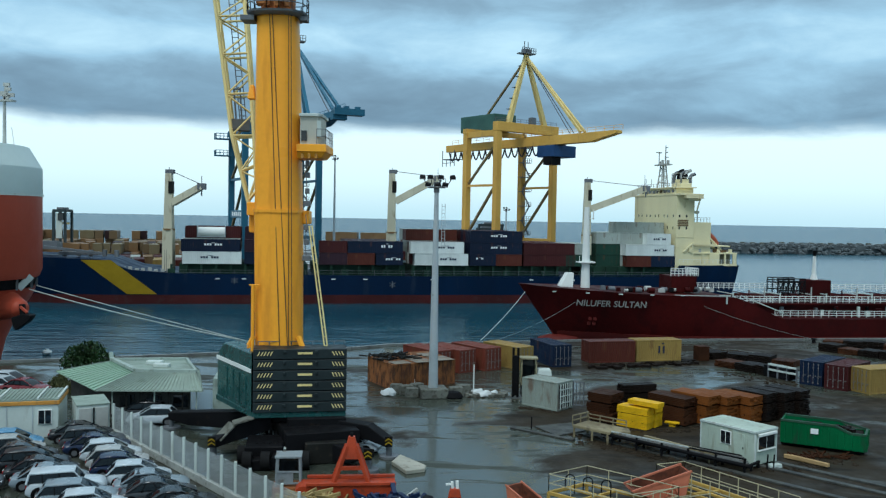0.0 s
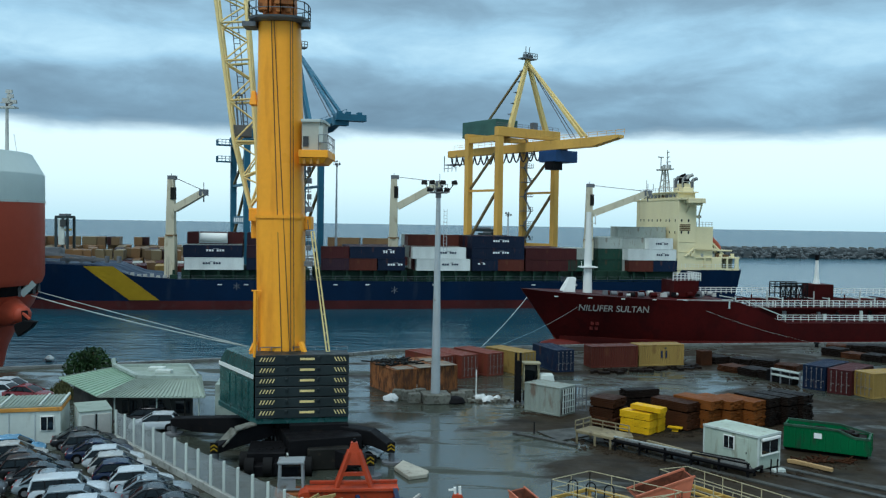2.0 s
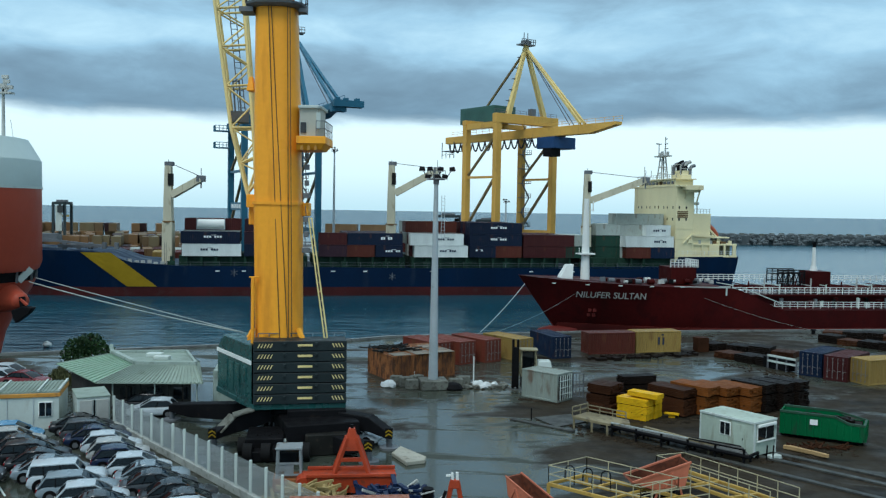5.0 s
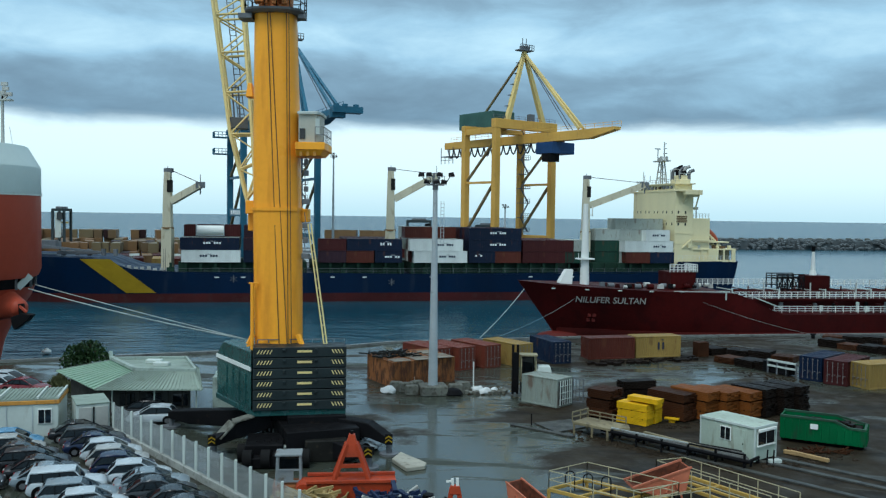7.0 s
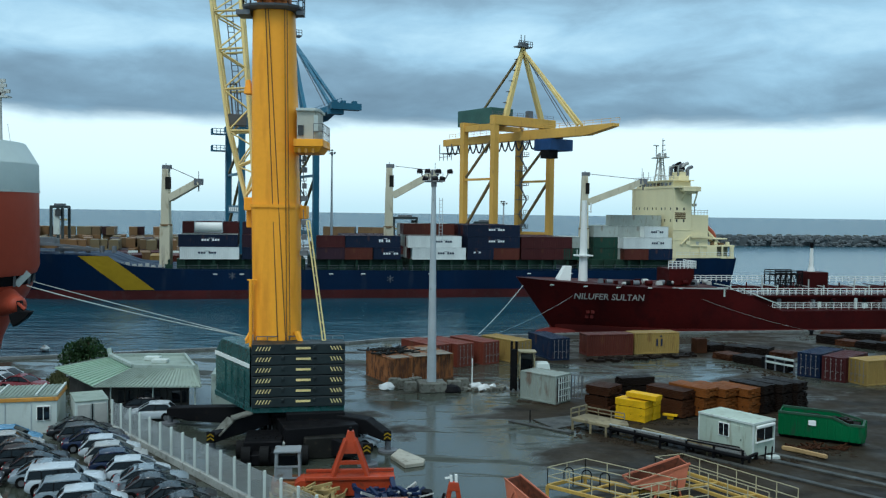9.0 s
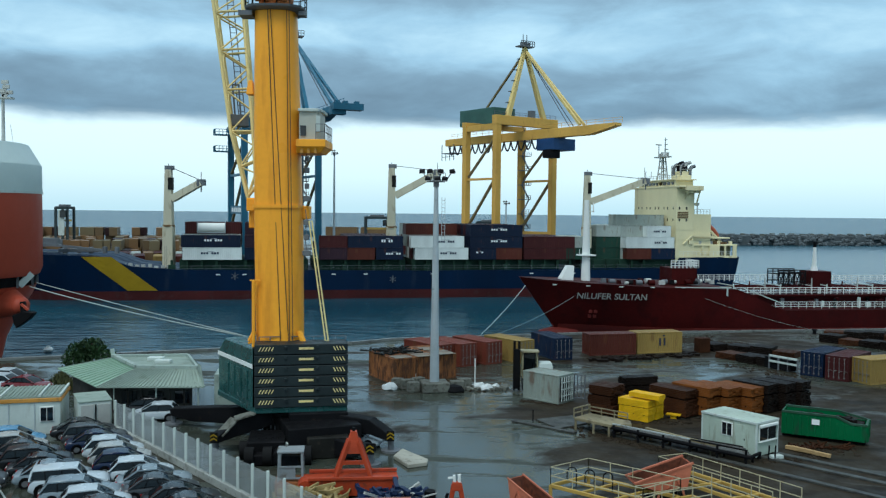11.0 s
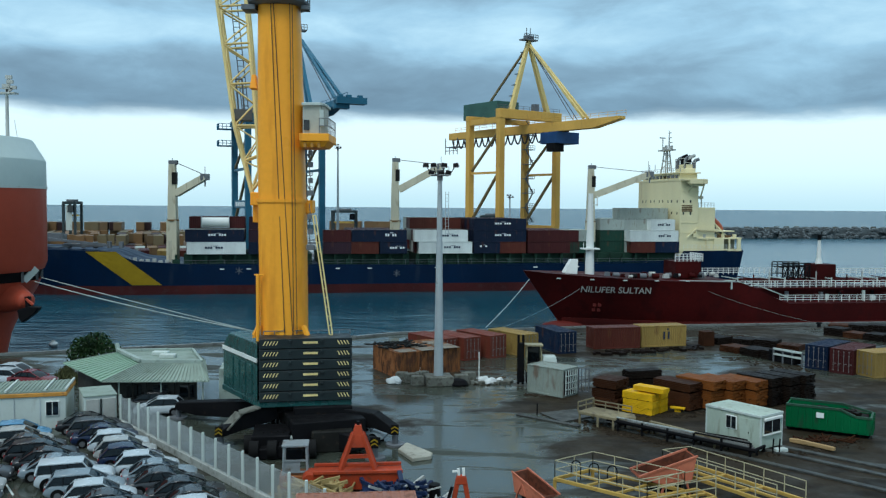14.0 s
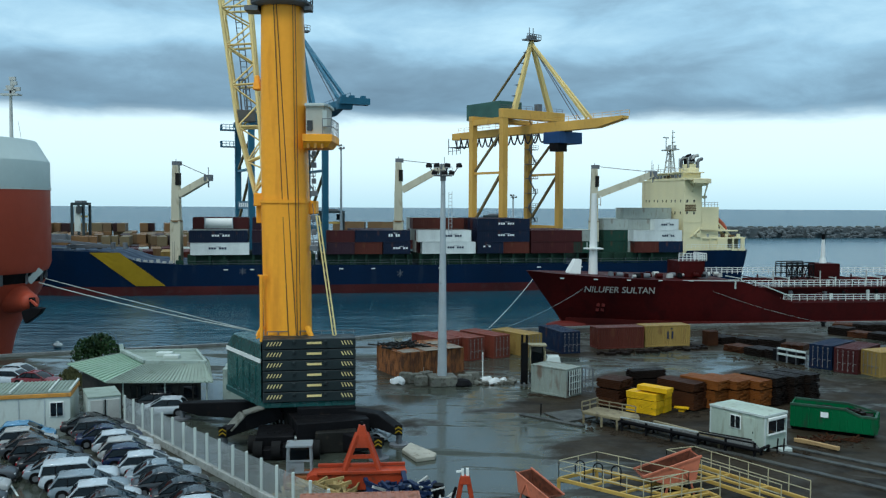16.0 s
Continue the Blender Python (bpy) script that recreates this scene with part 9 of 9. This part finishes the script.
def straddle_carrier(m, h, w, label):
    s = thing("straddle_carrier", m, label, "straddle carrier", "straddle carriers")
    for y in (-2.2, 2.2):
        part("top_beam", Shape().beam((-w / 2, y, h), (w / 2, y, h), 0.7, 0.8), CARRIER_FRAME, s)
        part("bottom_beam", Shape().beam((-w / 2 - 0.6, y, 1.0), (w / 2 + 0.6, y, 1.0), 0.7, 0.9), CARRIER_FRAME, s)
        for x in (-w / 2, w / 2):
            part("leg", Shape().beam((x, y, 1.0), (x, y, h), 0.6), CARRIER_FRAME, s)
        for x in (-w * 0.45, -w * 0.15, w * 0.15, w * 0.45):
            part("wheel", Shape().tube((x, y - 0.25, 0.65), (x, y + 0.25, 0.65), 0.65, n=12), RUBBER, s)
    for x in (-w / 2, w / 2):
        part("cross_beam", Shape().beam((x, -2.2, h), (x, 2.2, h), 0.7, 0.7), CARRIER_FRAME, s)
    part("engine_deck", Shape().box((0, 0, h + 0.5), (w * 0.6, 3.4, 0.9)), GREY_STEEL, s)
    part("driver_cab", Shape().box((w / 2 - 0.9, -2.4, h - 1.6), (1.6, 1.4, 2.0)), GLASS_DARK, s)
    part("spreader", Shape().box((0, 0, h - 3.5), (w * 0.9, 2.2, 0.5)), YELLOW_OLD, s)
    return s


LEFT_Y, MID_Y = 246.0, 285.0
left_carrier = straddle_carrier(pose(-106.30, LEFT_Y, 0.3), 16.6, 3.2, "dark straddle carrier rolling along the far yard")
part("panel", Shape().box((0.1, -2.6, 12.5), (1.7, 0.2, 7.0)), OLD_WHITE, left_carrier, "pale side panel")
MID_POINTS = [(0.0, 15.29), (4.0, 6.51), (6.5, -5.74), (8.0, -9.95), (9.1, -11.77), (11.4, -23.66), (13.0, -30.42), (14.5, -34.45), (16.0, -38.47)]
mid_carrier = straddle_carrier(pose(MID_POINTS[0][1], MID_Y, 0.3), 14.4, 7.4, "dark straddle carrier driving across the far yard")
straddle_carrier(pose(14.94, 300, 0.3), 13.0, 7.0, "dark straddle carrier standing beyond the yellow gantry")


def motions():
    """The two straddle carriers that travel in the far yard."""
    x0 = -106.30
    walk(left_carrier, [(t, pose(x0 + dx, LEFT_Y, 0.3)) for t, dx in ((0.0, 0.0), (9.0, 0.15), (11.5, 0.75), (13.0, 1.05), (14.0, 1.55), (15.0, 2.05), (16.0, 2.85))])
    walk(mid_carrier, [(t, pose(x, MID_Y, 0.3)) for t, x in MID_POINTS])


motions()
